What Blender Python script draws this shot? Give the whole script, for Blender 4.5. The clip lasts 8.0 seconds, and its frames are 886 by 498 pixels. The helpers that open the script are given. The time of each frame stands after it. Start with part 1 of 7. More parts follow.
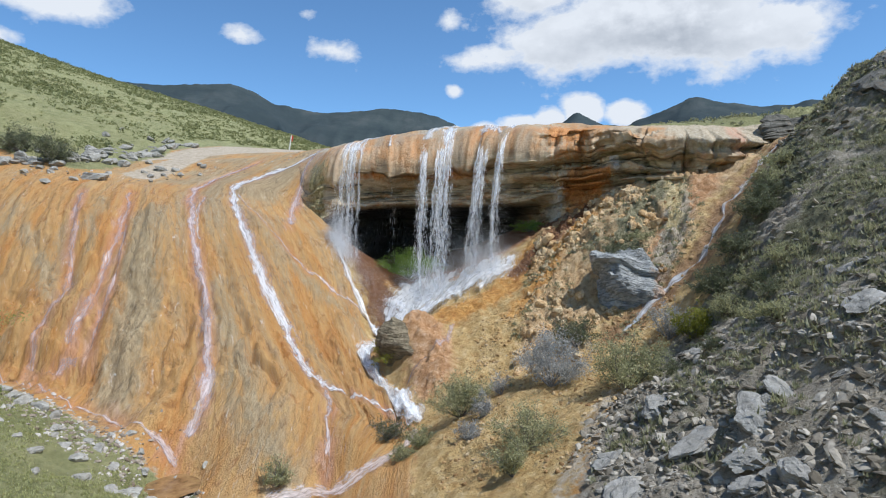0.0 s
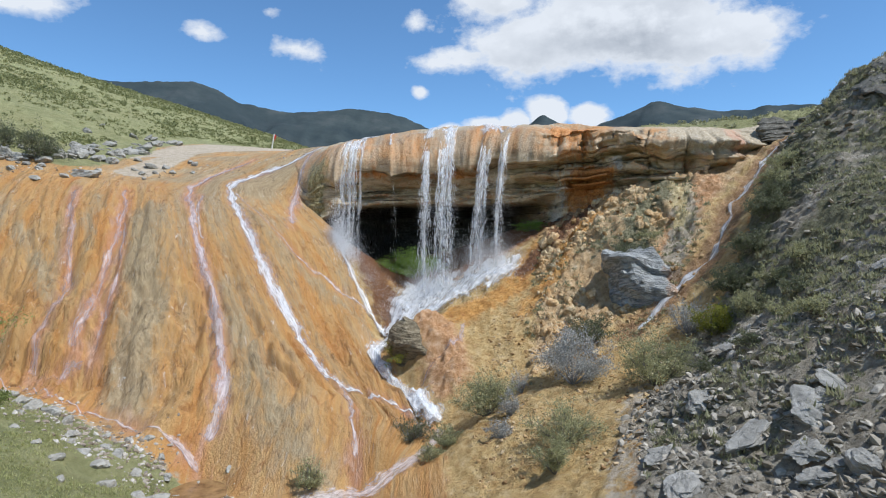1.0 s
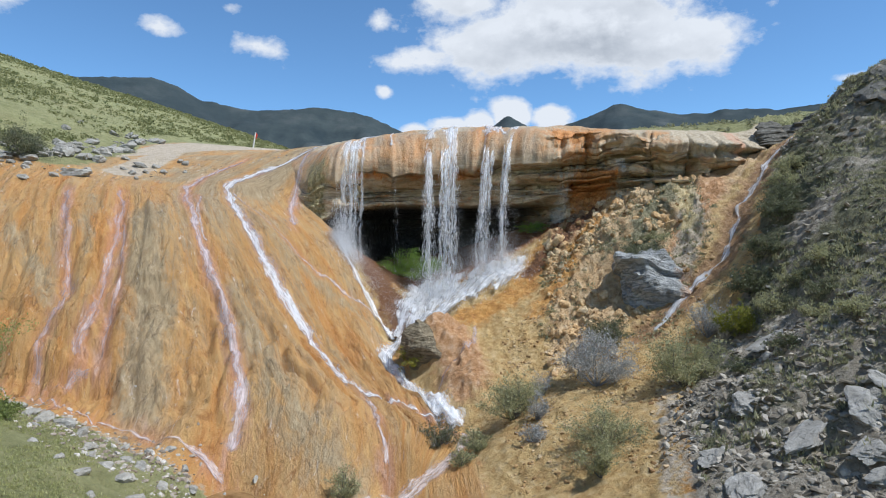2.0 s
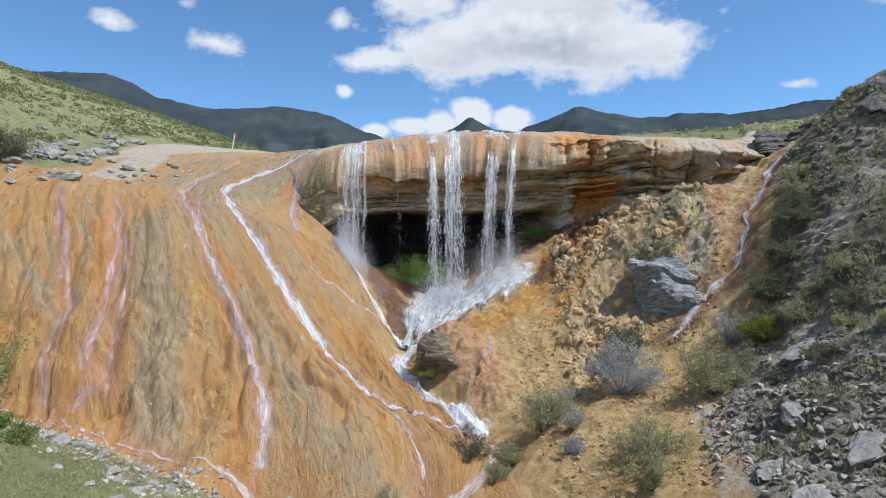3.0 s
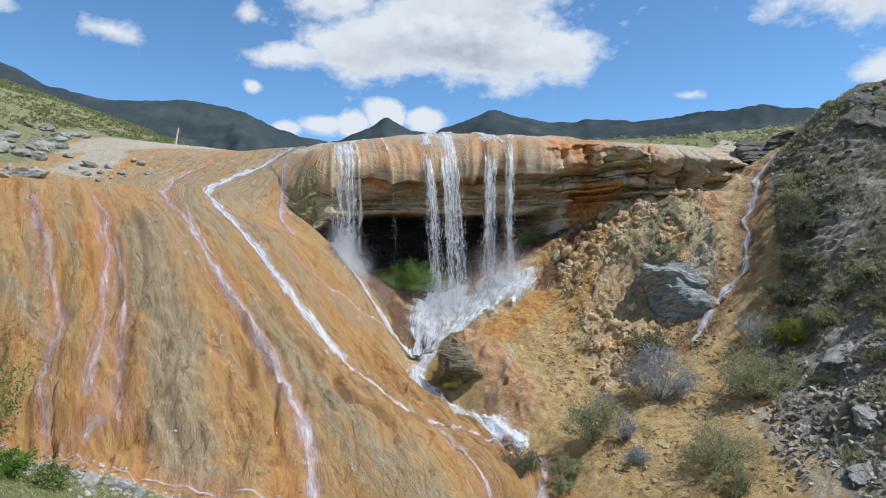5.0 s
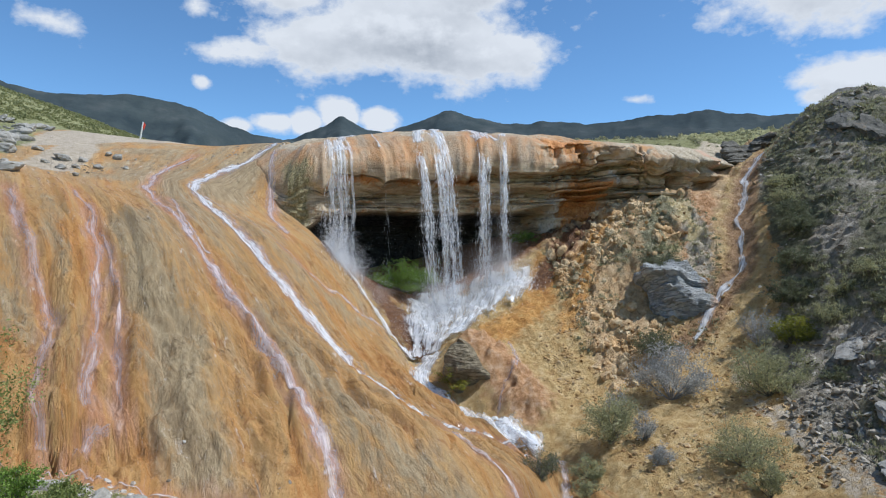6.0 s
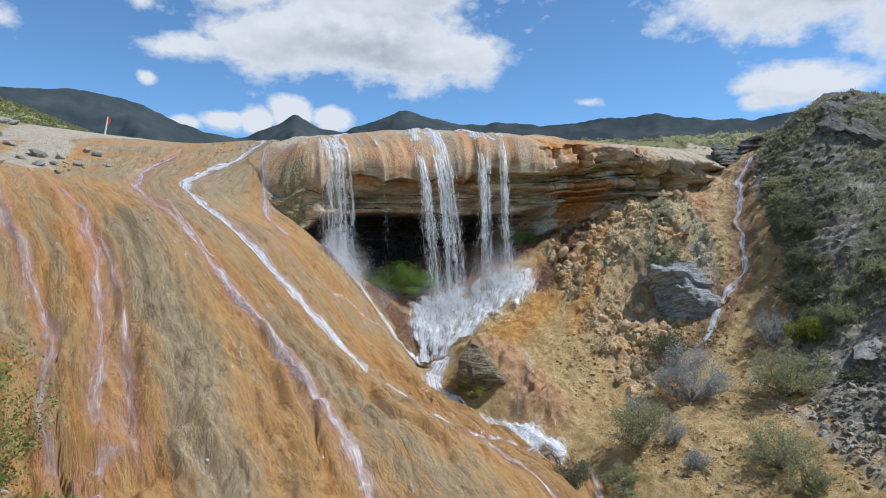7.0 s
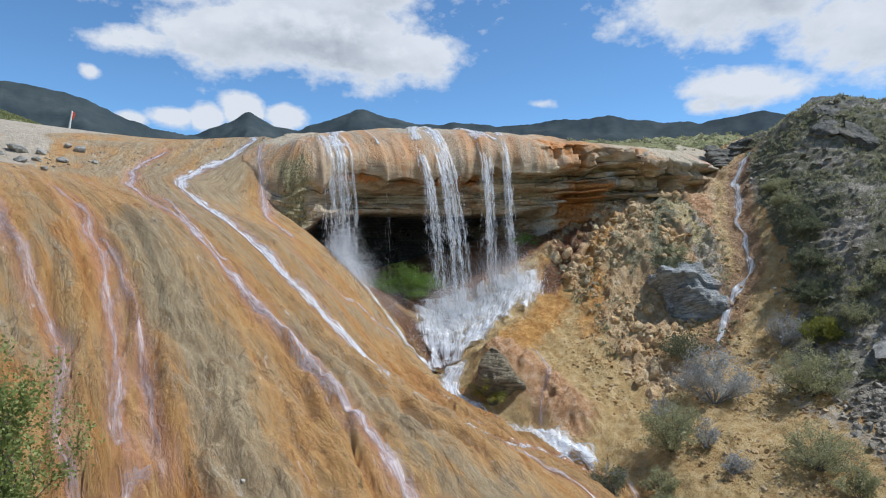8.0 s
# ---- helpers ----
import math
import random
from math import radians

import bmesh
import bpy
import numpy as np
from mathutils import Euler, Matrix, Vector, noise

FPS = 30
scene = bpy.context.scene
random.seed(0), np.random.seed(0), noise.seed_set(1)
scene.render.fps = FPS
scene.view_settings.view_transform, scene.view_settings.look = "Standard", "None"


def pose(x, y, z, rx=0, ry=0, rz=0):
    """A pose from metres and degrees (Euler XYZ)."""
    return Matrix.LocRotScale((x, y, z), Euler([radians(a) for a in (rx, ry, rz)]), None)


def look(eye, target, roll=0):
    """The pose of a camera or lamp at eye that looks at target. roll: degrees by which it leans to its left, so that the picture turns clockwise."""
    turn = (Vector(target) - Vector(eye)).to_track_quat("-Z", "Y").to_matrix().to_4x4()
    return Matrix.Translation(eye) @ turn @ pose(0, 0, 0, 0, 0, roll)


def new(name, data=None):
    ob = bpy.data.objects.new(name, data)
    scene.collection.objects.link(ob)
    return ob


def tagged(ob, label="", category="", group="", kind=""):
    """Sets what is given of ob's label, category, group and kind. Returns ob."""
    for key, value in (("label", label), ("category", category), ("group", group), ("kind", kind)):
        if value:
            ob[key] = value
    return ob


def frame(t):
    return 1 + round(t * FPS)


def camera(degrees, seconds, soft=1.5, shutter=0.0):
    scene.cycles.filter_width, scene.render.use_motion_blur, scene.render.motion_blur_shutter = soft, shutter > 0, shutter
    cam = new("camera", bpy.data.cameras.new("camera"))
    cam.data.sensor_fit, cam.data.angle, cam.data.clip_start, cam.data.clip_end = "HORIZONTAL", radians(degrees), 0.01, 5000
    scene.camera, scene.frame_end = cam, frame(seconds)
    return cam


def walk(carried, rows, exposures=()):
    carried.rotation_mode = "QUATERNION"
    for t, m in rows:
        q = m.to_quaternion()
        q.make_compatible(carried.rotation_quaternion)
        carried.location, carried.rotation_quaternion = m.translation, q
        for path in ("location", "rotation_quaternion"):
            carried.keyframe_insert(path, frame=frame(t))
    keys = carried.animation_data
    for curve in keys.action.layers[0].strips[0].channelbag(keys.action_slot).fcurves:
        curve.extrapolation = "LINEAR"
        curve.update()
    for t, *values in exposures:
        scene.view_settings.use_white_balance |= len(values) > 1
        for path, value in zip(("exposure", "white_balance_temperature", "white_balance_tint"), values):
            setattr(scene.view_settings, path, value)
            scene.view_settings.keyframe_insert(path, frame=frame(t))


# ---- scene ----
cam = camera(72.2, 8.0, soft=1.1)
PATH = [
    (0, (0.782, 0.628, 7.501), (0.733, 2.628, 7.472), 0.1),
    (0.5, (-0.282, 0.642, 7.439), (-0.28, 2.641, 7.412), 0.1),
    (1, (-1.473, 0.746, 7.393), (-1.41, 2.745, 7.368), 0.1),
    (1.5, (-2.613, 0.91, 7.405), (-2.493, 2.906, 7.38), 0.1),
    (3, (-6.346, 1.897, 7.828), (-6.04, 3.874, 7.805), 0.0),
    (3.5, (-7.573, 2.362, 8.064), (-7.203, 4.328, 8.041), 0.0),
    (4, (-8.817, 2.899, 8.275), (-8.375, 4.849, 8.252), 0.0),
    (4.5, (-9.948, 3.435, 8.171), (-9.436, 5.368, 8.149), 0.0),
    (6, (-12.949, 5.378, 8.001), (-12.224, 7.242, 7.98), 0.1),
    (6.5, (-13.929, 6.186, 8.006), (-13.137, 8.023, 7.986), 0.1),
    (7, (-14.998, 7.13, 8.072), (-14.136, 8.935, 8.052), 0.0),
    (7.5, (-15.983, 8.06, 8.104), (-15.058, 9.833, 8.084), -0.0),
    (8, (-16.966, 9.095, 8.162), (-15.975, 10.832, 8.141), -0.1),
]
walk(cam, [(t, look(eye, target, roll)) for t, eye, target, roll in PATH],
     [(0, -0.04, 6220, 10), (4.5, -0.09, 6200, 10), (8, -0.18, 6120, 10)])

# ---- sky, sun and white balance ----
SUN_AZ, SUN_EL = 117.0, 59.0          # degrees: clockwise from +y, above the horizon

world = bpy.data.worlds.new("sky")
scene.world = world
world.use_nodes = True
wn, wl = world.node_tree.nodes, world.node_tree.links
wn.clear()


def wnode(kind, **kw):
    n = wn.new(kind)
    for k, v in kw.items():
        if k == "op":
            n.operation = v
        elif k == "ins":
            for key, val in v.items():
                if isinstance(val, bpy.types.NodeSocket):
                    wl.new(val, n.inputs[key])
                else:
                    n.inputs[key].default_value = val
    return n


sky = wn.new("ShaderNodeTexSky")
sky.sky_type, sky.sun_disc = "NISHITA", False
sky.sun_elevation, sky.sun_rotation = radians(SUN_EL), radians(SUN_AZ)
sky.altitude, sky.dust_density, sky.ozone_density = 3000, 0.05, 3.0
coord = wn.new("ShaderNodeTexCoord")
sep = wnode("ShaderNodeSeparateXYZ", ins={0: coord.outputs["Generated"]})


def wmath(op, a, b=None, c=None):
    n = wn.new("ShaderNodeMath")
    n.operation = op
    for i, v in enumerate((a, b, c)):
        if v is None:
            continue
        if isinstance(v, bpy.types.NodeSocket):
            wl.new(v, n.inputs[i])
        else:
            n.inputs[i].default_value = v
    return n.outputs[0]


azim = wmath("MULTIPLY", wmath("ARCTAN2", sep.outputs["X"], sep.outputs["Y"]), 57.2958)
elev = wmath("MULTIPLY", wmath("ARCSINE", sep.outputs["Z"]), 57.2958)
# drifting cumulus: azimuth, elevation, half width, half height, thickness
CLOUDS = [
    (17.0, 18.5, 13.0, 4.0, 1.15), (25.0, 17.0, 7.5, 3.2, 1.0), (9.0, 17.5, 6.0, 3.0, 0.95), (3.5, 16.6, 5.0, 1.5, 0.85), (7, 21.5, 5, 2.4, 0.9), (21, 22.5, 9, 3.5, 1.0),
    (15.2, 11.3, 1.9, 1.3, 1.25), (11.6, 11.7, 1.9, 1.5, 1.3), (8.6, 10.9, 1.6, 1.1, 1.2), (5.6, 10.7, 2.0, 0.9, 1.1), (2.6, 10.2, 1.6, 0.8, 1.0), (-0.4, 13.7, 0.9, 0.7, 0.85), (-0.8, 20.0, 1.2, 1.6, 0.6),
    (-19.8, 17.8, 2.6, 1.0, 0.78), (-11.6, 17.0, 3.4, 1.2, 0.62), (-33.5, 18.4, 4.5, 1.8, 0.95), (-37.5, 15.2, 2.0, 0.9, 0.7), (-14, 19.8, 1.2, 0.7, 0.5),
    (56, 20, 11.0, 3.6, 1.1), (57, 12.6, 5.2, 1.8, 1.05), (66, 17, 7, 5, 1.0), (39, 12.6, 1.8, 0.6, 0.58), (53.0, 11.6, 2.0, 0.9, 0.9),
    (-60, 24, 14, 6, 0.9), (-95, 30, 20, 8, 0.8), (110, 28, 22, 9, 0.9), (160, 35, 25, 10, 0.9), (-150, 26, 24, 8, 0.8),
]
shape = raised = None
for az, el, wd, ht, thick in CLOUDS:
    dx = wmath("DIVIDE", wmath("SUBTRACT", azim, az), wd)
    dy = wmath("DIVIDE", wmath("SUBTRACT", elev, el), ht)
    r2 = wmath("ADD", wmath("MULTIPLY", dx, dx), wmath("MULTIPLY", dy, dy))
    blob = wmath("MULTIPLY", wmath("POWER", 2.718, wmath("MULTIPLY", r2, -0.9)), thick)
    shape = blob if shape is None else wmath("MAXIMUM", shape, blob)
    if wd > 4.9 and -10 < az < 80:
        dy = wmath("ADD", dy, 1.7 / ht)
        r2 = wmath("ADD", wmath("MULTIPLY", dx, dx), wmath("MULTIPLY", dy, dy))
        blob = wmath("MULTIPLY", wmath("POWER", 2.718, wmath("MULTIPLY", r2, -0.9)), thick)
        raised = blob if raised is None else wmath("MAXIMUM", raised, blob)
flat = wnode("ShaderNodeCombineXYZ", ins={0: azim, 1: wmath("MULTIPLY", elev, 1.5)})


def wnoise(vec, scale, detail, rough=0.6):
    return wnode("ShaderNodeTexNoise", ins={"Vector": vec, "Scale": scale, "Detail": detail, "Roughness": rough}).outputs["Fac"]


puff = wmath("ADD", wmath("MULTIPLY", wnoise(flat.outputs[0], 0.16, 10.0, 0.60), 0.75), wmath("MULTIPLY", wnoise(flat.outputs[0], 0.75, 8.0, 0.6), 0.25))
density = wmath("ADD", shape, wmath("MULTIPLY", wmath("SUBTRACT", puff, 0.5), 1.9))
cover = wnode("ShaderNodeMapRange", ins={0: density, 1: 0.34, 2: 0.70}).outputs[0]
# the undersides, below thick cloud, are greyer
below = wnode("ShaderNodeVectorMath", ins={0: flat.outputs[0], 1: (0.6, 1.6, 0.0)}).outputs[0]
above = wnoise(below, 0.16, 6.0, 0.55)
relief = wnode("ShaderNodeMapRange", ins={0: wmath("ADD", wmath("SUBTRACT", puff, above), wmath("MULTIPLY", wmath("SUBTRACT", shape, raised), 0.55)), 1: -0.22, 2: 0.20}).outputs[0]
core = wnode("ShaderNodeMapRange", ins={0: density, 1: 0.60, 2: 1.10}).outputs[0]
shade = wmath("MULTIPLY", wmath("SUBTRACT", 1.0, relief), core)
ramp = wnode("ShaderNodeMix", ins={0: shade})
ramp.data_type = "RGBA"
ramp.inputs[6].default_value, ramp.inputs[7].default_value = (5.1, 5.3, 5.55, 1), (2.45, 2.70, 3.05, 1)
blend = wn.new("ShaderNodeMix")
blend.data_type = "RGBA"
wl.new(wmath("MULTIPLY", cover, 0.97), blend.inputs[0])
tint = wnode("ShaderNodeVectorMath", op="MULTIPLY", ins={0: sky.outputs[0], 1: (0.84, 1.06, 1.10)})
wl.new(tint.outputs[0], blend.inputs[6]), wl.new(ramp.outputs[2], blend.inputs[7])
bg = wnode("ShaderNodeBackground", ins={"Color": blend.outputs[2], "Strength": 0.165})
wl.new(bg.outputs[0], wnode("ShaderNodeOutputWorld").inputs[0])

sun = new("sun", bpy.data.lights.new("sun", "SUN"))
sun.data.energy, sun.data.angle, sun.data.color = 5.0, radians(0.6), (1.0, 0.985, 0.96)
sun.matrix_world = look((0, 0, 60), (
    -60 * math.sin(radians(SUN_AZ)) / math.tan(radians(SUN_EL)), -60 * math.cos(radians(SUN_AZ)) / math.tan(radians(SUN_EL)), 0))

# ---- the lie of the land ----
def lattice(ix, iy, iz, seed):
    h = (ix.astype(np.int64) * 374761393 + iy.astype(np.int64) * 668265263 + iz.astype(np.int64) * 2147483647 + seed * 1274126177) & 0xFFFFFFFF
    h = ((h ^ (h >> 13)) * 1274126177) & 0xFFFFFFFF
    h = ((h ^ (h >> 16)) * 2246822519) & 0xFFFFFFFF
    return ((h ^ (h >> 15)) & 0xFFFF) / 32767.5 - 1.0


def vnoise(x, y, z=None, seed=0):
    """Smooth noise, -1 to 1."""
    x, y = np.asarray(x, float), np.asarray(y, float)
    z = np.zeros_like(x) if z is None else np.asarray(z, float)
    fx, fy, fz = np.floor(x), np.floor(y), np.floor(z)
    u, v, w = x - fx, y - fy, z - fz
    u, v, w = (a * a * a * (a * (a * 6 - 15) + 10) for a in (u, v, w))
    out = 0
    for dz in (0, 1):
        for dy in (0, 1):
            for dx in (0, 1):
                weight = (u if dx else 1 - u) * (v if dy else 1 - v) * (w if dz else 1 - w)
                out = out + weight * lattice(fx + dx, fy + dy, fz + dz, seed)
    return out


def fbm(x, y, z=None, octaves=4, seed=0, gain=0.5):
    total, amp = 0, 1.0
    for o in range(octaves):
        k = 2.03 ** o
        total = total + amp * vnoise(np.asarray(x) * k, np.asarray(y) * k, None if z is None else np.asarray(z) * k, seed + o * 7)
        amp *= gain
    return total


def step(a, b, x):
    t = np.clip((np.asarray(x, float) - a) / (b - a), 0, 1)
    return t * t * (3 - 2 * t)


def spline_sheet(lines, smooth=0.02):
    """A thin bending plate through guide lines: returns height(x, y)."""
    k = np.array([p for line in lines for p in line], float)
    def kernel(a, b):
        r2 = ((a[:, None, :] - b[None, :, :]) ** 2).sum(-1)
        return 0.5 * r2 * np.log(r2 + 1e-9)
    n = len(k)
    m = np.zeros((n + 3, n + 3))
    m[:n, :n] = kernel(k[:, :2], k[:, :2]) + smooth * np.eye(n)
    m[:n, n], m[:n, n + 1:] = 1, k[:, :2]
    m[n:, :n] = m[:n, n:].T
    sol = np.linalg.solve(m, np.r_[k[:, 2], 0, 0, 0])

    def height(x, y):
        x, y = np.asarray(x, float), np.asarray(y, float)
        q, out = np.c_[x.ravel(), y.ravel()], []
        for i in range(0, len(q), 20000):
            c = q[i:i + 20000]
            out.append(kernel(c, k[:, :2]) @ sol[:n] + sol[n] + c @ sol[n + 1:])
        return np.concatenate(out).reshape(x.shape)
    return height


# guide lines (x, y, z): the travertine slope on the stream's far bank
BROW = [(-30, 36, 11.6), (-21.1, 36.9, 11.1), (-19.5, 40.7, 11.6), (-17.4, 44, 12.6), (-15.1, 36.9, 10.1), (-13, 39.8, 11.0), (-9.4, 39.2, 9.4), (-9.6, 43, 13.0), (-9, 47, 14.6), (-9.2, 41.3, 11.8), (-8.6, 42.4, 12.8), (-8.2, 43.6, 13.6), (-10.4, 40.6, 11.0), (-7.6, 45.2, 14.2)]
UPPER = [(-8.3, 38.7, 8.9), (-30, 31, 8.0), (-25, 32, 8.7), (-20, 33.2, 9.5), (-17.6, 33.6, 9.4), (-15.3, 31, 7.3), (-12.1, 30.7, 6.0), (-9.9, 32.7, 6.3), (-9.3, 36.3, 8.3)]
LOWER = [(-30, 26, 3.6), (-24, 27, 3.6), (-17.8, 27.6, 3.5), (-16.6, 27.2, 2.6), (-13.8, 27.6, 3.45), (-10.5, 27.4, 3.4), (-9.7, 25.3, 1.65), (-6.1, 27.5, 2.2), (-7.4, 25, 1.7)]
FOOT = [(-24, 24.6, 1.9), (-18.5, 25.2, 1.7), (-13.2, 24.4, 0.8), (-9.7, 23.3, -0.2), (-6.7, 23.2, 0.8), (-5.4, 21.4, 0.1), (-3.3, 22.7, 0.3)]
# the near grassy bank and the ditch below it
BANK = [(-26, 21, 3.0), (-18.5, 23, 2.2), (-14.5, 22.2, 1.3), (-11.3, 19.3, 0.3), (-9.5, 20.3, -0.5), (-8.6, 21.5, -0.8), (-13, 14, 1.4), (-20, 14, 3.4), (-8, 15, -0.4)]
# the stream from the plunge pool, and its outflow
STREAM = [(-7.2, 38.6, 8.1), (-5.2, 35.2, 4.8), (-3.6, 33.4, 2.4), (-3.3, 31.2, 1.9), (-2.2, 28.6, 0.6), (-0.7, 25.7, 0.15), (-1.6, 23.4, -0.3), (-3.7, 21.5, -0.75), (-6.5, 19, -1.1), (-7, 13, -1.6), (-5, 0, -2.4)]
# the plunge basin, the cave floor and the rubble slope on the near bank
BASIN = [(-7.9, 38.9, 8.8), (-6.4, 37.6, 7.2), (-1.4, 33.4, 3.3), (1, 34.5, 4.7), (3.2, 35, 5.7), (4.4, 35.2, 6.3), (5.5, 36.3, 7.8), (-3, 40.9, 5.6), (-1, 37.5, 4.6), (2, 38.2, 6.3), (-2.5, 31.7, 3.0), (-2.3, 31.05, 3.0), (-0.5, 31.6, 3.3), (-1.65, 30.15, 2.8), (-2.1, 29.8, 1.6), (-1.45, 29.1, 1.55), (-0.17, 30.1, 2.45), (0.3, 29, 1.95), (-1.1, 27.9, 0.9)]
CAVE = [(-3, 47, 6.2), (4, 42, 8.0), (10, 40, 9.5), (16, 40, 11.2), (-7, 43, 6.8), (0, 60, 7), (20, 60, 11)]
NEAR = [(3.3, 30.5, 3.75), (1.0, 29.8, 2.5), (2.8, 27.2, 1.6), (0.5, 26.5, 0.8), (3.5, 24.2, 1.5), (1, 22.7, 0.8), (3, 21, 1.2), (0.4, 21.4, 0.4), (2, 20, 0.7), (3.7, 18, 1.1), (1.5, 16.5, 0.2), (6, 25.5, 2.3), (7.4, 22.6, 2.5)]
GULLY = [(8.8, 31.6, 7.8), (8.0, 29.3, 5.0), (11.4, 30.6, 8.1), (12.4, 30.3, 8.7), (12.9, 29.3, 8.6), (11.1, 27.4, 6.2), (8.2, 27, 3.8), (16.8, 32.9, 12.2), (14.5, 31.4, 10.3), (20.4, 33.6, 14.4), (6.9, 36.3, 8.6), (10, 34.3, 10.2), (13.5, 32.8, 10.7)]
SCREE = [(7.2, 20, 3.0), (6.3, 18.2, 2.8), (5, 16.3, 2.1), (6.6, 15.2, 2.6), (7.9, 13.9, 3.6), (8.6, 17.9, 4.8), (9.8, 23, 4.0), (12.2, 19.8, 6.8), (13, 26.3, 8.1), (13.6, 24.1, 9.0), (15.5, 23.1, 9.8), (16.1, 26.9, 11.3), (18.1, 25.2, 12.3), (19.6, 27.1, 14.3)]
SPUR = [(10.5, 10, 4.2), (14, 14, 8.0), (18, 18, 11.5), (8, 5, 1.0), (16, 5, 5.5), (20.3, 31, 15.8), (22.2, 30, 16.9), (27, 29, 16.6), (27, 22, 15.6), (26, 34, 16.2), (22, 36.5, 14.9), (26, 42, 15.8), (3, 8, -0.5)]
# the plateau above the falls
PLAT = [(-9, 47, 14.55), (-19, 71.5, 17.9), (-17.4, 44, 12.7), (-22.5, 51.3, 14.7), (-23, 64.7, 17.2), (-14, 57, 15.6), (-9.5, 52.5, 15.1), (-18, 61, 16.4), (-8, 60, 15.9), (0.5, 44, 15.4), (-5, 44.5, 14.7), (3.5, 42, 15.2), (6.5, 39.5, 14.8), (9.7, 37.2, 14.3), (14, 36, 13.9), (18, 37, 14.2), (21, 36.5, 14.8), (0, 70, 17.2), (15, 60, 17.6), (26, 45, 17), (42, 80, 20.5), (30, 65, 19), (-2, 110, 19.5), (70, 120, 24), (-40, 80, 18.6)]

slab_plate = spline_sheet([BROW, UPPER, LOWER, FOOT, BANK, STREAM])
basin_plate = spline_sheet([UPPER[-3:], LOWER[-4:], FOOT[-3:], BANK[-4:], STREAM, BASIN, CAVE, NEAR, GULLY, SCREE, SPUR])
plateau_plate = spline_sheet([PLAT])


def hill_rise(x, y):
    """The grassed hillside beyond the track, and the slopes behind the meadow."""
    d = -x - (25 - np.maximum(0, y - 72) * 0.5)
    rise = 0.37 * (np.sqrt(d * d + 6) + d) * 0.5 * step(36, 52, y)
    return rise * (1 - step(92, 190, y))


def land(x, y):
    """Height of the ground sheet, without its fine relief."""
    x, y = np.asarray(x, float), np.asarray(y, float)
    xc, yc = np.clip(x, -32, 28), np.clip(y, -2, 62)
    a, b = slab_plate(np.clip(xc, -32, 0), np.clip(yc, -2, 48)), basin_plate(xc, yc)
    tuck = 1.1 * step(39.9, 41.2, y)                     # the slope runs a little way under the ledge's end
    side = step(-8.9, -7.6, x - tuck + 0.25 * np.maximum(0, 37 - y))
    low = a * (1 - side) + b * side
    px, py = np.clip(x, -60, 90), np.clip(y, 30, 130 - 55 * step(0, -14, x))
    high = plateau_plate(px, py) + hill_rise(np.maximum(x, -260), np.minimum(y, 400))
    high = high + 0.02 * np.maximum(0, y - 130) * step(-100, 0, x + 100)
    left = step(43, 49, y) * (1 - step(-9.3, -8.2, x - tuck))
    right = step(20.5, 25, x) * step(37, 43, y)
    back = step(88, 100, y)
    w = np.clip(np.maximum(np.maximum(left, right), back), 0, 1)
    z = low * (1 - w) + high * w
    # valley sides behind and beside the camera
    z = z + 0.45 * np.maximum(0, np.abs(x + 3) - 34) * (1 - step(20, 40, y)) * (1 - step(80, 300, np.abs(x)))
    z = z + 0.30 * np.maximum(0, x - 27) * step(-10, 5, y) * (1 - step(20, 32, y)) * (1 - step(60, 200, x))
    return z

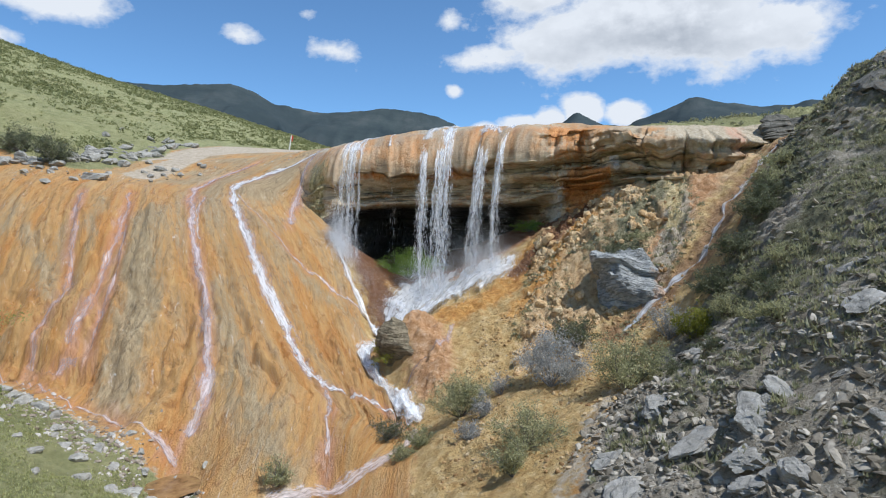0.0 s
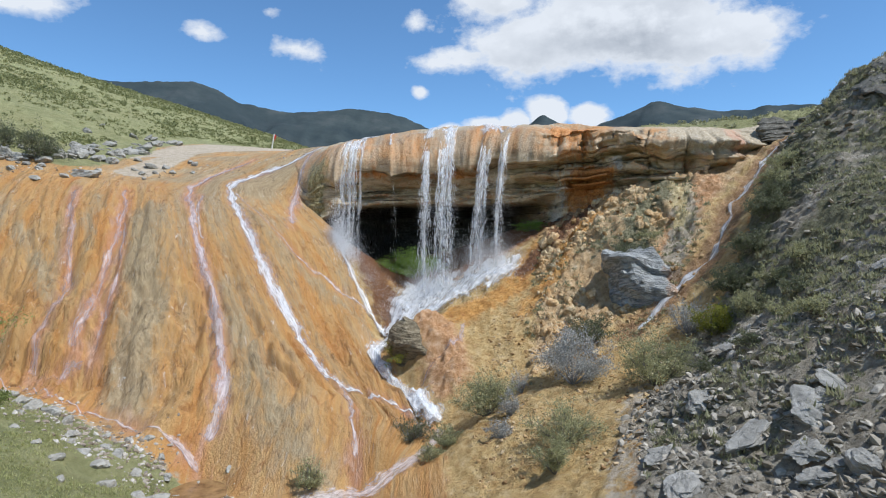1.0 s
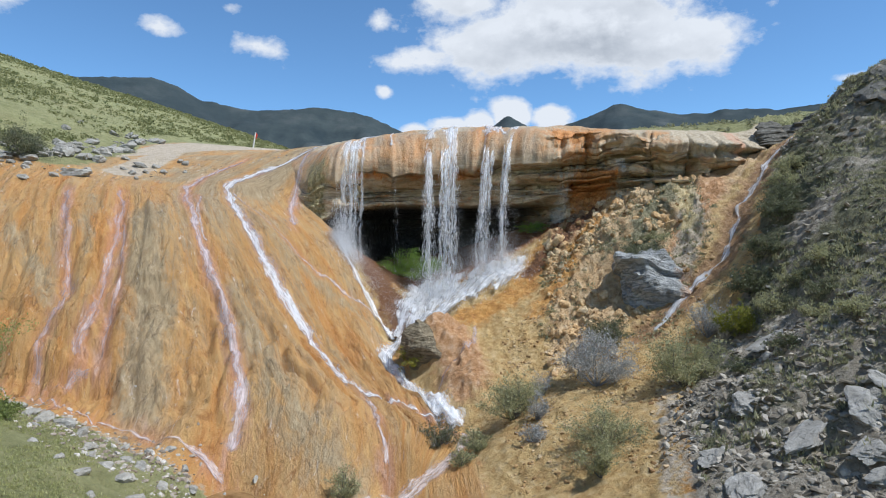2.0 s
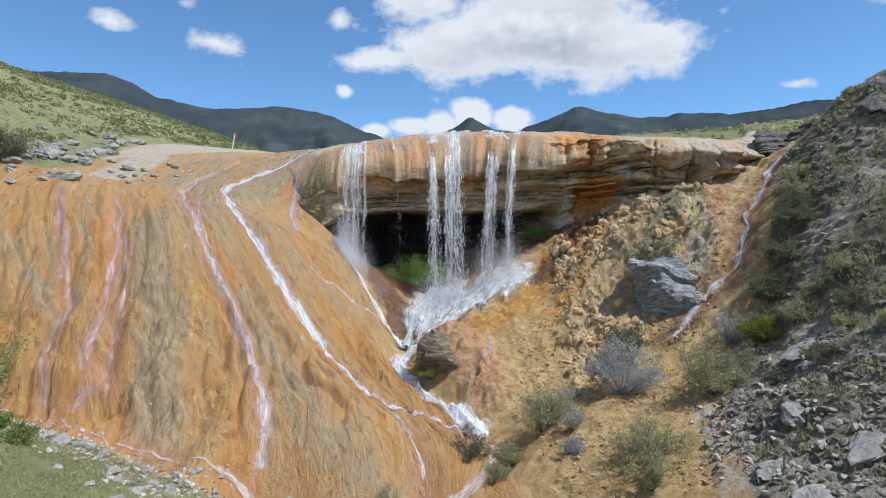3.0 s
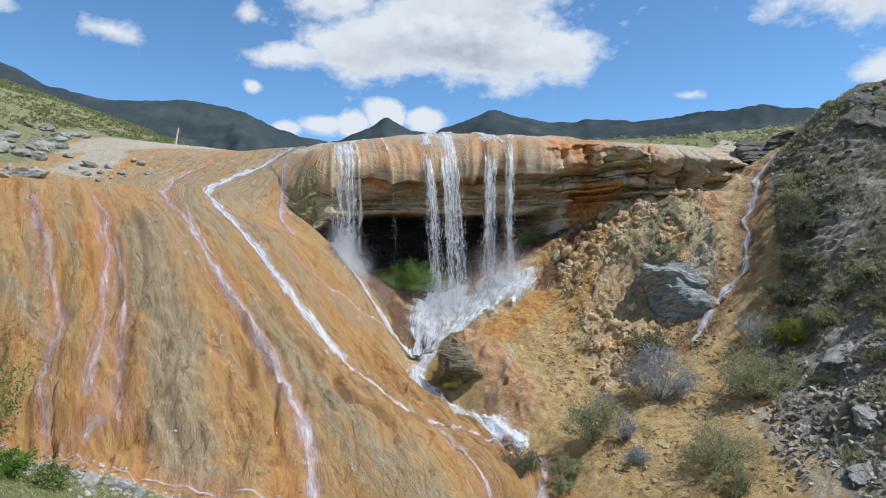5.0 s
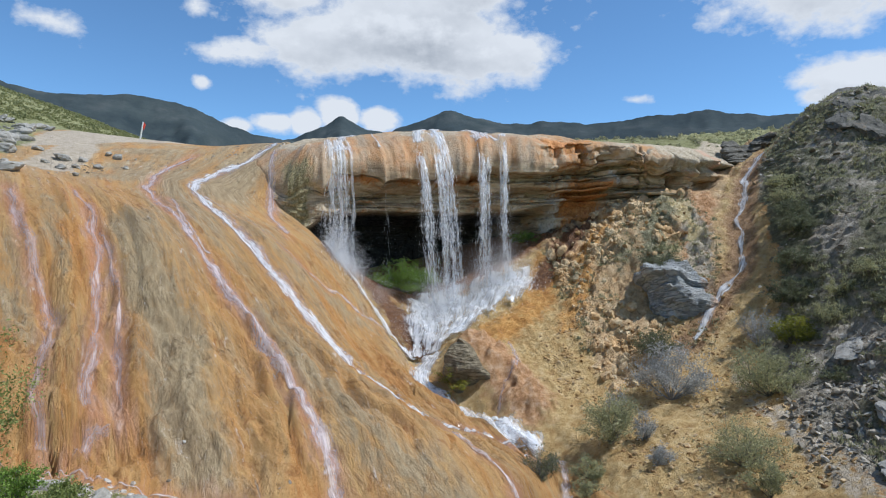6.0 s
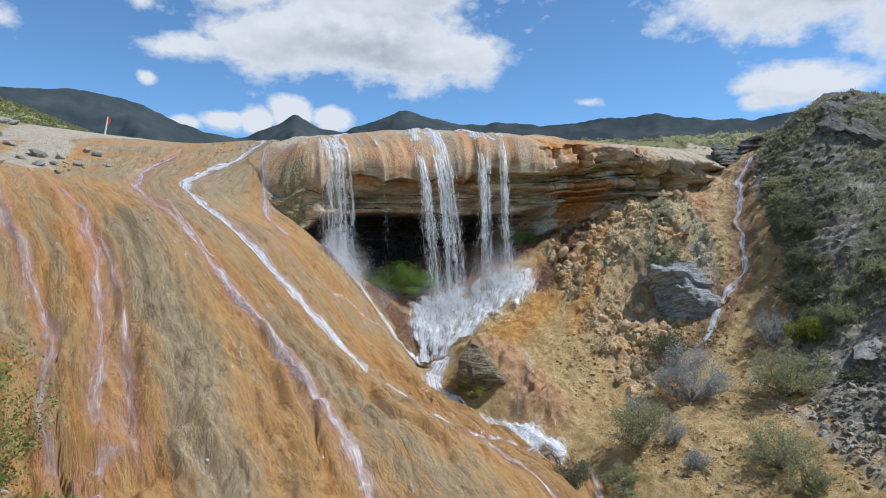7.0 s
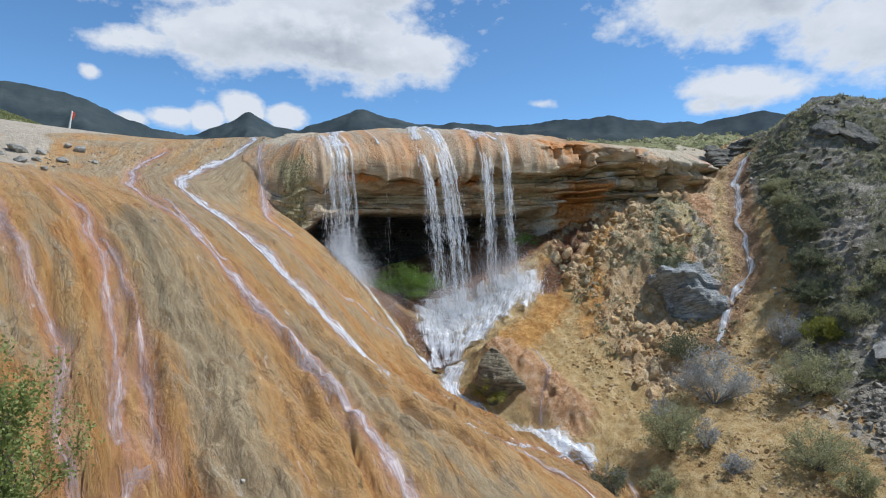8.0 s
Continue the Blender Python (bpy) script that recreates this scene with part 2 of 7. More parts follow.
# ---- materials ----
class Mat:
    """A node material with short ways to wire it."""
    def __init__(self, name, rough=0.8, spec=0.3):
        self.m = bpy.data.materials.new(name)
        self.m.use_nodes = True
        self.n, self.l = self.m.node_tree.nodes, self.m.node_tree.links
        self.b = self.n["Principled BSDF"]
        self.b.inputs["Roughness"].default_value = rough
        self.b.inputs["Specular IOR Level"].default_value = spec
        self.place = self.n.new("ShaderNodeTexCoord").outputs["Object"]

    def put(self, socket, v):
        if isinstance(v, bpy.types.NodeSocket):
            self.l.new(v, socket)
        else:
            socket.default_value = v

    def node(self, kind, **ins):
        n = self.n.new(kind)
        for k, v in ins.items():
            self.put(n.inputs[k.replace("_", " ")], v)
        return n

    def math(self, op, a, b=0.0):
        n = self.n.new("ShaderNodeMath")
        n.operation = op
        self.put(n.inputs[0], a), self.put(n.inputs[1], b)
        return n.outputs[0]

    def scaled(self, vec, s):
        n = self.n.new("ShaderNodeVectorMath")
        n.operation = "MULTIPLY"
        self.put(n.inputs[0], vec)
        n.inputs[1].default_value = s
        return n.outputs[0]

    def noise(self, scale, detail=5.0, rough=0.6, vec=None, warp=0.0):
        n = self.node("ShaderNodeTexNoise", Vector=vec or self.place, Scale=scale, Detail=detail, Roughness=rough, Distortion=warp)
        return n.outputs["Fac"]

    def cells(self, scale, vec=None, feature="F1", out="Distance"):
        n = self.node("ShaderNodeTexVoronoi", Vector=vec or self.place, Scale=scale)
        n.feature = feature
        return n.outputs[out]

    def span(self, v, a, b, c=0.0, d=1.0):
        n = self.n.new("ShaderNodeMapRange")
        for i, x in enumerate((v, a, b, c, d)):
            self.put(n.inputs[i], x)
        return n.outputs[0]

    def mix(self, f, a, b):
        n = self.n.new("ShaderNodeMix")
        n.data_type = "RGBA"
        for i, x in ((0, f), (6, a), (7, b)):
            self.put(n.inputs[i], (*x, 1) if isinstance(x, tuple) and len(x) == 3 else x)
        return n.outputs[2]

    def ramp(self, f, *stops):
        n = self.n.new("ShaderNodeValToRGB")
        self.put(n.inputs[0], f)
        e = n.color_ramp.elements
        while len(e) < len(stops):
            e.new(0.5)
        for el, (p, c) in zip(e, stops):
            el.position, el.color = p, (*c, 1)
        return n.outputs[0]

    def attr(self, name, out="Fac"):
        n = self.n.new("ShaderNodeAttribute")
        n.attribute_name = name
        return n.outputs[out]

    def bump(self, h, strength=0.5, dist=0.05, under=None):
        n = self.node("ShaderNodeBump", Height=h, Strength=strength, Distance=dist)
        if under:
            self.l.new(under, n.inputs["Normal"])
        self.put(self.b.inputs["Normal"], n.outputs[0])
        return n.outputs[0]

    def colour(self, c):
        self.put(self.b.inputs["Base Color"], (*c, 1) if isinstance(c, tuple) else c)
        return self

    def rough(self, r):
        self.put(self.b.inputs["Roughness"], r)
        return self


def ground_material():
    """One earth sheet: travertine crust, mud, scree soil and turf, by the zones stored on the mesh."""
    k = Mat("earth", 0.75, 0.35)
    flow = k.attr("flow", "Vector")
    fine, mid, broad = k.noise(9.0, 8), k.noise(1.6, 6), k.noise(0.35, 4)
    grit = k.noise(38.0, 4, 0.7)
    streak = k.noise(1.0, 6, 0.62, k.scaled(flow, (1.5, 0.16, 0.2)), 0.35)
    thread = k.noise(1.0, 7, 0.70, k.scaled(flow, (3.2, 0.62, 0.6)), 0.8)
    hair = k.noise(1.0, 9, 0.74, k.scaled(flow, (8.0, 1.7, 1.5)), 0.7)
    pit = k.noise(15.0, 7, 0.75)
    vee = k.math("ABSOLUTE", k.math("SUBTRACT", k.noise(1.0, 3, 0.5, k.scaled(flow, (1.5, 0.40, 0.35)), 0.9), 0.5))
    vee_fine = k.math("ABSOLUTE", k.math("SUBTRACT", k.noise(1.0, 5, 0.6, k.scaled(flow, (5.0, 2.2, 1.8)), 1.2), 0.5))
    crack = k.math("MULTIPLY", k.span(vee, 0.0, 0.05), k.span(vee_fine, 0.0, 0.045, 0.35, 1.0))
    holes = k.span(k.noise(1.0, 8, 0.72, k.scaled(flow, (5.0, 1.9, 1.6)), 0.4), 0.60, 0.68)
    # travertine: ochre and orange with grey crust ribs and rosy runnels
    ochre = k.ramp(streak, (0.30, (0.490, 0.200, 0.050)), (0.45, (0.545, 0.288, 0.094)), (0.58, (0.545, 0.335, 0.140)), (0.72, (0.465, 0.325, 0.178)))
    ochre = k.mix(k.span(thread, 0.50, 0.72, 0, 0.55), ochre, (0.495, 0.210, 0.053))
    ochre = k.mix(k.span(thread, 0.50, 0.30, 0, 0.45), ochre, (0.690, 0.420, 0.155))
    ochre = k.mix(k.span(hair, 0.54, 0.70, 0, 0.40), ochre, (0.400, 0.180, 0.060))
    ochre = k.mix(k.span(hair, 0.46, 0.30, 0, 0.5), ochre, (0.720, 0.530, 0.245))
    ochre = k.mix(k.span(pit, 0.58, 0.72, 0, 0.45), ochre, (0.330, 0.150, 0.050))
    ochre = k.mix(k.span(pit, 0.40, 0.28, 0, 0.3), ochre, (0.720, 0.500, 0.230))
    # creases of the bump are darkened in colour, deepening their shade
    ochre = k.mix(k.math("MULTIPLY", k.span(crack, 0.45, 0.05, 0, 0.75), k.span(mid, 0.46, 0.56)), ochre, (0.330, 0.140, 0.040))
    ochre = k.mix(k.math("MULTIPLY", holes, k.span(broad, 0.42, 0.56, 0, 0.85)), ochre, (0.170, 0.095, 0.040))
    # pale streaks and the wet slope's white glints, painted as base colour
    pale_glints = k.math("MULTIPLY", k.span(k.noise(1.0, 8, 0.75, k.scaled(flow, (6.0, 1.3, 1.0)), 0.8), 0.585, 0.66), k.span(k.noise(0.9, 5), 0.46, 0.60))
    crust = k.ramp(thread, (0.30, (0.285, 0.205, 0.112)), (0.50, (0.420, 0.322, 0.188)), (0.72, (0.560, 0.455, 0.290)))
    crust = k.mix(k.span(hair, 0.52, 0.70, 0, 0.5), crust, (0.270, 0.190, 0.108))
    crust = k.mix(k.span(hair, 0.45, 0.30, 0, 0.5), crust, (0.640, 0.540, 0.380))
    rosy = k.ramp(thread, (0.32, (0.480, 0.175, 0.065)), (0.52, (0.545, 0.265, 0.145)), (0.70, (0.660, 0.440, 0.350)))
    # the same painted crease shade on the grey crust
    crust = k.mix(k.math("MULTIPLY", k.span(crack, 0.45, 0.05, 0, 0.7), k.span(mid, 0.44, 0.56)), crust, (0.170, 0.130, 0.070))
    grey_at = k.span(k.math("ADD", k.attr("crust"), k.math("ADD", k.span(thread, 0.3, 0.7, -0.35, 0.35), k.span(hair, 0.3, 0.7, -0.3, 0.3))), 0.30, 0.95, 0, 0.9)
    rosy_at = k.span(k.math("ADD", k.attr("rosy"), k.math("ADD", k.span(thread, 0.3, 0.7, -0.3, 0.3), k.span(hair, 0.3, 0.7, -0.25, 0.25))), 0.30, 0.95, 0, 0.8)
    trav = k.mix(grey_at, ochre, crust)
    trav = k.mix(rosy_at, trav, rosy)
    trav = k.mix(k.math("MULTIPLY", pale_glints, 0.75), trav, (0.82, 0.74, 0.66))
    # yellow mud and crumbling tufa
    mud = k.ramp(k.noise(2.6, 8, 0.66), (0.32, (0.410, 0.240, 0.085)), (0.50, (0.575, 0.395, 0.165)), (0.68, (0.690, 0.530, 0.290)))
    mud = k.mix(k.span(grit, 0.55, 0.75, 0, 0.4), mud, (0.286, 0.156, 0.058))
    crumb = k.math("MULTIPLY", k.span(k.cells(7.0, feature="F1"), 0.26, 0.14), k.span(k.noise(1.1, 5), 0.46, 0.58))
    mud = k.mix(k.math("MULTIPLY", crumb, 0.75), mud, (0.20, 0.125, 0.060))
    tufa = k.ramp(k.noise(1.9, 9, 0.7), (0.30, (0.300, 0.175, 0.078)), (0.47, (0.570, 0.380, 0.195)), (0.62, (0.710, 0.530, 0.315)), (0.76, (0.800, 0.690, 0.500)))
    # schist scree soil
    scree = k.ramp(k.noise(5.0, 9, 0.74), (0.30, (0.125, 0.112, 0.084)), (0.44, (0.305, 0.272, 0.212)), (0.58, (0.435, 0.393, 0.318)), (0.75, (0.56, 0.515, 0.43)))
    scree = k.mix(k.span(mid, 0.52, 0.68, 0, 0.55), scree, (0.24, 0.19, 0.13))
    moss = k.ramp(k.noise(7.0, 7, 0.7), (0.30, (0.050, 0.052, 0.024)), (0.52, (0.135, 0.140, 0.070)), (0.72, (0.26, 0.252, 0.145)))
    scree = k.mix(k.span(k.math("ADD", mid, k.attr("moss")), 0.62, 0.86, 0, 0.9), scree, moss)
    # turf
    turf = k.ramp(k.noise(1.3, 12, 0.80), (0.30, (0.13, 0.140, 0.055)), (0.44, (0.240, 0.252, 0.105)), (0.57, (0.335, 0.335, 0.155)), (0.74, (0.46, 0.43, 0.26)))
    turf = k.mix(k.span(k.noise(0.16, 6, 0.65), 0.47, 0.64, 0, 0.4), turf, (0.36, 0.335, 0.155))
    gravel = k.ramp(k.noise(3.0, 9, 0.7), (0.30, (0.36, 0.285, 0.195)), (0.50, (0.53, 0.445, 0.330)), (0.72, (0.64, 0.565, 0.445)))

    def ragged(name, lo=0.40, hi=0.60):
        edge = k.math("ADD", k.attr(name), k.span(k.noise(2.2, 8, 0.7), 0.25, 0.75, -0.35, 0.35))
        return k.span(edge, lo, hi)

    col = k.mix(ragged("mud"), trav, mud)
    col = k.mix(ragged("tufa"), col, tufa)
    conglom = k.ramp(k.noise(3.4, 9, 0.75), (0.32, (0.36, 0.165, 0.070)), (0.48, (0.57, 0.315, 0.145)), (0.66, (0.72, 0.50, 0.33)))
    col = k.mix(ragged("pink", 0.3, 0.75), col, conglom)
    col = k.mix(ragged("scree"), col, scree)
    col = k.mix(ragged("gravel"), col, gravel)
    col = k.mix(ragged("turf"), col, turf)
    sage = k.ramp(k.noise(5.5, 8, 0.72), (0.32, (0.10, 0.095, 0.050)), (0.50, (0.235, 0.220, 0.125)), (0.68, (0.42, 0.385, 0.260)))
    col = k.mix(ragged("sage", 0.42, 0.75), col, sage)
    bloom = k.ramp(k.noise(4.0, 8, 0.7), (0.34, (0.47, 0.33, 0.14)), (0.55, (0.70, 0.57, 0.31)), (0.7, (0.80, 0.72, 0.50)))
    col = k.mix(ragged("bloom", 0.42, 0.75), col, bloom)
    slick = k.ramp(k.noise(3.0, 8, 0.7), (0.35, (0.22, 0.115, 0.050)), (0.55, (0.40, 0.24, 0.115)), (0.7, (0.55, 0.36, 0.20)))
    col = k.mix(ragged("slick", 0.40, 0.72), col, slick)
    rich = k.ramp(k.noise(2.4, 8, 0.68), (0.34, (0.36, 0.150, 0.040)), (0.52, (0.60, 0.300, 0.075)), (0.68, (0.70, 0.43, 0.16)))
    col = k.mix(ragged("rich", 0.40, 0.78), col, rich)
    wet_red = k.ramp(fine, (0.35, (0.080, 0.034, 0.018)), (0.55, (0.200, 0.085, 0.034)), (0.72, (0.40, 0.20, 0.07)))
    col = k.mix(ragged("damp", 0.45, 0.8), col, wet_red)
    k.colour(k.mix(k.span(broad, 0.35, 0.7, 0, 0.15), col, (0.22, 0.16, 0.09)))
    shine = k.math("MULTIPLY", k.attr("wet"), k.span(thread, 0.30, 0.62))
    k.rough(k.span(k.math("MULTIPLY", shine, k.span(hair, 0.42, 0.56)), 0.0, 0.8, 0.80, 0.16))
    loose_at = k.span(k.math("ADD", k.math("ADD", k.attr("mud"), k.attr("tufa")), k.math("ADD", k.attr("scree"), k.attr("turf"))), 0.25, 0.7)
    fluted = k.math("ADD", k.math("ADD", k.math("MULTIPLY", thread, 0.35), k.math("MULTIPLY", hair, 0.70)), k.math("ADD", k.math("ADD", k.math("MULTIPLY", crack, 0.13), k.math("MULTIPLY", k.noise(1.0, 8, 0.66, k.scaled(flow, (3.0, 1.1, 1.0)), 0.6), 0.9)), k.math("MULTIPLY", holes, -0.25)))
    crumbly = k.math("ADD", k.math("ADD", k.math("MULTIPLY", k.noise(4.2, 8, 0.68), 0.9), k.math("MULTIPLY", crumb, 0.22)), k.math("MULTIPLY", grit, 0.25))
    h = k.math("ADD", k.math("MULTIPLY", fluted, k.math("SUBTRACT", 1.0, loose_at)), k.math("MULTIPLY", crumbly, loose_at))
    h = k.math("ADD", h, k.math("ADD", k.math("MULTIPLY", fine, 0.35), k.math("MULTIPLY", pit, 0.25)))
    k.bump(k.math("ADD", h, k.math("MULTIPLY", grit, 0.2)), k.span(loose_at, 0.0, 1.0, 0.98, 1.0), 0.18)
    return k.m


def strata_material():
    """Layered travertine of the overhang: ochre crust on top, dark seams below."""
    k = Mat("layered_travertine", 0.78, 0.3)
    flow = k.attr("flow", "Vector")
    fine, mid = k.noise(7.0, 8, 0.68), k.noise(1.4, 6)
    streak = k.noise(1.0, 6, 0.62, k.scaled(flow, (1.1, 0.18, 0.3)), 0.35)
    thread = k.noise(1.0, 7, 0.68, k.scaled(flow, (3.2, 0.9, 0.9)), 0.9)
    top = k.ramp(streak, (0.30, (0.50, 0.235, 0.080)), (0.44, (0.46, 0.275, 0.135)), (0.58, (0.41, 0.300, 0.190)), (0.72, (0.34, 0.275, 0.195)))
    top = k.mix(k.span(thread, 0.50, 0.68, 0, 0.45), top, (0.24, 0.13, 0.065))
    top = k.mix(k.span(thread, 0.48, 0.32, 0, 0.22), top, (0.56, 0.42, 0.27))
    top = k.mix(k.span(fine, 0.55, 0.75, 0, 0.45), top, (0.20, 0.14, 0.09))
    grey = k.ramp(fine, (0.30, (0.26, 0.205, 0.130)), (0.5, (0.435, 0.365, 0.255)), (0.72, (0.57, 0.50, 0.385)))
    top = k.mix(k.span(k.math("ADD", k.attr("crust"), k.span(mid, 0.3, 0.7, -0.3, 0.3)), 0.35, 0.7), top, grey)
    top = k.mix(k.span(k.math("ADD", k.attr("rosy"), k.span(thread, 0.3, 0.7, -0.3, 0.3)), 0.35, 0.8), top, (0.50, 0.30, 0.20))
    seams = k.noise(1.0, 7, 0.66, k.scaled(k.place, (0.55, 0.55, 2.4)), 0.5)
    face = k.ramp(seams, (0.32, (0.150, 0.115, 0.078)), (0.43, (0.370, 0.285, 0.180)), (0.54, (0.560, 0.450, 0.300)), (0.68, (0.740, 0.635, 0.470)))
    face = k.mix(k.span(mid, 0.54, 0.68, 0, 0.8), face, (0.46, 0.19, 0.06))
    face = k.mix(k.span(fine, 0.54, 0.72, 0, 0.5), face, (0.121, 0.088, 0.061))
    # recessed gaps between beds: their shade is put into the colour as well
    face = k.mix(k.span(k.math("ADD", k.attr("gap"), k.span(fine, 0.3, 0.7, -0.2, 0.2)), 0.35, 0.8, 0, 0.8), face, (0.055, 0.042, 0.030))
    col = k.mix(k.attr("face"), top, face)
    col = k.mix(k.span(k.math("ADD", k.attr("pale"), k.span(mid, 0.3, 0.7, -0.35, 0.35)), 0.40, 0.75, 0, 0.85), col, k.ramp(fine, (0.3, (0.30, 0.26, 0.20)), (0.5, (0.56, 0.52, 0.45)), (0.7, (0.70, 0.67, 0.62))))
    col = k.mix(k.span(k.math("ADD", k.attr("rust"), k.span(thread, 0.3, 0.7, -0.35, 0.35)), 0.35, 0.75, 0, 0.9), col, k.ramp(fine, (0.3, (0.24, 0.08, 0.025)), (0.5, (0.52, 0.215, 0.06)), (0.7, (0.64, 0.36, 0.13))))
    col = k.mix(k.span(k.math("ADD", k.attr("mossy"), k.span(thread, 0.3, 0.7, -0.35, 0.35)), 0.4, 0.8), col, k.ramp(fine, (0.32, (0.085, 0.072, 0.030)), (0.5, (0.27, 0.225, 0.105)), (0.68, (0.47, 0.40, 0.23))))
    col = k.mix(k.span(k.math("ADD", k.attr("turf"), k.span(mid, 0.3, 0.7, -0.3, 0.3)), 0.35, 0.65), col, k.ramp(fine, (0.3, (0.08, 0.09, 0.03)), (0.5, (0.20, 0.20, 0.08)), (0.7, (0.33, 0.30, 0.16))))
    # shade of the cave painted into the colour: near-black towards its back
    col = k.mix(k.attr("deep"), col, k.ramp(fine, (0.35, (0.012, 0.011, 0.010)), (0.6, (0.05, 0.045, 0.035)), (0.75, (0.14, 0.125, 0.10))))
    k.colour(col)
    k.rough(k.span(k.math("MULTIPLY", k.attr("wet"), k.span(thread, 0.3, 0.6)), 0, 0.9, 0.82, 0.25))
    h = k.math("ADD", k.math("MULTIPLY", k.math("MULTIPLY", seams, k.attr("face")), 1.0), k.math("ADD", fine, k.math("MULTIPLY", thread, 0.8)))
    k.bump(h, 0.8, 0.10)
    return k.m


def far_material(name, dark, light, pale, scale):
    k = Mat(name, 0.95, 0.1)
    n = k.noise(scale, 9, 0.68)
    c = k.ramp(n, (0.32, dark), (0.52, light), (0.74, pale))
    k.colour(k.mix(k.span(k.noise(scale * 0.22, 5), 0.40, 0.62, 0, 0.7), c, dark))
    k.bump(n, 0.6, 3.0)
    return k.m


EARTH, STRATA = ground_material(), strata_material()

# ---- the large forms ----
def grid_mesh(name, xs, ys, zs, material, attrs=None, kind="structure", flip=False):
    """A sheet of quads from three arrays of the same shape, with values stored on its points."""
    r, c = xs.shape
    me = bpy.data.meshes.new(name)
    i = np.arange(r * c).reshape(r, c)
    quads = np.stack([i[:-1, :-1], i[:-1, 1:], i[1:, 1:], i[1:, :-1]], -1).reshape(-1, 4)
    if flip:
        quads = quads[:, ::-1]
    me.vertices.add(r * c)
    me.vertices.foreach_set("co", np.stack([xs, ys, zs], -1).ravel())
    me.loops.add(quads.size)
    me.loops.foreach_set("vertex_index", quads.ravel())
    me.polygons.add(len(quads))
    me.polygons.foreach_set("loop_start", np.arange(0, quads.size, 4))
    me.polygons.foreach_set("use_smooth", np.ones(len(quads), bool))
    for key, val in (attrs or {}).items():
        val = np.asarray(val, float)
        if val.ndim == 3:
            me.attributes.new(key, "FLOAT_VECTOR", "POINT").data.foreach_set("vector", val.ravel())
        else:
            me.attributes.new(key, "FLOAT", "POINT").data.foreach_set("value", val.ravel())
    me.materials.append(material)
    me.update(calc_edges=True)
    return tagged(new(name, me), kind=kind)


def spread(fine_lo, fine_hi, pitch, lo, hi, grow=1.12):
    """Even spacing in the middle, growing ever wider outwards."""
    mid = list(np.arange(fine_lo, fine_hi, pitch))
    up, d = [mid[-1]], pitch
    while up[-1] < hi:
        d *= grow
        up.append(up[-1] + d)
    down, d = [mid[0]], pitch
    while down[-1] > lo:
        d *= grow
        down.append(down[-1] - d)
    return np.array(down[:0:-1] + mid + up[1:])


gx, gy = spread(-27, 23, 0.085, -1500, 1500), spread(10, 45, 0.085, -900, 2200)
GX, GY = np.meshgrid(gx, gy)
BASE = land(GX, GY)


# lines along which water runs down the slope: x at each y, and one more line on either side
RUN_Y = [22, 25, 28, 31, 34, 37, 40, 44, 48]
RUN_X = [(-40, -40, -40, -40, -40, -40, -40, -40, -40), (-24, -24, -24, -24.5, -25, -25.5, -26, -27, -28), (-17.3, -17.3, -17.8, -18.8, -20.2, -21, -22, -22.5, -23), (-16, -16, -16.5, -16.7, -17.6, -18.8, -19.5, -20, -20.5),
         (-9.3, -9.5, -10.7, -12.4, -14, -15.3, -15.5, -14, -12.8), (-3.9, -4.4, -6.5, -8.4, -10.9, -12.7, -13.5, -9.8, -8.5), (-2.2, -1.0, -1.9, -3.2, -4.2, -6.4, -9.2, -8.5, -6), (12, 12, 12, 12, 12, 12, 12, 12, 12)]
FLOW_U = np.empty_like(GX)
for i, yy in enumerate(gy):
    at = [np.interp(yy, RUN_Y, line) for line in RUN_X]
    FLOW_U[i] = np.interp(gx, at, [line[3] for line in RUN_X]) + np.where(gx > 12, gx - 12, 0) + np.where(gx < -40, gx + 40, 0)
FLOW_V = BASE * 1.35 + 0.15 * GY

# ---- where the water runs (x, y): the runnels on the slope ----
MAIN = [(-8.5, 48.2), (-9.1, 44.8), (-10.7, 43.0), (-12.3, 41.7), (-13.4, 40.3), (-13.6, 39.1), (-12.9, 37.3), (-11.9, 35.7), (-11.0, 34.2), (-10.2, 33.0), (-9.2, 31.8), (-8.3, 30.9), (-7.5, 30.0), (-6.8, 28.6), (-6.1, 27.3), (-5.3, 26.7), (-4.6, 26.6), (-3.7, 26.7)]
MAIN_END = [(-4.2, 26.65), (-3.1, 26.6), (-2.1, 26.3), (-1.2, 25.5)]
MAIN_SIDE = [(-5.1, 26.5), (-4.5, 25.3), (-4.1, 23.6), (-3.9, 22.5), (-3.8, 21.7)]
THIN = [(-13.2, 38.9), (-11.8, 37.0), (-10.7, 35.8), (-9.7, 35.1), (-8.7, 34.6), (-7.5, 34.3), (-6.5, 34.3), (-5.2, 34.5), (-4.2, 34.3), (-3.3, 33.5)]
SECOND = [(-13.6, 44.5), (-14.7, 42.8), (-15.5, 41.0), (-15.6, 38.2), (-15.0, 36.1), (-13.6, 33.2), (-12.8, 31.8), (-12.2, 30.6), (-11.4, 29.5), (-10.7, 28.0), (-10.2, 26.9), (-9.7, 25.7), (-9.3, 24.4), (-9.3, 23.4), (-9.5, 22.8)]
SECOND_SIDE = [(-14.7, 37.2), (-13.8, 34.6), (-12.8, 32.0)]
ROSE_A = [(-18.3, 35.8), (-17.8, 34.5), (-17.2, 33.0), (-16.8, 31.5), (-16.6, 30.2), (-16.5, 29.4), (-16.5, 28.5), (-16.6, 27.6), (-16.2, 26.8)]
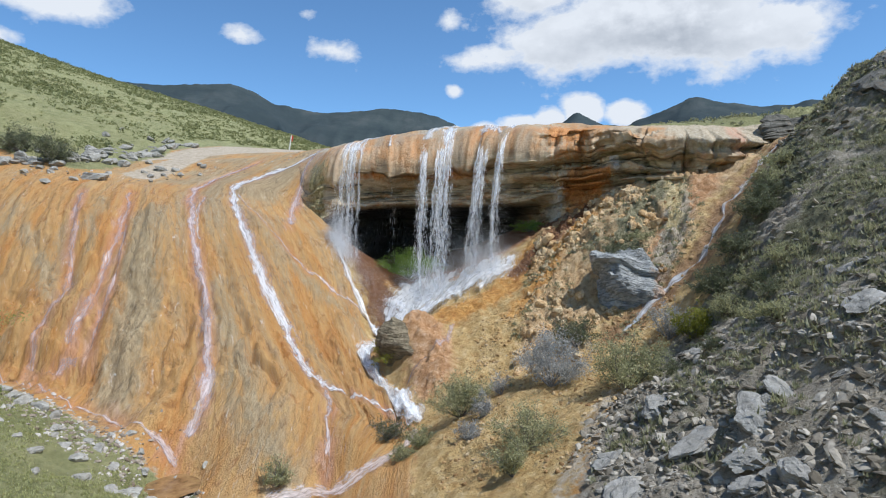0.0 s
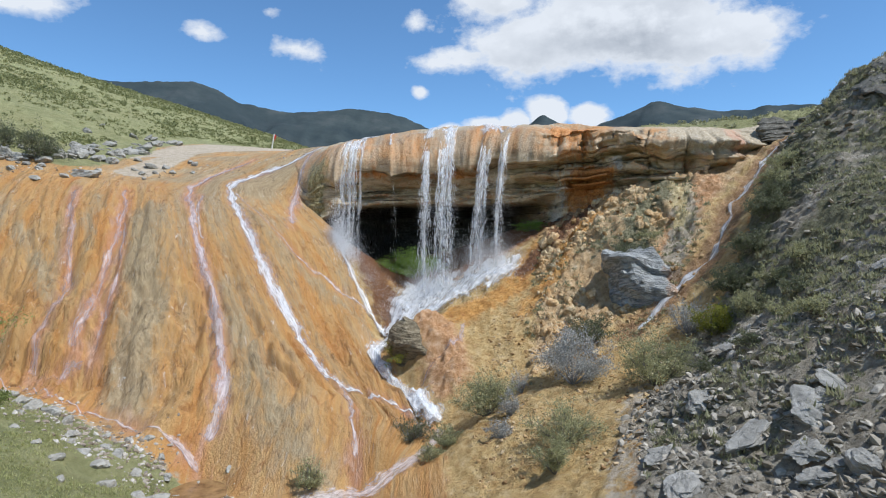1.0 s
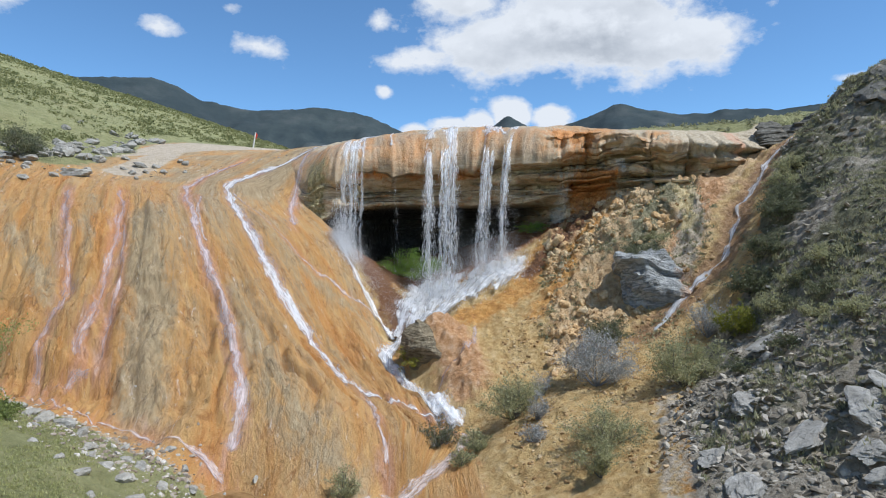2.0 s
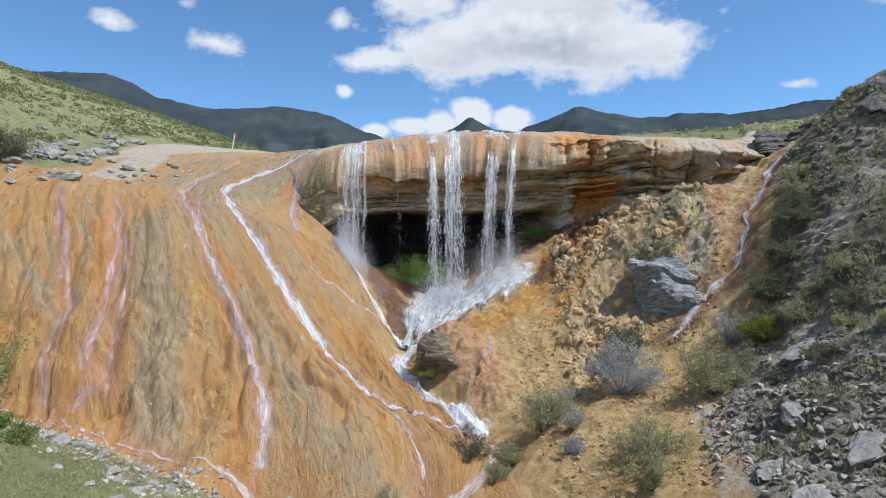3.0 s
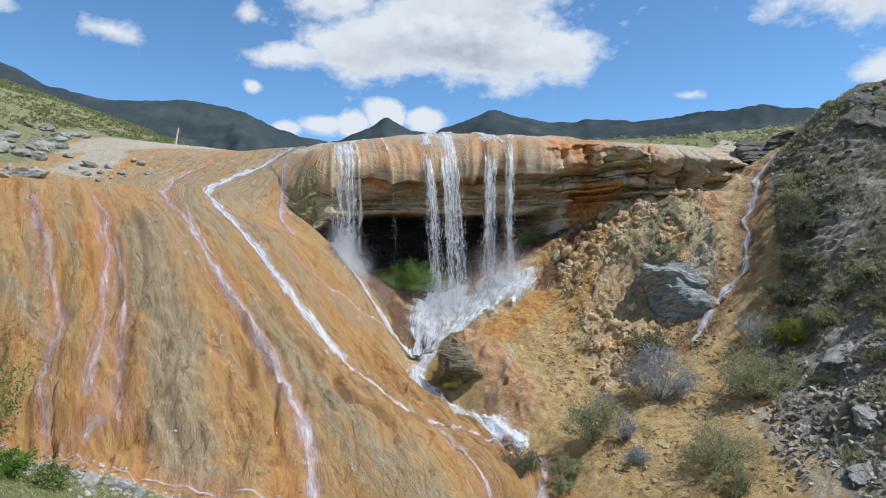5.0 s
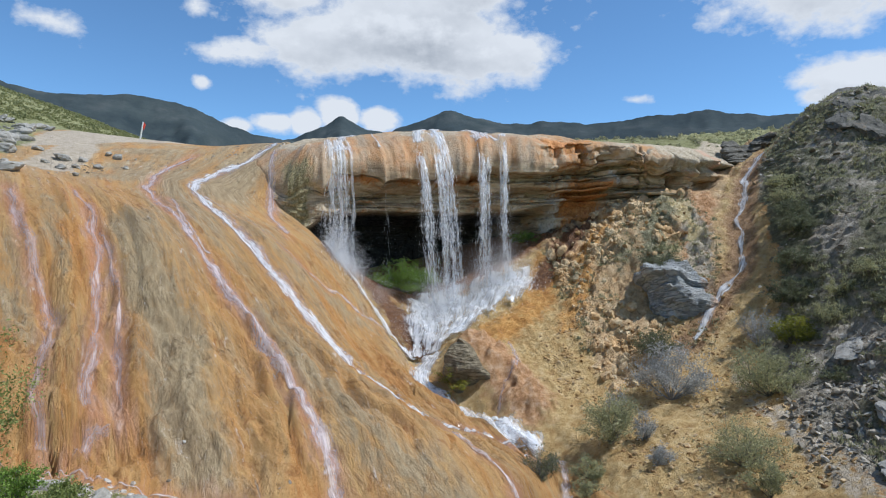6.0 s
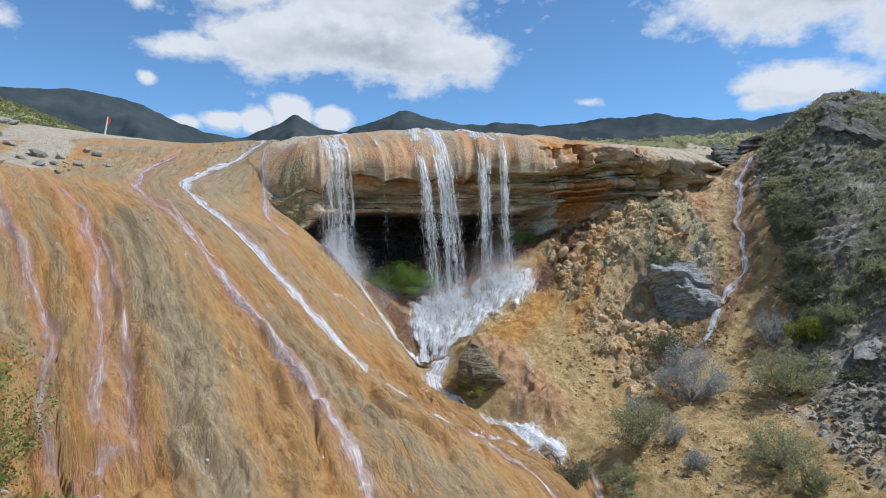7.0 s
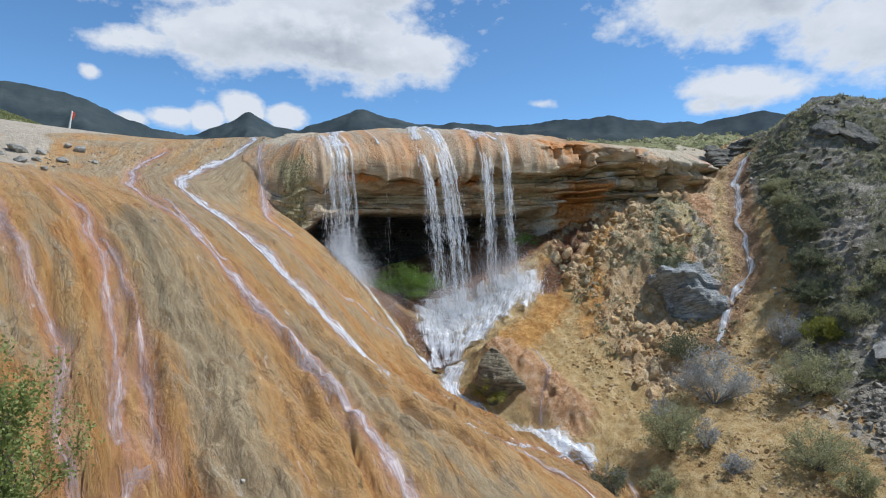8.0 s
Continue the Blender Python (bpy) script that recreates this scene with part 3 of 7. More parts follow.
ROSE_B = [(-17.1, 32.8), (-16.2, 31.0), (-15.9, 29.8), (-15.8, 28.7), (-15.7, 27.9), (-15.4, 26.8)]
ROSE_C = [(-20.4, 34.4), (-19.8, 33.0), (-19.2, 31.7), (-18.5, 30.3), (-17.8, 29.1), (-17.8, 28.2), (-17.8, 27.6), (-17.7, 26.7), (-17.4, 25.6)]
ROSE_LEDGE = [(-16.7, 25.4), (-16.5, 26.1), (-16.3, 26.6), (-15.4, 26.6)]
FOOT_RUN = [(-20.5, 25.8), (-18.4, 25.3), (-16.1, 24.8), (-15.1, 24.5), (-13.7, 24.1), (-12.8, 23.9), (-11.2, 23.1), (-10.2, 22.8), (-9.6, 22.4), (-9.3, 22.1)]
NOSE_RUN = [(-9.0, 43.4), (-9.5, 41.6), (-9.7, 39.9), (-9.6, 38.2), (-9.1, 36.3)]
GULLY_RUN = [(20.6, 33.8), (18.4, 33.0), (16.6, 32.3), (15.3, 31.2), (14.5, 30.6), (13.8, 30.3), (13.0, 29.3), (12.4, 28.6), (11.8, 28.1), (11.1, 28.0), (10.3, 27.9), (9.3, 27.6), (8.5, 27.4), (7.6, 27.2)]
CASCADE = [(-3.2, 33.2), (-3.0, 32.3), (-3.7, 31.9), (-4.0, 31.2), (-3.8, 30.5), (-3.2, 29.9), (-2.7, 29.0), (-2.0, 27.5), (-1.4, 26.4), (-0.7, 25.6)]
OUTFLOW = [(-0.7, 25.6), (-0.9, 24.4), (-1.6, 23.1), (-2.2, 22.0), (-3.0, 21.4), (-4.0, 20.9), (-5.2, 20.0), (-6.4, 18.9), (-7.0, 16)]
RED_RUN = [(0.6, 31.8), (0.4, 30.4), (0.0, 29.6), (-0.8, 28.9), (-1.4, 28.4), (-1.7, 27.8)]


def curve_points(path, pitch=0.08):
    """A smooth line through a few places."""
    p = np.array(path, float)
    d = np.r_[0, np.cumsum(np.hypot(*np.diff(p, axis=0).T))]
    s = np.arange(0, d[-1], pitch)
    out = np.stack([np.interp(s, d, p[:, 0]), np.interp(s, d, p[:, 1])], -1)
    for _ in range(10):
        out[1:-1] = (out[:-2] + 2 * out[1:-1] + out[2:]) / 4
    return s, out


def nearness(path, x, y, reach):
    """1 on a path, falling to 0 at some distance from it."""
    best = np.full(x.shape, 1e9)
    p = np.array(path, float)
    for a, b in zip(p[:-1], p[1:]):
        ab = b - a
        t = np.clip(((x - a[0]) * ab[0] + (y - a[1]) * ab[1]) / (ab @ ab), 0, 1)
        best = np.minimum(best, (x - a[0] - t * ab[0]) ** 2 + (y - a[1] - t * ab[1]) ** 2)
    return np.exp(-best / (reach * reach))


# where each kind of ground lies
chan = -0.7 + 2.2 * step(25, 31, GY) * -1 - 0.55 * np.maximum(0, GY - 31)        # the stream's line across the plan
slabside = 1 - step(-0.6, 0.6, GX - chan)
scree_edge = np.interp(GY, [8, 14, 16, 20, 22, 25, 27, 29.5, 33, 36], [2.5, 3.2, 3.8, 5.6, 7.2, 10.2, 12.2, 14.6, 18.6, 22])
scree_edge = scree_edge + (0.9 * fbm(GX * 0.35, GY * 0.35, octaves=3, seed=63)) * step(20, 24, GY)
Z_SCREE = step(-0.8, 0.8, GX - scree_edge) * (1 - step(34, 37, GY)) * step(-60, -20, GY)
bank_edge = np.interp(GX, [-30, -24, -18.5, -14, -12.5, -10.5, -8.8, -7.6, -6, 0], [24, 23.8, 24.2, 23.2, 22.4, 21.7, 21.4, 20.0, 17, 16])
Z_TURF = (1 - step(-0.5, 0.7, GY - bank_edge)) * (1 - step(-7, -4, GX))
track = np.interp(GY, [36, 40, 46, 51, 58, 66, 75], [-22, -21.0, -20.5, -21.5, -22, -20.5, -14])
Z_TURF = np.maximum(Z_TURF, step(-0.5, 1.5, track - 1.2 - GX) * step(37.5, 40, GY + 0.3 * (GX + 24)))
Z_TURF = np.maximum(Z_TURF, step(60, 80, GY))
Z_TURF = np.maximum(Z_TURF, step(36, 39, GY) * step(19, 22, GX))
Z_TURF = np.maximum(Z_TURF, step(0, -30, GY))
Z_GRAVEL = step(1.8, 0.4, np.abs(GX - track - 0.6 + 0.12 * np.maximum(0, GY - 58))) * step(38.5, 41, GY) * (1 - step(72, 80, GY))
Z_GRAVEL = np.maximum(Z_GRAVEL, step(-0.8, 1.0, GY - np.interp(GX, [-24, -21.9, -20.1, -18.3, -16.9, -14, -11], [43.0, 44.6, 48.6, 51.6, 53.5, 57, 62])) * step(-23.6, -22.4, GX) * step(-9, -12, GX) * (1 - step(72, 80, GY)))
Z_GRAVEL = np.maximum(Z_GRAVEL, 0.55 * step(1.0, 0.2, np.abs(GX - np.interp(GY, [14, 18, 21, 24, 26], [2.6, 4.4, 5.6, 7.4, 8.8]))) * step(27, 24, GY) * step(12, 15, GY))
Z_GRAVEL = np.maximum(Z_GRAVEL, 0.85 * nearness([(12.2, 33.0), (11.6, 30.8), (10.3, 29.2), (9.6, 28.2)], GX, GY, 0.8))
Z_GRAVEL = np.maximum(Z_GRAVEL, 0.62 * step(1.6, 0.3, np.abs(GY - bank_edge + 0.5)) * step(-20, -17, GX) * step(-6, -8, GX))
Z_TUFA = (1 - slabside) * step(3.2, 5.2, GX + 0.25 * (31 - GY)) * step(25.5, 28, GY) * (1 - Z_SCREE)
Z_GULLY = nearness(GULLY_RUN, GX, GY, 1.25)
Z_TUFA = Z_TUFA * (1 - Z_GULLY)
Z_SCREE = Z_SCREE * (1 - 0.8 * nearness(GULLY_RUN, GX, GY, 0.8))
Z_MUD = np.maximum(0.9 * Z_GULLY, (1 - slabside) * (1 - Z_SCREE) * step(38, 36, GY))
HUMP = nearness([(-1.0, 30.9), (-0.4, 29.3), (-0.4, 27.9)], GX, GY, 1.15)
Z_PINK = np.maximum(1.2 * HUMP, 0.9 * nearness([(13.3, 32.4), (12.3, 31.6), (11.0, 30.4), (10.2, 29.2), (9.8, 28.3)], GX + 0.5 * vnoise(GX, GY, seed=38), GY, 0.8)) * (1 - slabside)
Z_DAMP = step(36.2, 38.5, GY + 0.12 * np.abs(GX + 1)) * step(-8.2, -6.5, GX) * step(9.5, 6.5, GX)
Z_DAMP = np.maximum(Z_DAMP, 0.95 * nearness([(7.6, 36.3), (6.2, 35.9), (4.9, 35.2), (4.2, 34.4)], GX, GY, 0.65))
Z_DAMP = np.maximum(Z_DAMP, 1.05 * nearness([(8.2, 36.0), (7.2, 35.7), (5.4, 35.2), (4.1, 34.6)], GX, GY, 0.8))
Z_DAMP = np.maximum(Z_DAMP, 0.95 * nearness([(-4.6, 37.2), (-3.5, 35.6), (-3.0, 34.4)], GX, GY, 1.5) * (1 - slabside))
Z_DAMP = np.maximum(Z_DAMP, 0.85 * np.exp(-((GX - 6.3) ** 2 + 0.5 * (GY - 35.7) ** 2) / 1.6))
Z_SAGE = 0.85 * nearness([(11.6, 33.2), (10.2, 32.6), (9.4, 31.4), (8.6, 30.4)], GX, GY, 1.3) + 0.7 * nearness([(6.6, 33.2), (7.6, 32.2)], GX, GY, 0.7) * (1 - slabside)
Z_BLOOM = 0.95 * nearness([(12.4, 33.6), (12.0, 32.4), (11.4, 31.0)], GX + 0.3 * vnoise(GX * 1.5, GY * 1.5, seed=65), GY, 0.55)
Z_SLICK = 0.95 * nearness(GULLY_RUN, GX, GY, 0.95)
Z_RICH = np.maximum(0.9 * nearness([(5.0, 35.4), (4.2, 34.2), (3.2, 33.2), (1.6, 32.6), (0.2, 32.4)], GX, GY, 1.3), 0.75 * nearness([(8.6, 34.8), (6.6, 34.0), (5.4, 32.4), (3.6, 31.0)], GX, GY, 1.0), 0.62 * nearness([(0.8, 31.2), (2.2, 29.8), (3.4, 28.4)], GX, GY, 1.4)) * (1 - slabside)
Z_MOSS = np.clip(0.30 * fbm(GX * 0.45, GY * 0.45, octaves=3, seed=4) + 0.22 * step(8.5, 12, GX) + 0.13 * step(22.5, 25.5, GY) * step(5.5, 3.0, GX - scree_edge), -0.2, 0.50)
crust_field = fbm(FLOW_U * 0.55, FLOW_V * 0.10, octaves=4, seed=31)
Z_CRUST = np.clip(0.14 + 0.60 * crust_field, 0, 1) * slabside
for path, reach, much in (([(-15.6, 32.6), (-14.8, 30.1), (-14.2, 28.6), (-13.7, 26.9), (-13.1, 25.0)], 1.25, 1.15), ([(-10.6, 30), (-10.0, 28.4), (-8.8, 26.9), (-7.5, 24.4), (-6.0, 22.0), (-5.0, 20.6)], 1.1, 0.85), ([(-9.6, 34.6), (-7.6, 33.7), (-5.7, 33.6), (-4.1, 33.0)], 0.5, 0.8),
                          ([(-21.4, 31.2), (-19.5, 29.8), (-18.4, 28.6)], 0.5, 0.8), ([(-19.7, 31.9), (-18.8, 29.8), (-18.2, 28.6)], 0.45, 0.8), ([(-18.9, 33.8), (-18.3, 31.8), (-17.8, 30.6)], 0.4, 0.8), ([(-12.2, 39.6), (-11.3, 41.9), (-9.8, 43.9), (-8.9, 46)], 1.7, 1.25),
                          ([(-11.2, 38.5), (-10.4, 37.2), (-9.6, 35.8)], 0.5, 0.7), ([(-23.5, 33.0), (-22.5, 31.5)], 0.8, 0.7)):
    Z_CRUST = np.maximum(Z_CRUST, much * nearness(path, GX + 0.3 * vnoise(GX, GY, seed=33), GY, reach))
Z_CRUST = np.maximum(Z_CRUST, (0.62 + 0.5 * fbm(GX * 0.30, GY * 0.30, octaves=3, seed=62)) * step(36.5, 40.5, GY + 0.12 * (GX + 14)) * slabside * (1 - 0.8 * nearness(MAIN, GX, GY, 0.9)))
Z_ROSY = np.zeros_like(GX)
wob = 0.3 * vnoise(GX * 1.3, GY * 0.6, seed=3)
for path, reach, much in ((ROSE_A, 0.42, 0.95), (ROSE_B, 0.34, 0.95), (ROSE_C, 0.42, 0.95), (SECOND, 0.5, 0.9), (SECOND_SIDE, 0.3, 0.7), (MAIN, 0.5, 0.5), (MAIN_SIDE, 0.5, 0.8), (MAIN_END, 0.5, 0.7),
                          (THIN, 0.4, 0.5), (FOOT_RUN, 0.6, 0.6), (NOSE_RUN, 0.5, 0.8), (ROSE_LEDGE, 0.4, 0.7)):
    Z_ROSY = np.maximum(Z_ROSY, (much + wob) * nearness(path, GX, GY, reach))
Z_ROSY = Z_ROSY * slabside
Z_ROSY = np.maximum(Z_ROSY, 0.7 * nearness(RED_RUN, GX, GY, 0.9))
Z_WET = slabside * 0.9 * step(19, 23, GY) * (1 - step(36, 40, GY))
Z_WET = np.maximum(Z_WET, 0.6 * Z_DAMP)

ripple = fbm(FLOW_U * 0.8, FLOW_V * 0.12, octaves=2, seed=5) * 0.24 + fbm(FLOW_U * 2.6, FLOW_V * 0.30, octaves=3, seed=9) * 0.12
bend = 0.35 * vnoise(GX * 0.6, GY * 0.6, seed=36)
def groove(f, g, seed):
    v = np.maximum(0, 1 - 3.0 * np.abs(vnoise((FLOW_U + bend) * f, FLOW_V * g, seed=seed)))
    return v * v * (3 - 2 * v)


craggy = 0.12 - 0.20 * groove(0.9, 0.13, 17) - 0.15 * groove(2.1, 0.32, 18) - 0.07 * groove(4.4, 0.9, 37) + 0.07 * fbm(FLOW_U * 3.5, FLOW_V * 2.0, octaves=3, seed=19)
knobs = (np.maximum(0, vnoise(GX * 0.75, GY * 0.75, seed=20)) * 0.7 + np.maximum(0, vnoise(GX * 1.9, GY * 1.5, seed=40)) * 0.25) * np.exp(-(((GX + 16.6) / 2.2) ** 2 + ((GY - 27.0) / 1.8) ** 2))
rib = nearness([(-15.6, 33.0), (-14.8, 30.1), (-14.2, 28.4), (-13.7, 26.6), (-13.2, 25.0)], GX, GY, 1.15)
hollow = nearness([(-16.5, 30.5), (-16.0, 28.6), (-15.6, 27.2), (-15.4, 26.2)], GX, GY, 0.75) + 0.8 * nearness([(-18.6, 30.4), (-18.0, 28.8), (-17.9, 27.6)], GX, GY, 0.6) + 0.6 * nearness([(-11.6, 28.4), (-11.5, 26.4), (-11.2, 24.6)], GX, GY, 0.6)
terrace = 0.75 * step(26.2, 26.9, GY + 0.35 * vnoise(GX * 1.1, GX * 0, seed=39)) * step(30.0, 27.2, GY) * step(-19.6, -18.6, GX) * step(-14.4, -15.3, GX)
steep_y, steep_x = np.gradient(BASE, gy, gx)
ease = 1 / (1 + 0.30 * (steep_x ** 2 + steep_y ** 2))
lower = step(34.5, 28.0, GY)
shape = (ripple + (0.55 + 1.25 * lower) * craggy) * ease + terrace + knobs + (0.12 + 0.38 * lower) * rib - 0.70 * hollow * ease * lower
relief = shape * slabside * step(22.5, 25.8, GY) * (1 - step(34, 39, GY)) * (1 - Z_TURF)
lumps = np.abs(fbm(GX * 0.8, GY * 0.8, octaves=5, seed=12)) - 0.3
cell = np.abs(vnoise(GX * 1.7 + 0.5 * vnoise(GX, GY, seed=2), GY * 1.7, BASE * 1.7, seed=14))
relief = relief + (0.35 - 0.55 * np.abs(vnoise(GX * 0.95, GY * 0.8, BASE * 0.9, seed=13)) - 0.42 * cell - 0.30 * np.abs(vnoise(GX * 3.2, GY * 3.2, BASE * 2.6, seed=16)) + 0.06 * fbm(GX * 5, GY * 5, octaves=2, seed=27)) * Z_TUFA + (fbm(GX * 1.1, GY * 1.1, octaves=5, seed=15) * 0.12 - 0.10 * np.abs(vnoise(GX * 3.1, GY * 3.1, seed=28)) - 0.18 * np.abs(vnoise(GX * 1.3, GY * 1.3, BASE, seed=29)) * step(26, 29, GY)) * (Z_MUD * (1 - Z_TUFA))
relief = relief + Z_PINK * (0.35 - 0.35 * np.abs(vnoise(GX * 1.4, GY * 1.4, BASE * 1.4, seed=34)) - 0.30 * np.abs(vnoise(GX * 2.8, GY * 2.8, BASE * 2.0, seed=35)))
relief = relief + HUMP * (0.50 - 0.30 * np.abs(vnoise(GX * 1.1, GY * 0.9, BASE * 1.2, seed=57)))
LIP = nearness([(-4.9, 32.6), (-5.1, 31.4), (-5.0, 30.4), (-4.5, 29.3), (-3.8, 28.2), (-3.1, 27.4)], GX, GY, 0.85)
relief = relief + 0.60 * LIP * slabside
relief = relief + 0.16 * np.maximum(0, vnoise(GX * 1.9, GY * 1.9, seed=58) + 0.1) * step(0.0, 0.3, vnoise(GX * 0.35, GY * 0.35, seed=59)) * Z_MUD * step(30, 26, GY)
shelf = GX * 0.30 + GY * 0.55 + BASE * 1.9 + 0.5 * fbm(GX * 0.35, GY * 0.35, octaves=3, seed=21)
saw = (shelf - np.floor(shelf))
relief = relief + Z_SCREE * (0.42 * (step(0.0, 0.75, saw) - saw) * step(8, 13, GX) + fbm(GX * 0.9, GY * 0.9, octaves=5, seed=23) * 0.22)
relief = relief + Z_TURF * fbm(GX * 0.5, GY * 0.5, octaves=5, seed=25) * 0.16
for path, reach, depth in ((MAIN, 0.35, 0.12), (SECOND, 0.3, 0.10), (CASCADE, 0.7, 0.30), (OUTFLOW, 0.8, 0.25), (GULLY_RUN, 0.5, 0.22), (ROSE_A, 0.4, 0.18), (ROSE_B, 0.35, 0.18), (ROSE_C, 0.4, 0.18), (THIN, 0.25, 0.06), (FOOT_RUN, 0.35, 0.12)):
    relief = relief - depth * nearness(path, GX, GY, reach)
relief = relief - 0.40 * np.exp(-(((GX + 9.05) / 1.1) ** 2 + ((GY - 21.6) / 1.3) ** 2) ** 1.5)
GZ = BASE + relief
ground = grid_mesh("ground", GX, GY, GZ, EARTH, dict(
    flow=np.stack([FLOW_U, FLOW_V, BASE], -1), crust=Z_CRUST, rosy=Z_ROSY, mud=Z_MUD, tufa=Z_TUFA, scree=Z_SCREE,
    turf=Z_TURF, gravel=Z_GRAVEL, pink=Z_PINK, damp=Z_DAMP, wet=np.maximum(Z_WET, 0.7 * Z_SLICK), moss=Z_MOSS, sage=Z_SAGE, bloom=Z_BLOOM, slick=Z_SLICK, rich=Z_RICH))
tagged(ground, "orange travertine slope, ochre mud, grey scree and turf", "ground")


def ground_z(x, y):
    """Height of the finished ground sheet at a place near the falls."""
    x, y = np.asarray(x, float), np.asarray(y, float)
    j = np.clip(np.searchsorted(gx, x) - 1, 0, len(gx) - 2)
    i = np.clip(np.searchsorted(gy, y) - 1, 0, len(gy) - 2)
    a, b = np.clip((x - gx[j]) / (gx[j + 1] - gx[j]), 0, 1), np.clip((y - gy[i]) / (gy[i + 1] - gy[i]), 0, 1)
    return (GZ[i, j] * (1 - a) + GZ[i, j + 1] * a) * (1 - b) + (GZ[i + 1, j] * (1 - a) + GZ[i + 1, j + 1] * a) * b


# the overhanging travertine ledge over which the water falls: x, y, height of its edge
EDGE = [(-10.6, 42.6, 11.6), (-9.9, 41.1, 11.2), (-9.1, 39.9, 11.1), (-8.2, 39.2, 11.3), (-7, 38.85, 11.6), (-4.8, 38.75, 11.85), (-2, 38.95, 12.0), (1, 38.6, 12.3), (3.2, 37.8, 12.7), (5.2, 36.85, 12.7), (7.2, 36.2, 12.9),
        (9.7, 35.5, 13.2), (12, 34.3, 12.8), (14, 33.7, 12.35), (16, 33.6, 12.2), (17.9, 34.0, 12.4), (20, 35.6, 13.4), (24, 39, 15.4)]
# along x: cave depth, depth of the layered underside, height of the cave's roof
CAVE_X = [-11, -9.2, -8.2, -7, -3, 1, 4, 6.5, 9, 14, 18, 20, 24]
CAVE_DEEP = [-0.5, -0.5, -0.2, 3.2, 7.8, 7.4, 4.6, 1.3, 0.6, 0.7, 0.6, 0.4, 0.2]
CAVE_SHELF = [-0.3, -0.3, -0.1, 0.6, 2.0, 2.2, 1.8, 0.6, 0.15, 0.25, 0.25, 0.2, 0.1]
CAVE_ROOF = [9.0, 8.4, 8.6, 9.5, 9.9, 9.8, 9.9, 10.4, 11.2, 11.1, 11.4, 12.4, 14]


def edge_line(n=620):
    e = np.array(EDGE, float)
    d = np.r_[0, np.cumsum(np.hypot(*(np.diff(e[:, :2], axis=0).T)))]
    s = np.linspace(0, d[-1], n)
    cols = [np.interp(s, d, e[:, k]) for k in range(3)]
    ker = np.hanning(49) / np.hanning(49).sum()
    cols = [np.convolve(np.pad(c, 24, mode="reflect", reflect_type="odd"), ker, "valid") for c in cols]
    return s, np.array(cols)


ES, (EX, EY, EZ) = edge_line()
tx, ty = np.gradient(EX), np.gradient(EY)
tl = np.hypot(tx, ty)
NX, NY = ty / tl, -tx / tl                      # outwards, over the drop
w_top = np.r_[np.geomspace(56, 4.0, 44), np.linspace(3.8, 0.0, 52)]
DOME = 3.8


def ledge_top(s_i, w):
    """A point on the ledge's upper face, w metres behind its edge."""
    bx, by, bz = EX[s_i], EY[s_i], EZ[s_i]
    qx = bx - NX[s_i] * np.minimum(w, DOME)
    qy = by - NY[s_i] * np.minimum(w, DOME) + np.maximum(w - DOME, 0)
    plate = plateau_plate(qx, qy)
    rim = plateau_plate(bx - NX[s_i] * DOME, by - NY[s_i] * DOME)
    arc = np.sqrt(np.clip(1 - (1 - np.clip(w / DOME, 0, 1)) ** 1.7, 0, 1))
    z = np.where(w >= DOME, plate, bz + (rim - bz) * arc)
    return qx, qy, z


def merge_west(x, y, z):
    """The ledge's west end runs out into the slope beside it."""
    near = x < -6.2
    out = np.array(z, float)
    g = land(x[near], y[near])
    f = step(-11.4, -7.4, x[near] - 0.35 * np.maximum(0, y[near] - 44))
    out[near] = np.where(z[near] > g, g + (z[near] - g) * f + 0.12 * (1 - f) * step(0, 0.2, f), z[near])
    return out


si = np.arange(len(ES))
rows_x, rows_y, rows_z, rows_w, rows_q = [], [], [], [], []
for w in w_top:
    qx, qy, qz = ledge_top(si, np.full(len(si), w))
    rows_x.append(qx), rows_y.append(qy), rows_z.append(qz), rows_w.append(np.full(len(si), w)), rows_q.append(np.zeros(len(si)))
deep, shelf_d, roof = (np.interp(EX, CAVE_X, v) for v in (CAVE_DEEP, CAVE_SHELF, CAVE_ROOF))
for q in np.linspace(0.006, 1, 190):
    kx = np.array([0, 0.06, 0.16, 0.52, 0.78, 1.0])
    back = np.array([np.interp(q, kx, [0, 0.02, 0.45 * b, b, a, a + 0.3]) for a, b in zip(deep, shelf_d)])
    zz = np.array([np.interp(q, kx, [z, z - 0.28, z - 0.5, r, r - 0.7, min(r - 3.5, 5.0)]) for z, r in zip(EZ, roof)])
    rows_x.append(EX - NX * back), rows_y.append(EY - NY * back), rows_z.append(zz)
    rows_w.append(-back), rows_q.append(np.full(len(si), q))
LX, LY, LZ, LW, LQ = (np.array(r) for r in (rows_x, rows_y, rows_z, rows_w, rows_q))
S2 = np.broadcast_to(ES, LX.shape)
# beds of uneven thickness, broken into blocks, stand proud or recede; lobes of crust hang over the lip
rnd = np.random.RandomState(77)
BED_Z = 3.0 + np.cumsum(0.14 + 0.58 * rnd.rand(60) ** 1.6)
dip = LZ - 0.035 * LX + 0.22 * fbm(S2 * 0.10, LZ * 0.12, octaves=2, seed=41) + 0.035 * fbm(S2 * 1.1, LZ * 0.8, octaves=2, seed=42)
BED = np.clip(np.searchsorted(BED_Z, dip.ravel()).reshape(dip.shape), 1, 59)
thick = BED_Z[BED] - BED_Z[BED - 1]
frac = (dip - BED_Z[BED - 1]) / thick
nil = np.zeros_like(dip)


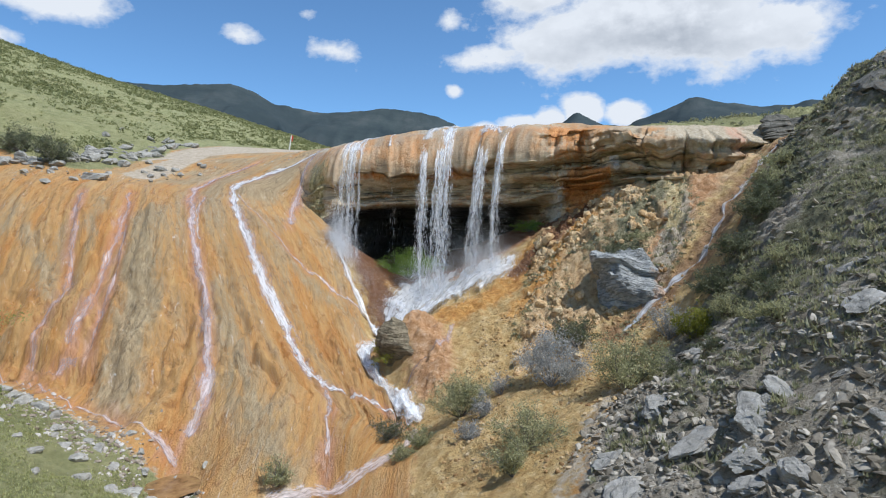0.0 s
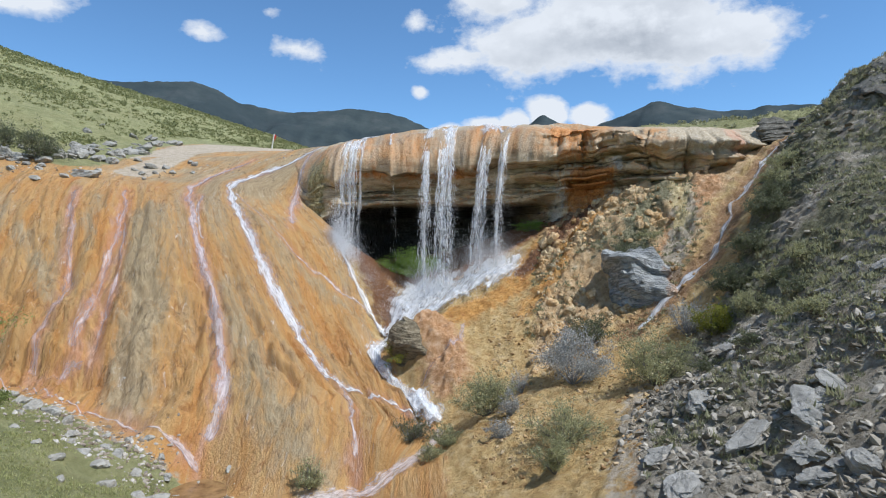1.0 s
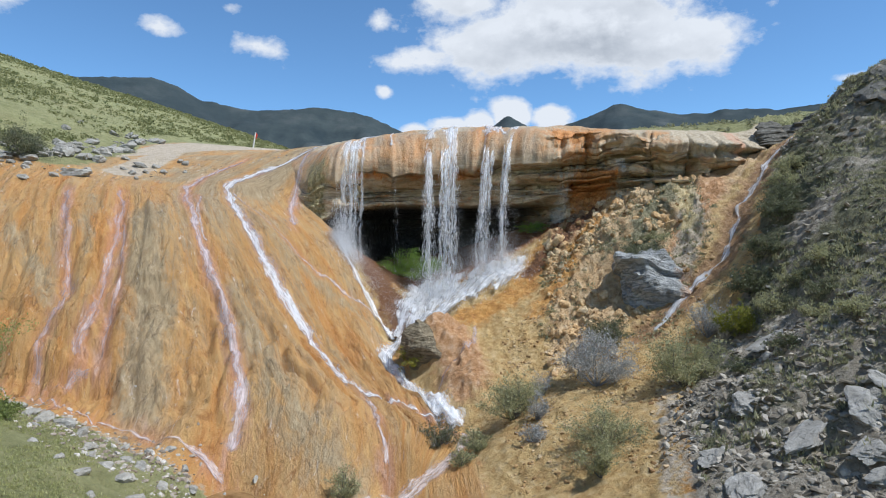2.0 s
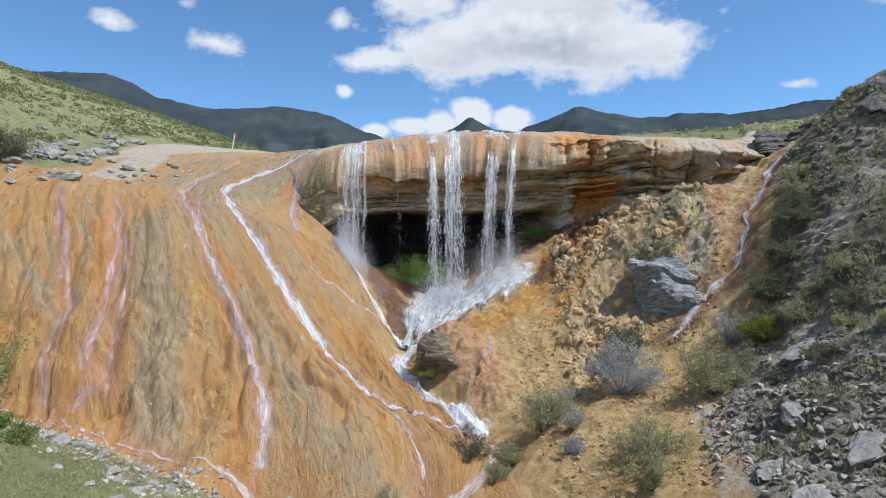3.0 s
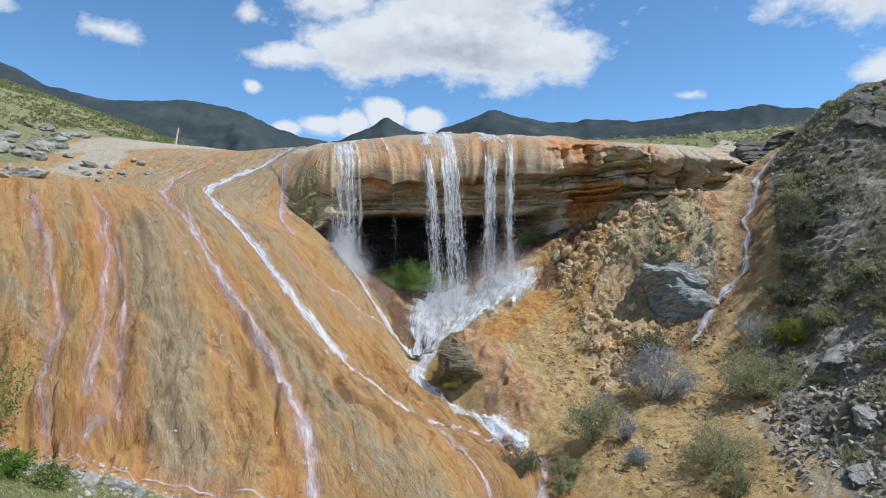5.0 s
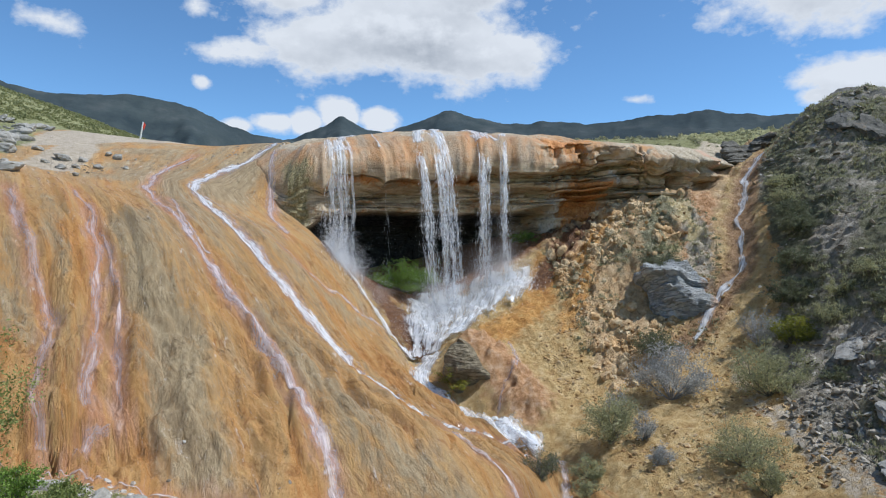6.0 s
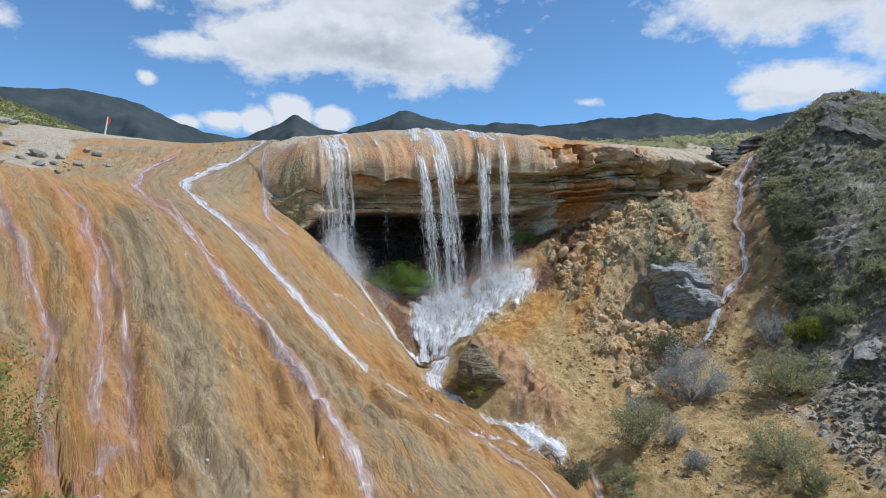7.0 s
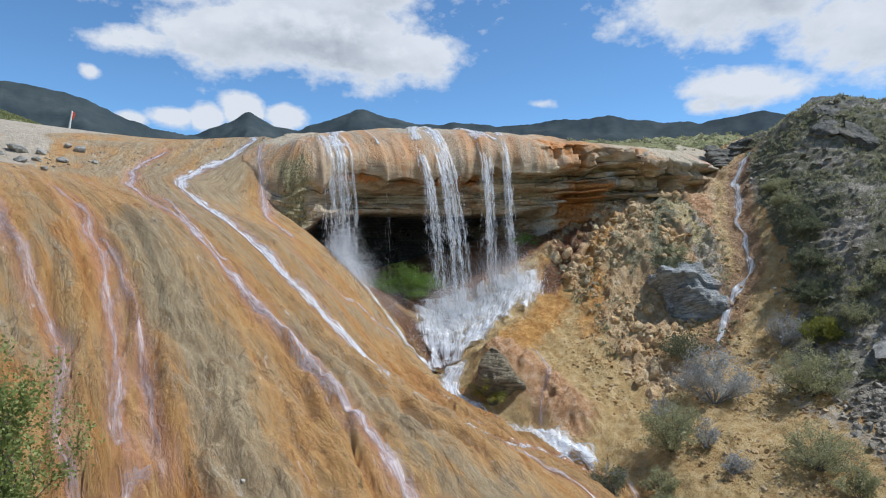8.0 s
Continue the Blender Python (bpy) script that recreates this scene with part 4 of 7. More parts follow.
def broken(width, seed):
    """A value for each block of a bed, blocks some metres long with cracks between them."""
    run = S2 / width + 9.7 * lattice(BED, nil, nil, seed) + 0.35 * vnoise(S2 * 1.3 / width, LZ * 2.0, seed=seed + 1)
    cell, at = np.floor(run), run - np.floor(run)
    here, ahead = lattice(cell, BED, nil, seed + 2), lattice(cell + 1, BED, nil, seed + 2)
    return here + (ahead - here) * step(0.90, 1.0, at), step(0.10, 0.0, np.minimum(at, 1 - at))


long_block, long_crack = broken(2.6, 53)
short_block, short_crack = broken(0.9, 58)
gap = step(0.30, 0.05, frac) * (0.25 + 0.75 * step(-0.2, 0.3, vnoise(S2 * 0.35, BED * 5.3, seed=52)))
hard = lattice(BED, nil, nil, 8) * step(0.10, 0.30, thick)
lip_zone = np.clip(step(1.3, 0.0, LW), 0, 1)
under = step(0.02, 0.14, LQ)
east = step(4, 8, LX)
wild = step(-7.2, -5.8, LX) * (1 - step(0.74, 0.95, LQ))
bold = 0.85 + 0.35 * east
proud = bold * (0.34 * hard + 0.42 * long_block + 0.20 * short_block - 0.24 * gap - 0.12 * np.maximum(long_crack, 0.6 * short_crack)) * wild
proud = (proud + 0.10 * fbm(S2 * 0.9, LZ * 2.4, octaves=4, seed=43)) * np.maximum(under, 0.9 * lip_zone * east)
proud = proud - 0.45 * np.maximum(0, 1 - 5 * np.abs(vnoise(S2 * 0.55, LZ * 0.15, seed=48))) * step(2.2, 0.2, np.maximum(LW, 0)) * east
proud = proud + 0.55 * fbm(S2 * 0.33, S2 * 0, octaves=3, seed=44) * step(3.5, 0.0, np.maximum(LW, 0)) * east
lobe = np.abs(fbm(S2 * 0.42, S2 * 0 + 2.5, octaves=3, seed=46))
lobe = (0.55 - 1.5 * lobe) * step(-8.6, -7.0, LX) * (1 - 0.5 * east)
proud = proud + 0.55 * lobe * step(3.2, 0.2, np.maximum(LW, 0)) * (1 - step(0.10, 0.30, LQ))
proud = proud + 0.12 * fbm(S2 * 1.4, LZ * 0.25, octaves=3, seed=45) * step(3, 0.3, np.maximum(LW, 0)) * (1 - under)
proud = proud - 0.9 * step(0.14, 0.30, LQ) * (1 - step(0.36, 0.50, LQ)) * step(-7.6, -5.5, LX) * step(2.5, 0.0, LX)
roof_slab = step(9.6, 10.4, LX) * step(13.9, 13.3, LX) * step(11.0, 11.3, LZ) * step(12.35, 12.1, LZ) + 0.8 * step(14.2, 14.6, LX) * step(17.6, 17.0, LX) * step(10.8, 11.1, LZ) * step(11.9, 11.7, LZ)
slot = step(4.0, 4.6, LX) * step(6.9, 6.3, LX) * step(10.3, 10.55, LZ) * step(11.35, 11.1, LZ)
proud = proud - (0.95 * roof_slab + 0.9 * slot + 0.55 * step(4.2, 5.0, LX) * step(9.6, 9.0, LX) * step(11.6, 11.75, LZ) * step(12.4, 12.2, LZ)) * under
LX, LY = LX + NX * proud, LY + NY * proud
LZ = LZ + (1 - under) * step(0.5, 3, LW) * (0.16 * fbm(LX * 0.5, LY * 0.5, octaves=4, seed=47))
LZ = LZ - (0.55 * lobe + 0.12 * fbm(S2 * 0.9, LQ * 0, octaves=2, seed=49)) * step(1.4, 0, LW) * (1 - step(0.10, 0.32, LQ))
LZ = LZ - 0.22 * np.floor(2.2 * np.clip(fbm(S2 * 0.30, LW * 0.55, octaves=3, seed=50), 0, 1)) * (1 - under) * step(3.5, 1.0, LW) * step(0.0, 0.3, LW) * east
LZ = merge_west(LX, LY, LZ)
sink = 3.2 * step(-10.6, -11.4, LX) * step(-0.5, 2, LW) + 1.4 * step(21, 24, LX) + 3.0 * step(40, 56, LW)
LZ = LZ - sink
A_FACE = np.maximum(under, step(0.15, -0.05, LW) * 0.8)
# where the cave's shade is painted: everything behind the layered underside
A_CAVE_SHADE = step(0.5, 0.62, LQ) * step(7, 4.5, LX)
A_CRUST = np.clip(0.22 + 0.45 * step(0.9, 2.6, LW) * step(9.0, 5.0, LX) + 0.5 * fbm(LX * 0.35, LY * 0.2, octaves=3, seed=51) + 0.35 * step(10.5, 13, LX), 0, 1)
A_CRUST = np.maximum(A_CRUST, 0.5 * step(9.5, 10.5, LX))
A_ROSY = 0.7 * np.exp(-((LX - 16.2 - 0.25 * (LY - 35)) / 0.8) ** 2)
A_MOSSY = 0.95 * np.exp(-((LX + 8.3) / 0.9) ** 2) * step(1.6, 0.2, LW) * (1 - step(0.5, 0.7, LQ))
A_RUST = 1.1 * np.exp(-((LX - 8.4) / 1.1) ** 2) * step(12.0, 11.4, LZ) + 1.05 * np.exp(-((LX - 7.4) / 1.9) ** 2) * np.exp(-((LW - 1.2) / 1.5) ** 2) + 0.6 * np.exp(-((LX - 15.8) / 1.2) ** 2) * step(12.2, 11.6, LZ) * under
A_TURF = np.maximum(step(12, 18, LX + 1.3 * (LY - 40)) * step(2.0, 4, LW), step(20, 30, LW))
A_PALE = np.exp(-((LX - 6.75) / 0.4) ** 2) * step(11.3, 10.8, LZ) + 0.9 * np.exp(-((LX - 9.7) / 0.3) ** 2) * step(12.7, 12.2, LZ) * step(11.2, 11.7, LZ) + 0.25 * step(9.5, 11.5, LX) * step(15.5, 14, LX) * step(1.6, 0.2, np.abs(LW))
A_RUST = np.maximum(A_RUST, 0.8 * step(-7.4, -6.4, LX) * step(3.5, 2.0, LX) * step(11.2, 11.6, LZ) * under)
A_CRUST = np.maximum(A_CRUST, 0.75 * step(-6.0, -8.0, LX) * step(0.8, 2.2, LW))
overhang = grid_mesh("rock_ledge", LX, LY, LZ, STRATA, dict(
    flow=np.stack([S2, LZ + LW, LW], -1), face=A_FACE, deep=A_CAVE_SHADE, crust=A_CRUST, rosy=A_ROSY, turf=A_TURF, mossy=A_MOSSY, rust=A_RUST, gap=gap * under, pale=A_PALE,
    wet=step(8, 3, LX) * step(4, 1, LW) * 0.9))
tagged(overhang, "layered tan travertine ledge overhanging a dark cave", "cliff")


# ---- distant mountains ----
def mountain(name, ridge, dist, material, label, foot=-2.0, seed=0):
    """A range seen far off: ridge heights by bearing, with spurs running down from the crest."""
    az = np.radians(np.arange(ridge[0][0], ridge[-1][0], 0.14))
    el = np.interp(np.degrees(az), [p[0] for p in ridge], [p[1] for p in ridge])
    el = np.convolve(np.pad(el, 4, mode="edge"), np.hanning(11)[1:-1] / np.hanning(11).sum(), "valid")
    rows = np.linspace(0, 1, 70)
    A, R = np.meshgrid(az, rows)
    deg = np.degrees(A)
    E = np.broadcast_to(el, A.shape) + 0.09 * fbm(deg * 0.9, R * 9.0, octaves=3, seed=seed) * step(0.25, 0.0, R)
    spur = 1 - 2 * np.abs(fbm(deg * 0.22 + 1.2 * R, R * 2.2, octaves=3, seed=seed + 9))
    d = dist * (1 - 0.42 * R - 0.05 * R * (1 - R) * spur)
    crest = dist * np.tan(np.radians(E)) + 7.8
    z = crest * (1 - R) ** 1.15 + foot * R + (1 - R) * step(0, 0.3, R) * 0.030 * dist * spur * R
    return tagged(grid_mesh(name, d * np.sin(A) - 6, d * np.cos(A) + 4, z, material), label, "mountain", kind="structure")


FAR_DARK = far_material("far_scrub", (0.030, 0.043, 0.048), (0.055, 0.070, 0.070), (0.105, 0.112, 0.108), 0.02)
mountain("mountain_range_west", [(-60, 11), (-34, 13.2), (-25.6, 13), (-20.5, 13.7), (-18.6, 13.3), (-16.2, 12.1), (-11.6, 11.6), (-6.9, 12.1), (-2.2, 11.8), (0.5, 10.7), (2.1, 10), (4.2, 9.5), (7.2, 9.2), (12, 7)],
         760, FAR_DARK, "dark scrub-covered mountain ridge far behind the falls", seed=60)
mountain("mountain_range_north", [(-2, 7), (3, 8.5), (7.4, 9.5), (10.2, 10.9), (11.4, 11.7), (12.6, 11), (14.3, 10.2), (16, 10.3), (18.6, 11.2), (21.4, 12.3), (24, 11.6), (26.5, 11.1), (29, 11), (31.2, 11.2),
         (34.1, 10.8), (36, 10.9), (40, 11.2), (43.6, 11.3), (44.4, 11.6), (45.3, 11.2), (48.5, 10.6), (52, 10.3), (57, 10.9), (59.5, 10.2), (75, 9), (95, 8)],
         1050, FAR_DARK, "dark blue-green mountain peaks on the skyline", seed=80)

# ---- water ----
from mathutils.bvhtree import BVHTree


def raw_mesh(name, verts, faces, material, smooth=True, attrs=None):
    me = bpy.data.meshes.new(name)
    me.from_pydata([tuple(v) for v in np.asarray(verts, float).tolist()], [], [tuple(f) for f in np.asarray(faces).tolist()] if len(faces) else [])
    if smooth:
        me.polygons.foreach_set("use_smooth", np.ones(len(me.polygons), bool))
    for key, val in (attrs or {}).items():
        val = np.asarray(val, float)
        if val.ndim == 2:
            me.attributes.new(key, "FLOAT_VECTOR", "POINT").data.foreach_set("vector", val.ravel())
        else:
            me.attributes.new(key, "FLOAT", "POINT").data.foreach_set("value", val.ravel())
    me.materials.append(material)
    return me


def part(name, me, parent, label=""):
    ob = new(name, me)
    ob.parent = parent
    return tagged(ob, label)


def froth_material(name, thin, dense, tint=(0.92, 0.94, 0.96)):
    """White water: broken froth along the flow, clear between."""
    k = Mat(name, 0.22, 0.5)
    flow = k.attr("flow", "Vector")
    a = k.noise(1.0, 6, 0.66, k.scaled(flow, (9.0, 1.3, 1.0)), 0.6)
    b = k.noise(1.0, 5, 0.7, k.scaled(flow, (26.0, 6.0, 1.0)), 0.3)
    n = k.math("ADD", k.math("MULTIPLY", a, 0.65), k.math("MULTIPLY", b, 0.35))
    edge = k.attr("body")
    k.colour(k.mix(k.span(n, 0.35, 0.62), (tint[0] * 0.80, tint[1] * 0.82, tint[2] * 0.84), tint))
    alpha = k.span(k.math("ADD", n, k.math("MULTIPLY", k.math("SUBTRACT", edge, 1.0), 0.50)), thin, dense)
    k.bump(n, 0.6, 0.05)
    through_it = k.node("ShaderNodeBsdfTranslucent", Color=(*tint, 1))
    both = k.node("ShaderNodeMixShader", Fac=0.45)
    k.l.new(k.b.outputs[0], both.inputs[1]), k.l.new(through_it.outputs[0], both.inputs[2])
    clear = k.node("ShaderNodeBsdfTransparent")
    last = k.node("ShaderNodeMixShader", Fac=alpha)
    k.l.new(clear.outputs[0], last.inputs[1]), k.l.new(both.outputs[0], last.inputs[2])
    k.l.new(last.outputs[0], k.n["Material Output"].inputs[0])
    return k.m


FROTH = froth_material("froth", 0.32, 0.50)
VEIL = froth_material("falling_water", 0.30, 0.62)
RILL = froth_material("rill", 0.33, 0.60, (0.82, 0.755, 0.76))
CLEAR = froth_material("thin_film", 0.34, 0.70, (0.76, 0.66, 0.67))

ledge_tree = BVHTree.FromPolygons([tuple(v) for v in np.stack([LX, LY, LZ], -1).reshape(-1, 3).tolist()],
                                  [tuple(p.vertices) for p in overhang.data.polygons])


def rock_z(x, y):
    """The highest of ledge and ground at each place."""
    out = ground_z(x, y)
    for i in np.ndindex(out.shape):
        h = ledge_tree.ray_cast(Vector((float(x[i]), float(y[i]), 40)), Vector((0, 0, -1)))[0]
        if h and h.z > out[i]:
            out[i] = h.z
    return out


def ribbon(path, widths, lift=0.03, crown=0.02, seed=0, height=ground_z, across=7, churn=0.0):
    """A strip of water that hugs the ground: vertices, faces, flow and body."""
    s, p = curve_points(path)
    d = np.gradient(p, axis=0)
    d /= np.linalg.norm(d, axis=1)[:, None] + 1e-9
    side = np.stack([d[:, 1], -d[:, 0]], -1)
    w = np.interp(s / s[-1], np.linspace(0, 1, len(widths)), widths)
    w = 1.3 * w * (1 + 0.45 * fbm(s * 1.6, s * 0 + seed, octaves=4, seed=seed, gain=0.65))
    off = 0.10 * fbm(s * 0.9, s * 0 + 3, octaves=3, seed=seed + 5)
    c = np.linspace(-1, 1, across)
    X = p[:, :1] + side[:, :1] * (c[None, :] * w[:, None] / 2 + off[:, None])
    Y = p[:, 1:] + side[:, 1:] * (c[None, :] * w[:, None] / 2 + off[:, None])
    Z = height(X, Y) + lift + crown * (1 - c[None, :] ** 2) + churn * fbm(X * 3, Y * 3, octaves=4, seed=seed + 8)
    r = len(s)
    i = np.arange(r * across).reshape(r, across)
    quads = np.stack([i[:-1, :-1], i[:-1, 1:], i[1:, 1:], i[1:, :-1]], -1).reshape(-1, 4)
    flow = np.stack([np.broadcast_to(c * 0.5, X.shape) * w[:, None] + seed, np.broadcast_to(s[:, None], X.shape), X * 0], -1)
    body = np.broadcast_to(1 - np.abs(c) ** 1.6, X.shape) * np.minimum(1, np.minimum(s, s[-1] - s) / 0.4)[:, None]
    return np.stack([X, Y, Z], -1).reshape(-1, 3), quads, flow.reshape(-1, 3), body.ravel()


def merge(pieces):
    vs, fs, fl, bd, n = [], [], [], [], 0
    for v, f, flow, body in pieces:
        vs.append(v), fs.append(f + n), fl.append(flow), bd.append(body)
        n += len(v)
    return np.concatenate(vs), np.concatenate(fs), dict(flow=np.concatenate(fl), body=np.concatenate(bd))


def watercourse(name, pieces, material, label, category="stream"):
    v, f, at = merge(pieces)
    return tagged(new(name, raw_mesh(name, v, f, material, attrs=at)), label, category, kind="structure")


watercourse("stream_main", [ribbon(MAIN, [0.5, 0.6, 0.72, 0.66, 0.68, 0.74, 0.85, 0.75], seed=1, crown=0.05, across=11), ribbon(MAIN_END, [0.4, 0.3, 0.2], seed=2)],
            FROTH, "white rushing runnel down the orange travertine slope")
watercourse("stream_branches", [ribbon(THIN, [0.22, 0.2, 0.26, 0.3], seed=3), ribbon(MAIN_SIDE, [0.4, 0.3, 0.25, 0.35], seed=4), ribbon(NOSE_RUN, [0.2, 0.3, 0.35, 0.3], seed=5, height=rock_z)], RILL, "thin broken branches of water on orange rock")
watercourse("stream_margins", [ribbon(MAIN, [0.6, 0.8, 0.9, 0.9, 0.9, 1.1, 1.3, 1.2], seed=41, lift=0.008, across=11), ribbon(SECOND, [0.4, 0.5, 0.6, 0.55, 0.6, 0.7, 0.8, 0.8, 0.8], seed=42, lift=0.008, across=11), ribbon(NOSE_RUN, [0.4, 0.6, 0.7, 0.9, 0.9], seed=43, height=rock_z)],
            CLEAR, "lilac film of water beside the runnels")
watercourse("stream_red", [ribbon(RED_RUN, [0.5, 0.4, 0.3], seed=6)], CLEAR, "thin film of water over the pink tufa hump")
watercourse("stream_second", [ribbon(SECOND, [0.35, 0.4, 0.5, 0.42, 0.42, 0.6, 0.75, 0.7, 0.8], seed=7, across=11), ribbon(SECOND_SIDE, [0.2, 0.25, 0.2], seed=8)], RILL, "frothy rose-tinted runnel on the travertine slope")
watercourse("stream_rose", [ribbon(ROSE_A, [0.3, 0.4, 0.5, 0.6, 0.6], seed=9, across=11), ribbon(ROSE_B, [0.2, 0.3, 0.45], seed=10), ribbon(ROSE_C, [0.3, 0.45, 0.6, 0.6], seed=11, across=11), ribbon(ROSE_LEDGE, [0.25, 0.3, 0.25], seed=12)],
            CLEAR, "rose-tinted film of water over steep travertine")
watercourse("stream_foot", [ribbon(FOOT_RUN, [0.2, 0.22, 0.18, 0.2, 0.2], seed=13), ribbon([(-11.0, 23.0), (-10.2, 22.8), (-9.6, 22.4), (-9.2, 22.0)], [0.3, 0.5, 0.6], seed=17, lift=0.06, crown=0.06)], RILL, "small stream along the foot of the slope")
watercourse("stream_gully", [ribbon(GULLY_RUN, [0.5, 0.6, 0.45, 0.6, 0.3, 0.5, 0.55, 0.35], seed=14, lift=0.05)], FROTH, "small stream falling down an orange gully")
watercourse("stream_cascade", [ribbon(CASCADE, [1.2, 1.2, 0.8, 0.6, 0.7, 1.15, 1.2], seed=15, lift=0.1, crown=0.12, churn=0.05, across=11),
    ribbon(CASCADE, [0.9, 1.0, 0.6, 0.5, 0.6, 1.1, 1.0], seed=18, lift=0.22, crown=0.16, churn=0.08, across=11), ribbon([(x + 0.1, y - 0.15) for x, y in CASCADE], [0.7, 0.8, 0.5, 0.4, 0.6, 1.0, 0.9], seed=19, lift=0.30, crown=0.14, churn=0.08, across=11)], FROTH, "foaming white cascade below the plunge pool")
watercourse("stream_outflow", [ribbon(OUTFLOW, [0.9, 0.7, 0.6, 0.8, 0.9, 1.0, 1.2, 1.2], seed=16, lift=0.10, crown=0.04, churn=0.03, across=11)], RILL, "shallow brook leaving the falls over stones")
APRON = [[(-1.3, 38.4), (-1.7, 36.4), (-2.3, 34.6), (-3.0, 33.2)], [(-0.5, 38.2), (-0.9, 36.2), (-1.7, 34.3), (-2.9, 32.8)], [(0.4, 38.0), (0.0, 36.0), (-1.0, 34.2), (-2.4, 32.9)],
         [(1.6, 37.6), (0.9, 35.8), (-0.2, 34.2), (-1.8, 33.2)], [(2.5, 37.2), (2.0, 35.8), (0.8, 34.5), (-0.8, 33.5)], [(3.3, 36.8), (3.0, 35.6), (1.9, 34.6), (0.4, 33.8)], [(3.9, 36.3), (3.7, 35.3), (2.9, 34.5), (1.6, 33.7)], [(-2.0, 37.6), (-2.5, 35.8), (-3.1, 34.2), (-3.4, 33.0)]]
watercourse("waterfall_apron", [ribbon(a, [1.5, 1.6, 1.5, 1.1], seed=20 + i, lift=0.14, crown=0.20, churn=0.07, across=19) for i, a in enumerate(APRON)]
            + [ribbon([(-7.0, 38.4), (-6.2, 36.6), (-5.2, 35.2), (-4.2, 34.2), (-3.2, 33.2)], [1.0, 0.7, 0.5, 0.45], seed=30, lift=0.08, crown=0.08, churn=0.06, across=11)],
            FROTH, "white foam spreading over the rocks under the falls")
# channels across the top of the ledge
watercourse("waterfall_crest", [
    ribbon([(2.6, 46.5), (1.6, 44.6), (0.5, 43.2), (-0.4, 42.0), (-1.0, 40.6), (-1.25, 39.3)], [0.5, 0.7, 0.9, 0.9, 0.8], seed=31, height=rock_z, crown=0.06),
    ribbon([(0.9, 43.6), (0.6, 42.0), (0.3, 40.6), (0.0, 39.1)], [0.5, 0.6, 0.7], seed=32, height=rock_z, crown=0.06),
    ribbon([(1.8, 44.4), (2.6, 42.2), (2.7, 40.2), (2.4, 38.6)], [0.5, 0.6, 0.8], seed=33, height=rock_z, crown=0.06),
    ribbon([(2.8, 42.0), (3.3, 40.0), (3.45, 38.2)], [0.3, 0.4, 0.5], seed=34, height=rock_z, crown=0.05),
    ribbon([(-2.8, 46), (-4.2, 43.8), (-5.2, 41.8), (-5.8, 40.4), (-6.0, 39.2)], [0.25, 0.35, 0.7, 1.0, 1.2], seed=35, height=rock_z, crown=0.05),
    ribbon([(-5.6, 44), (-5.2, 42.6), (-5.6, 41.6)], [0.2, 0.3, 0.3], seed=36, height=rock_z),
    ribbon([(-3.4, 42.4), (-3.6, 40.6), (-3.7, 39.2)], [0.15, 0.2, 0.25], seed=37, height=rock_z)], FROTH, "white water sliding over the rounded rock lip")


WHITE = Mat("white_water", 0.3, 0.4)
WHITE.colour(WHITE.ramp(WHITE.n.new("ShaderNodeNewGeometry").outputs["Random Per Island"], (0.0, (0.86, 0.89, 0.92)), (0.6, (0.95, 0.96, 0.97))))
glow = WHITE.node("ShaderNodeBsdfTranslucent", Color=(0.92, 0.94, 0.96, 1))
pair = WHITE.node("ShaderNodeMixShader", Fac=0.5)
WHITE.l.new(WHITE.b.outputs[0], pair.inputs[1]), WHITE.l.new(glow.outputs[0], pair.inputs[2])
WHITE.l.new(pair.outputs[0], WHITE.n["Material Output"].inputs[0])
WHITE = WHITE.m


def slivers(starts, ends, widths, rnd):
    """Short pointed threads of water between two ends, turned a little every way."""
    d = ends - starts
    a = np.stack([np.cos(rnd.rand(len(d)) * 1.6 - 0.8), np.sin(rnd.rand(len(d)) * 1.6 - 0.8) * 0.6, np.zeros(len(d))], -1)
    mid = (starts + ends) / 2
    v = np.stack([starts, mid + a * widths[:, None], ends, mid - a * widths[:, None]], 1).reshape(-1, 3)
    return v, np.arange(len(d) * 4).reshape(-1, 4)


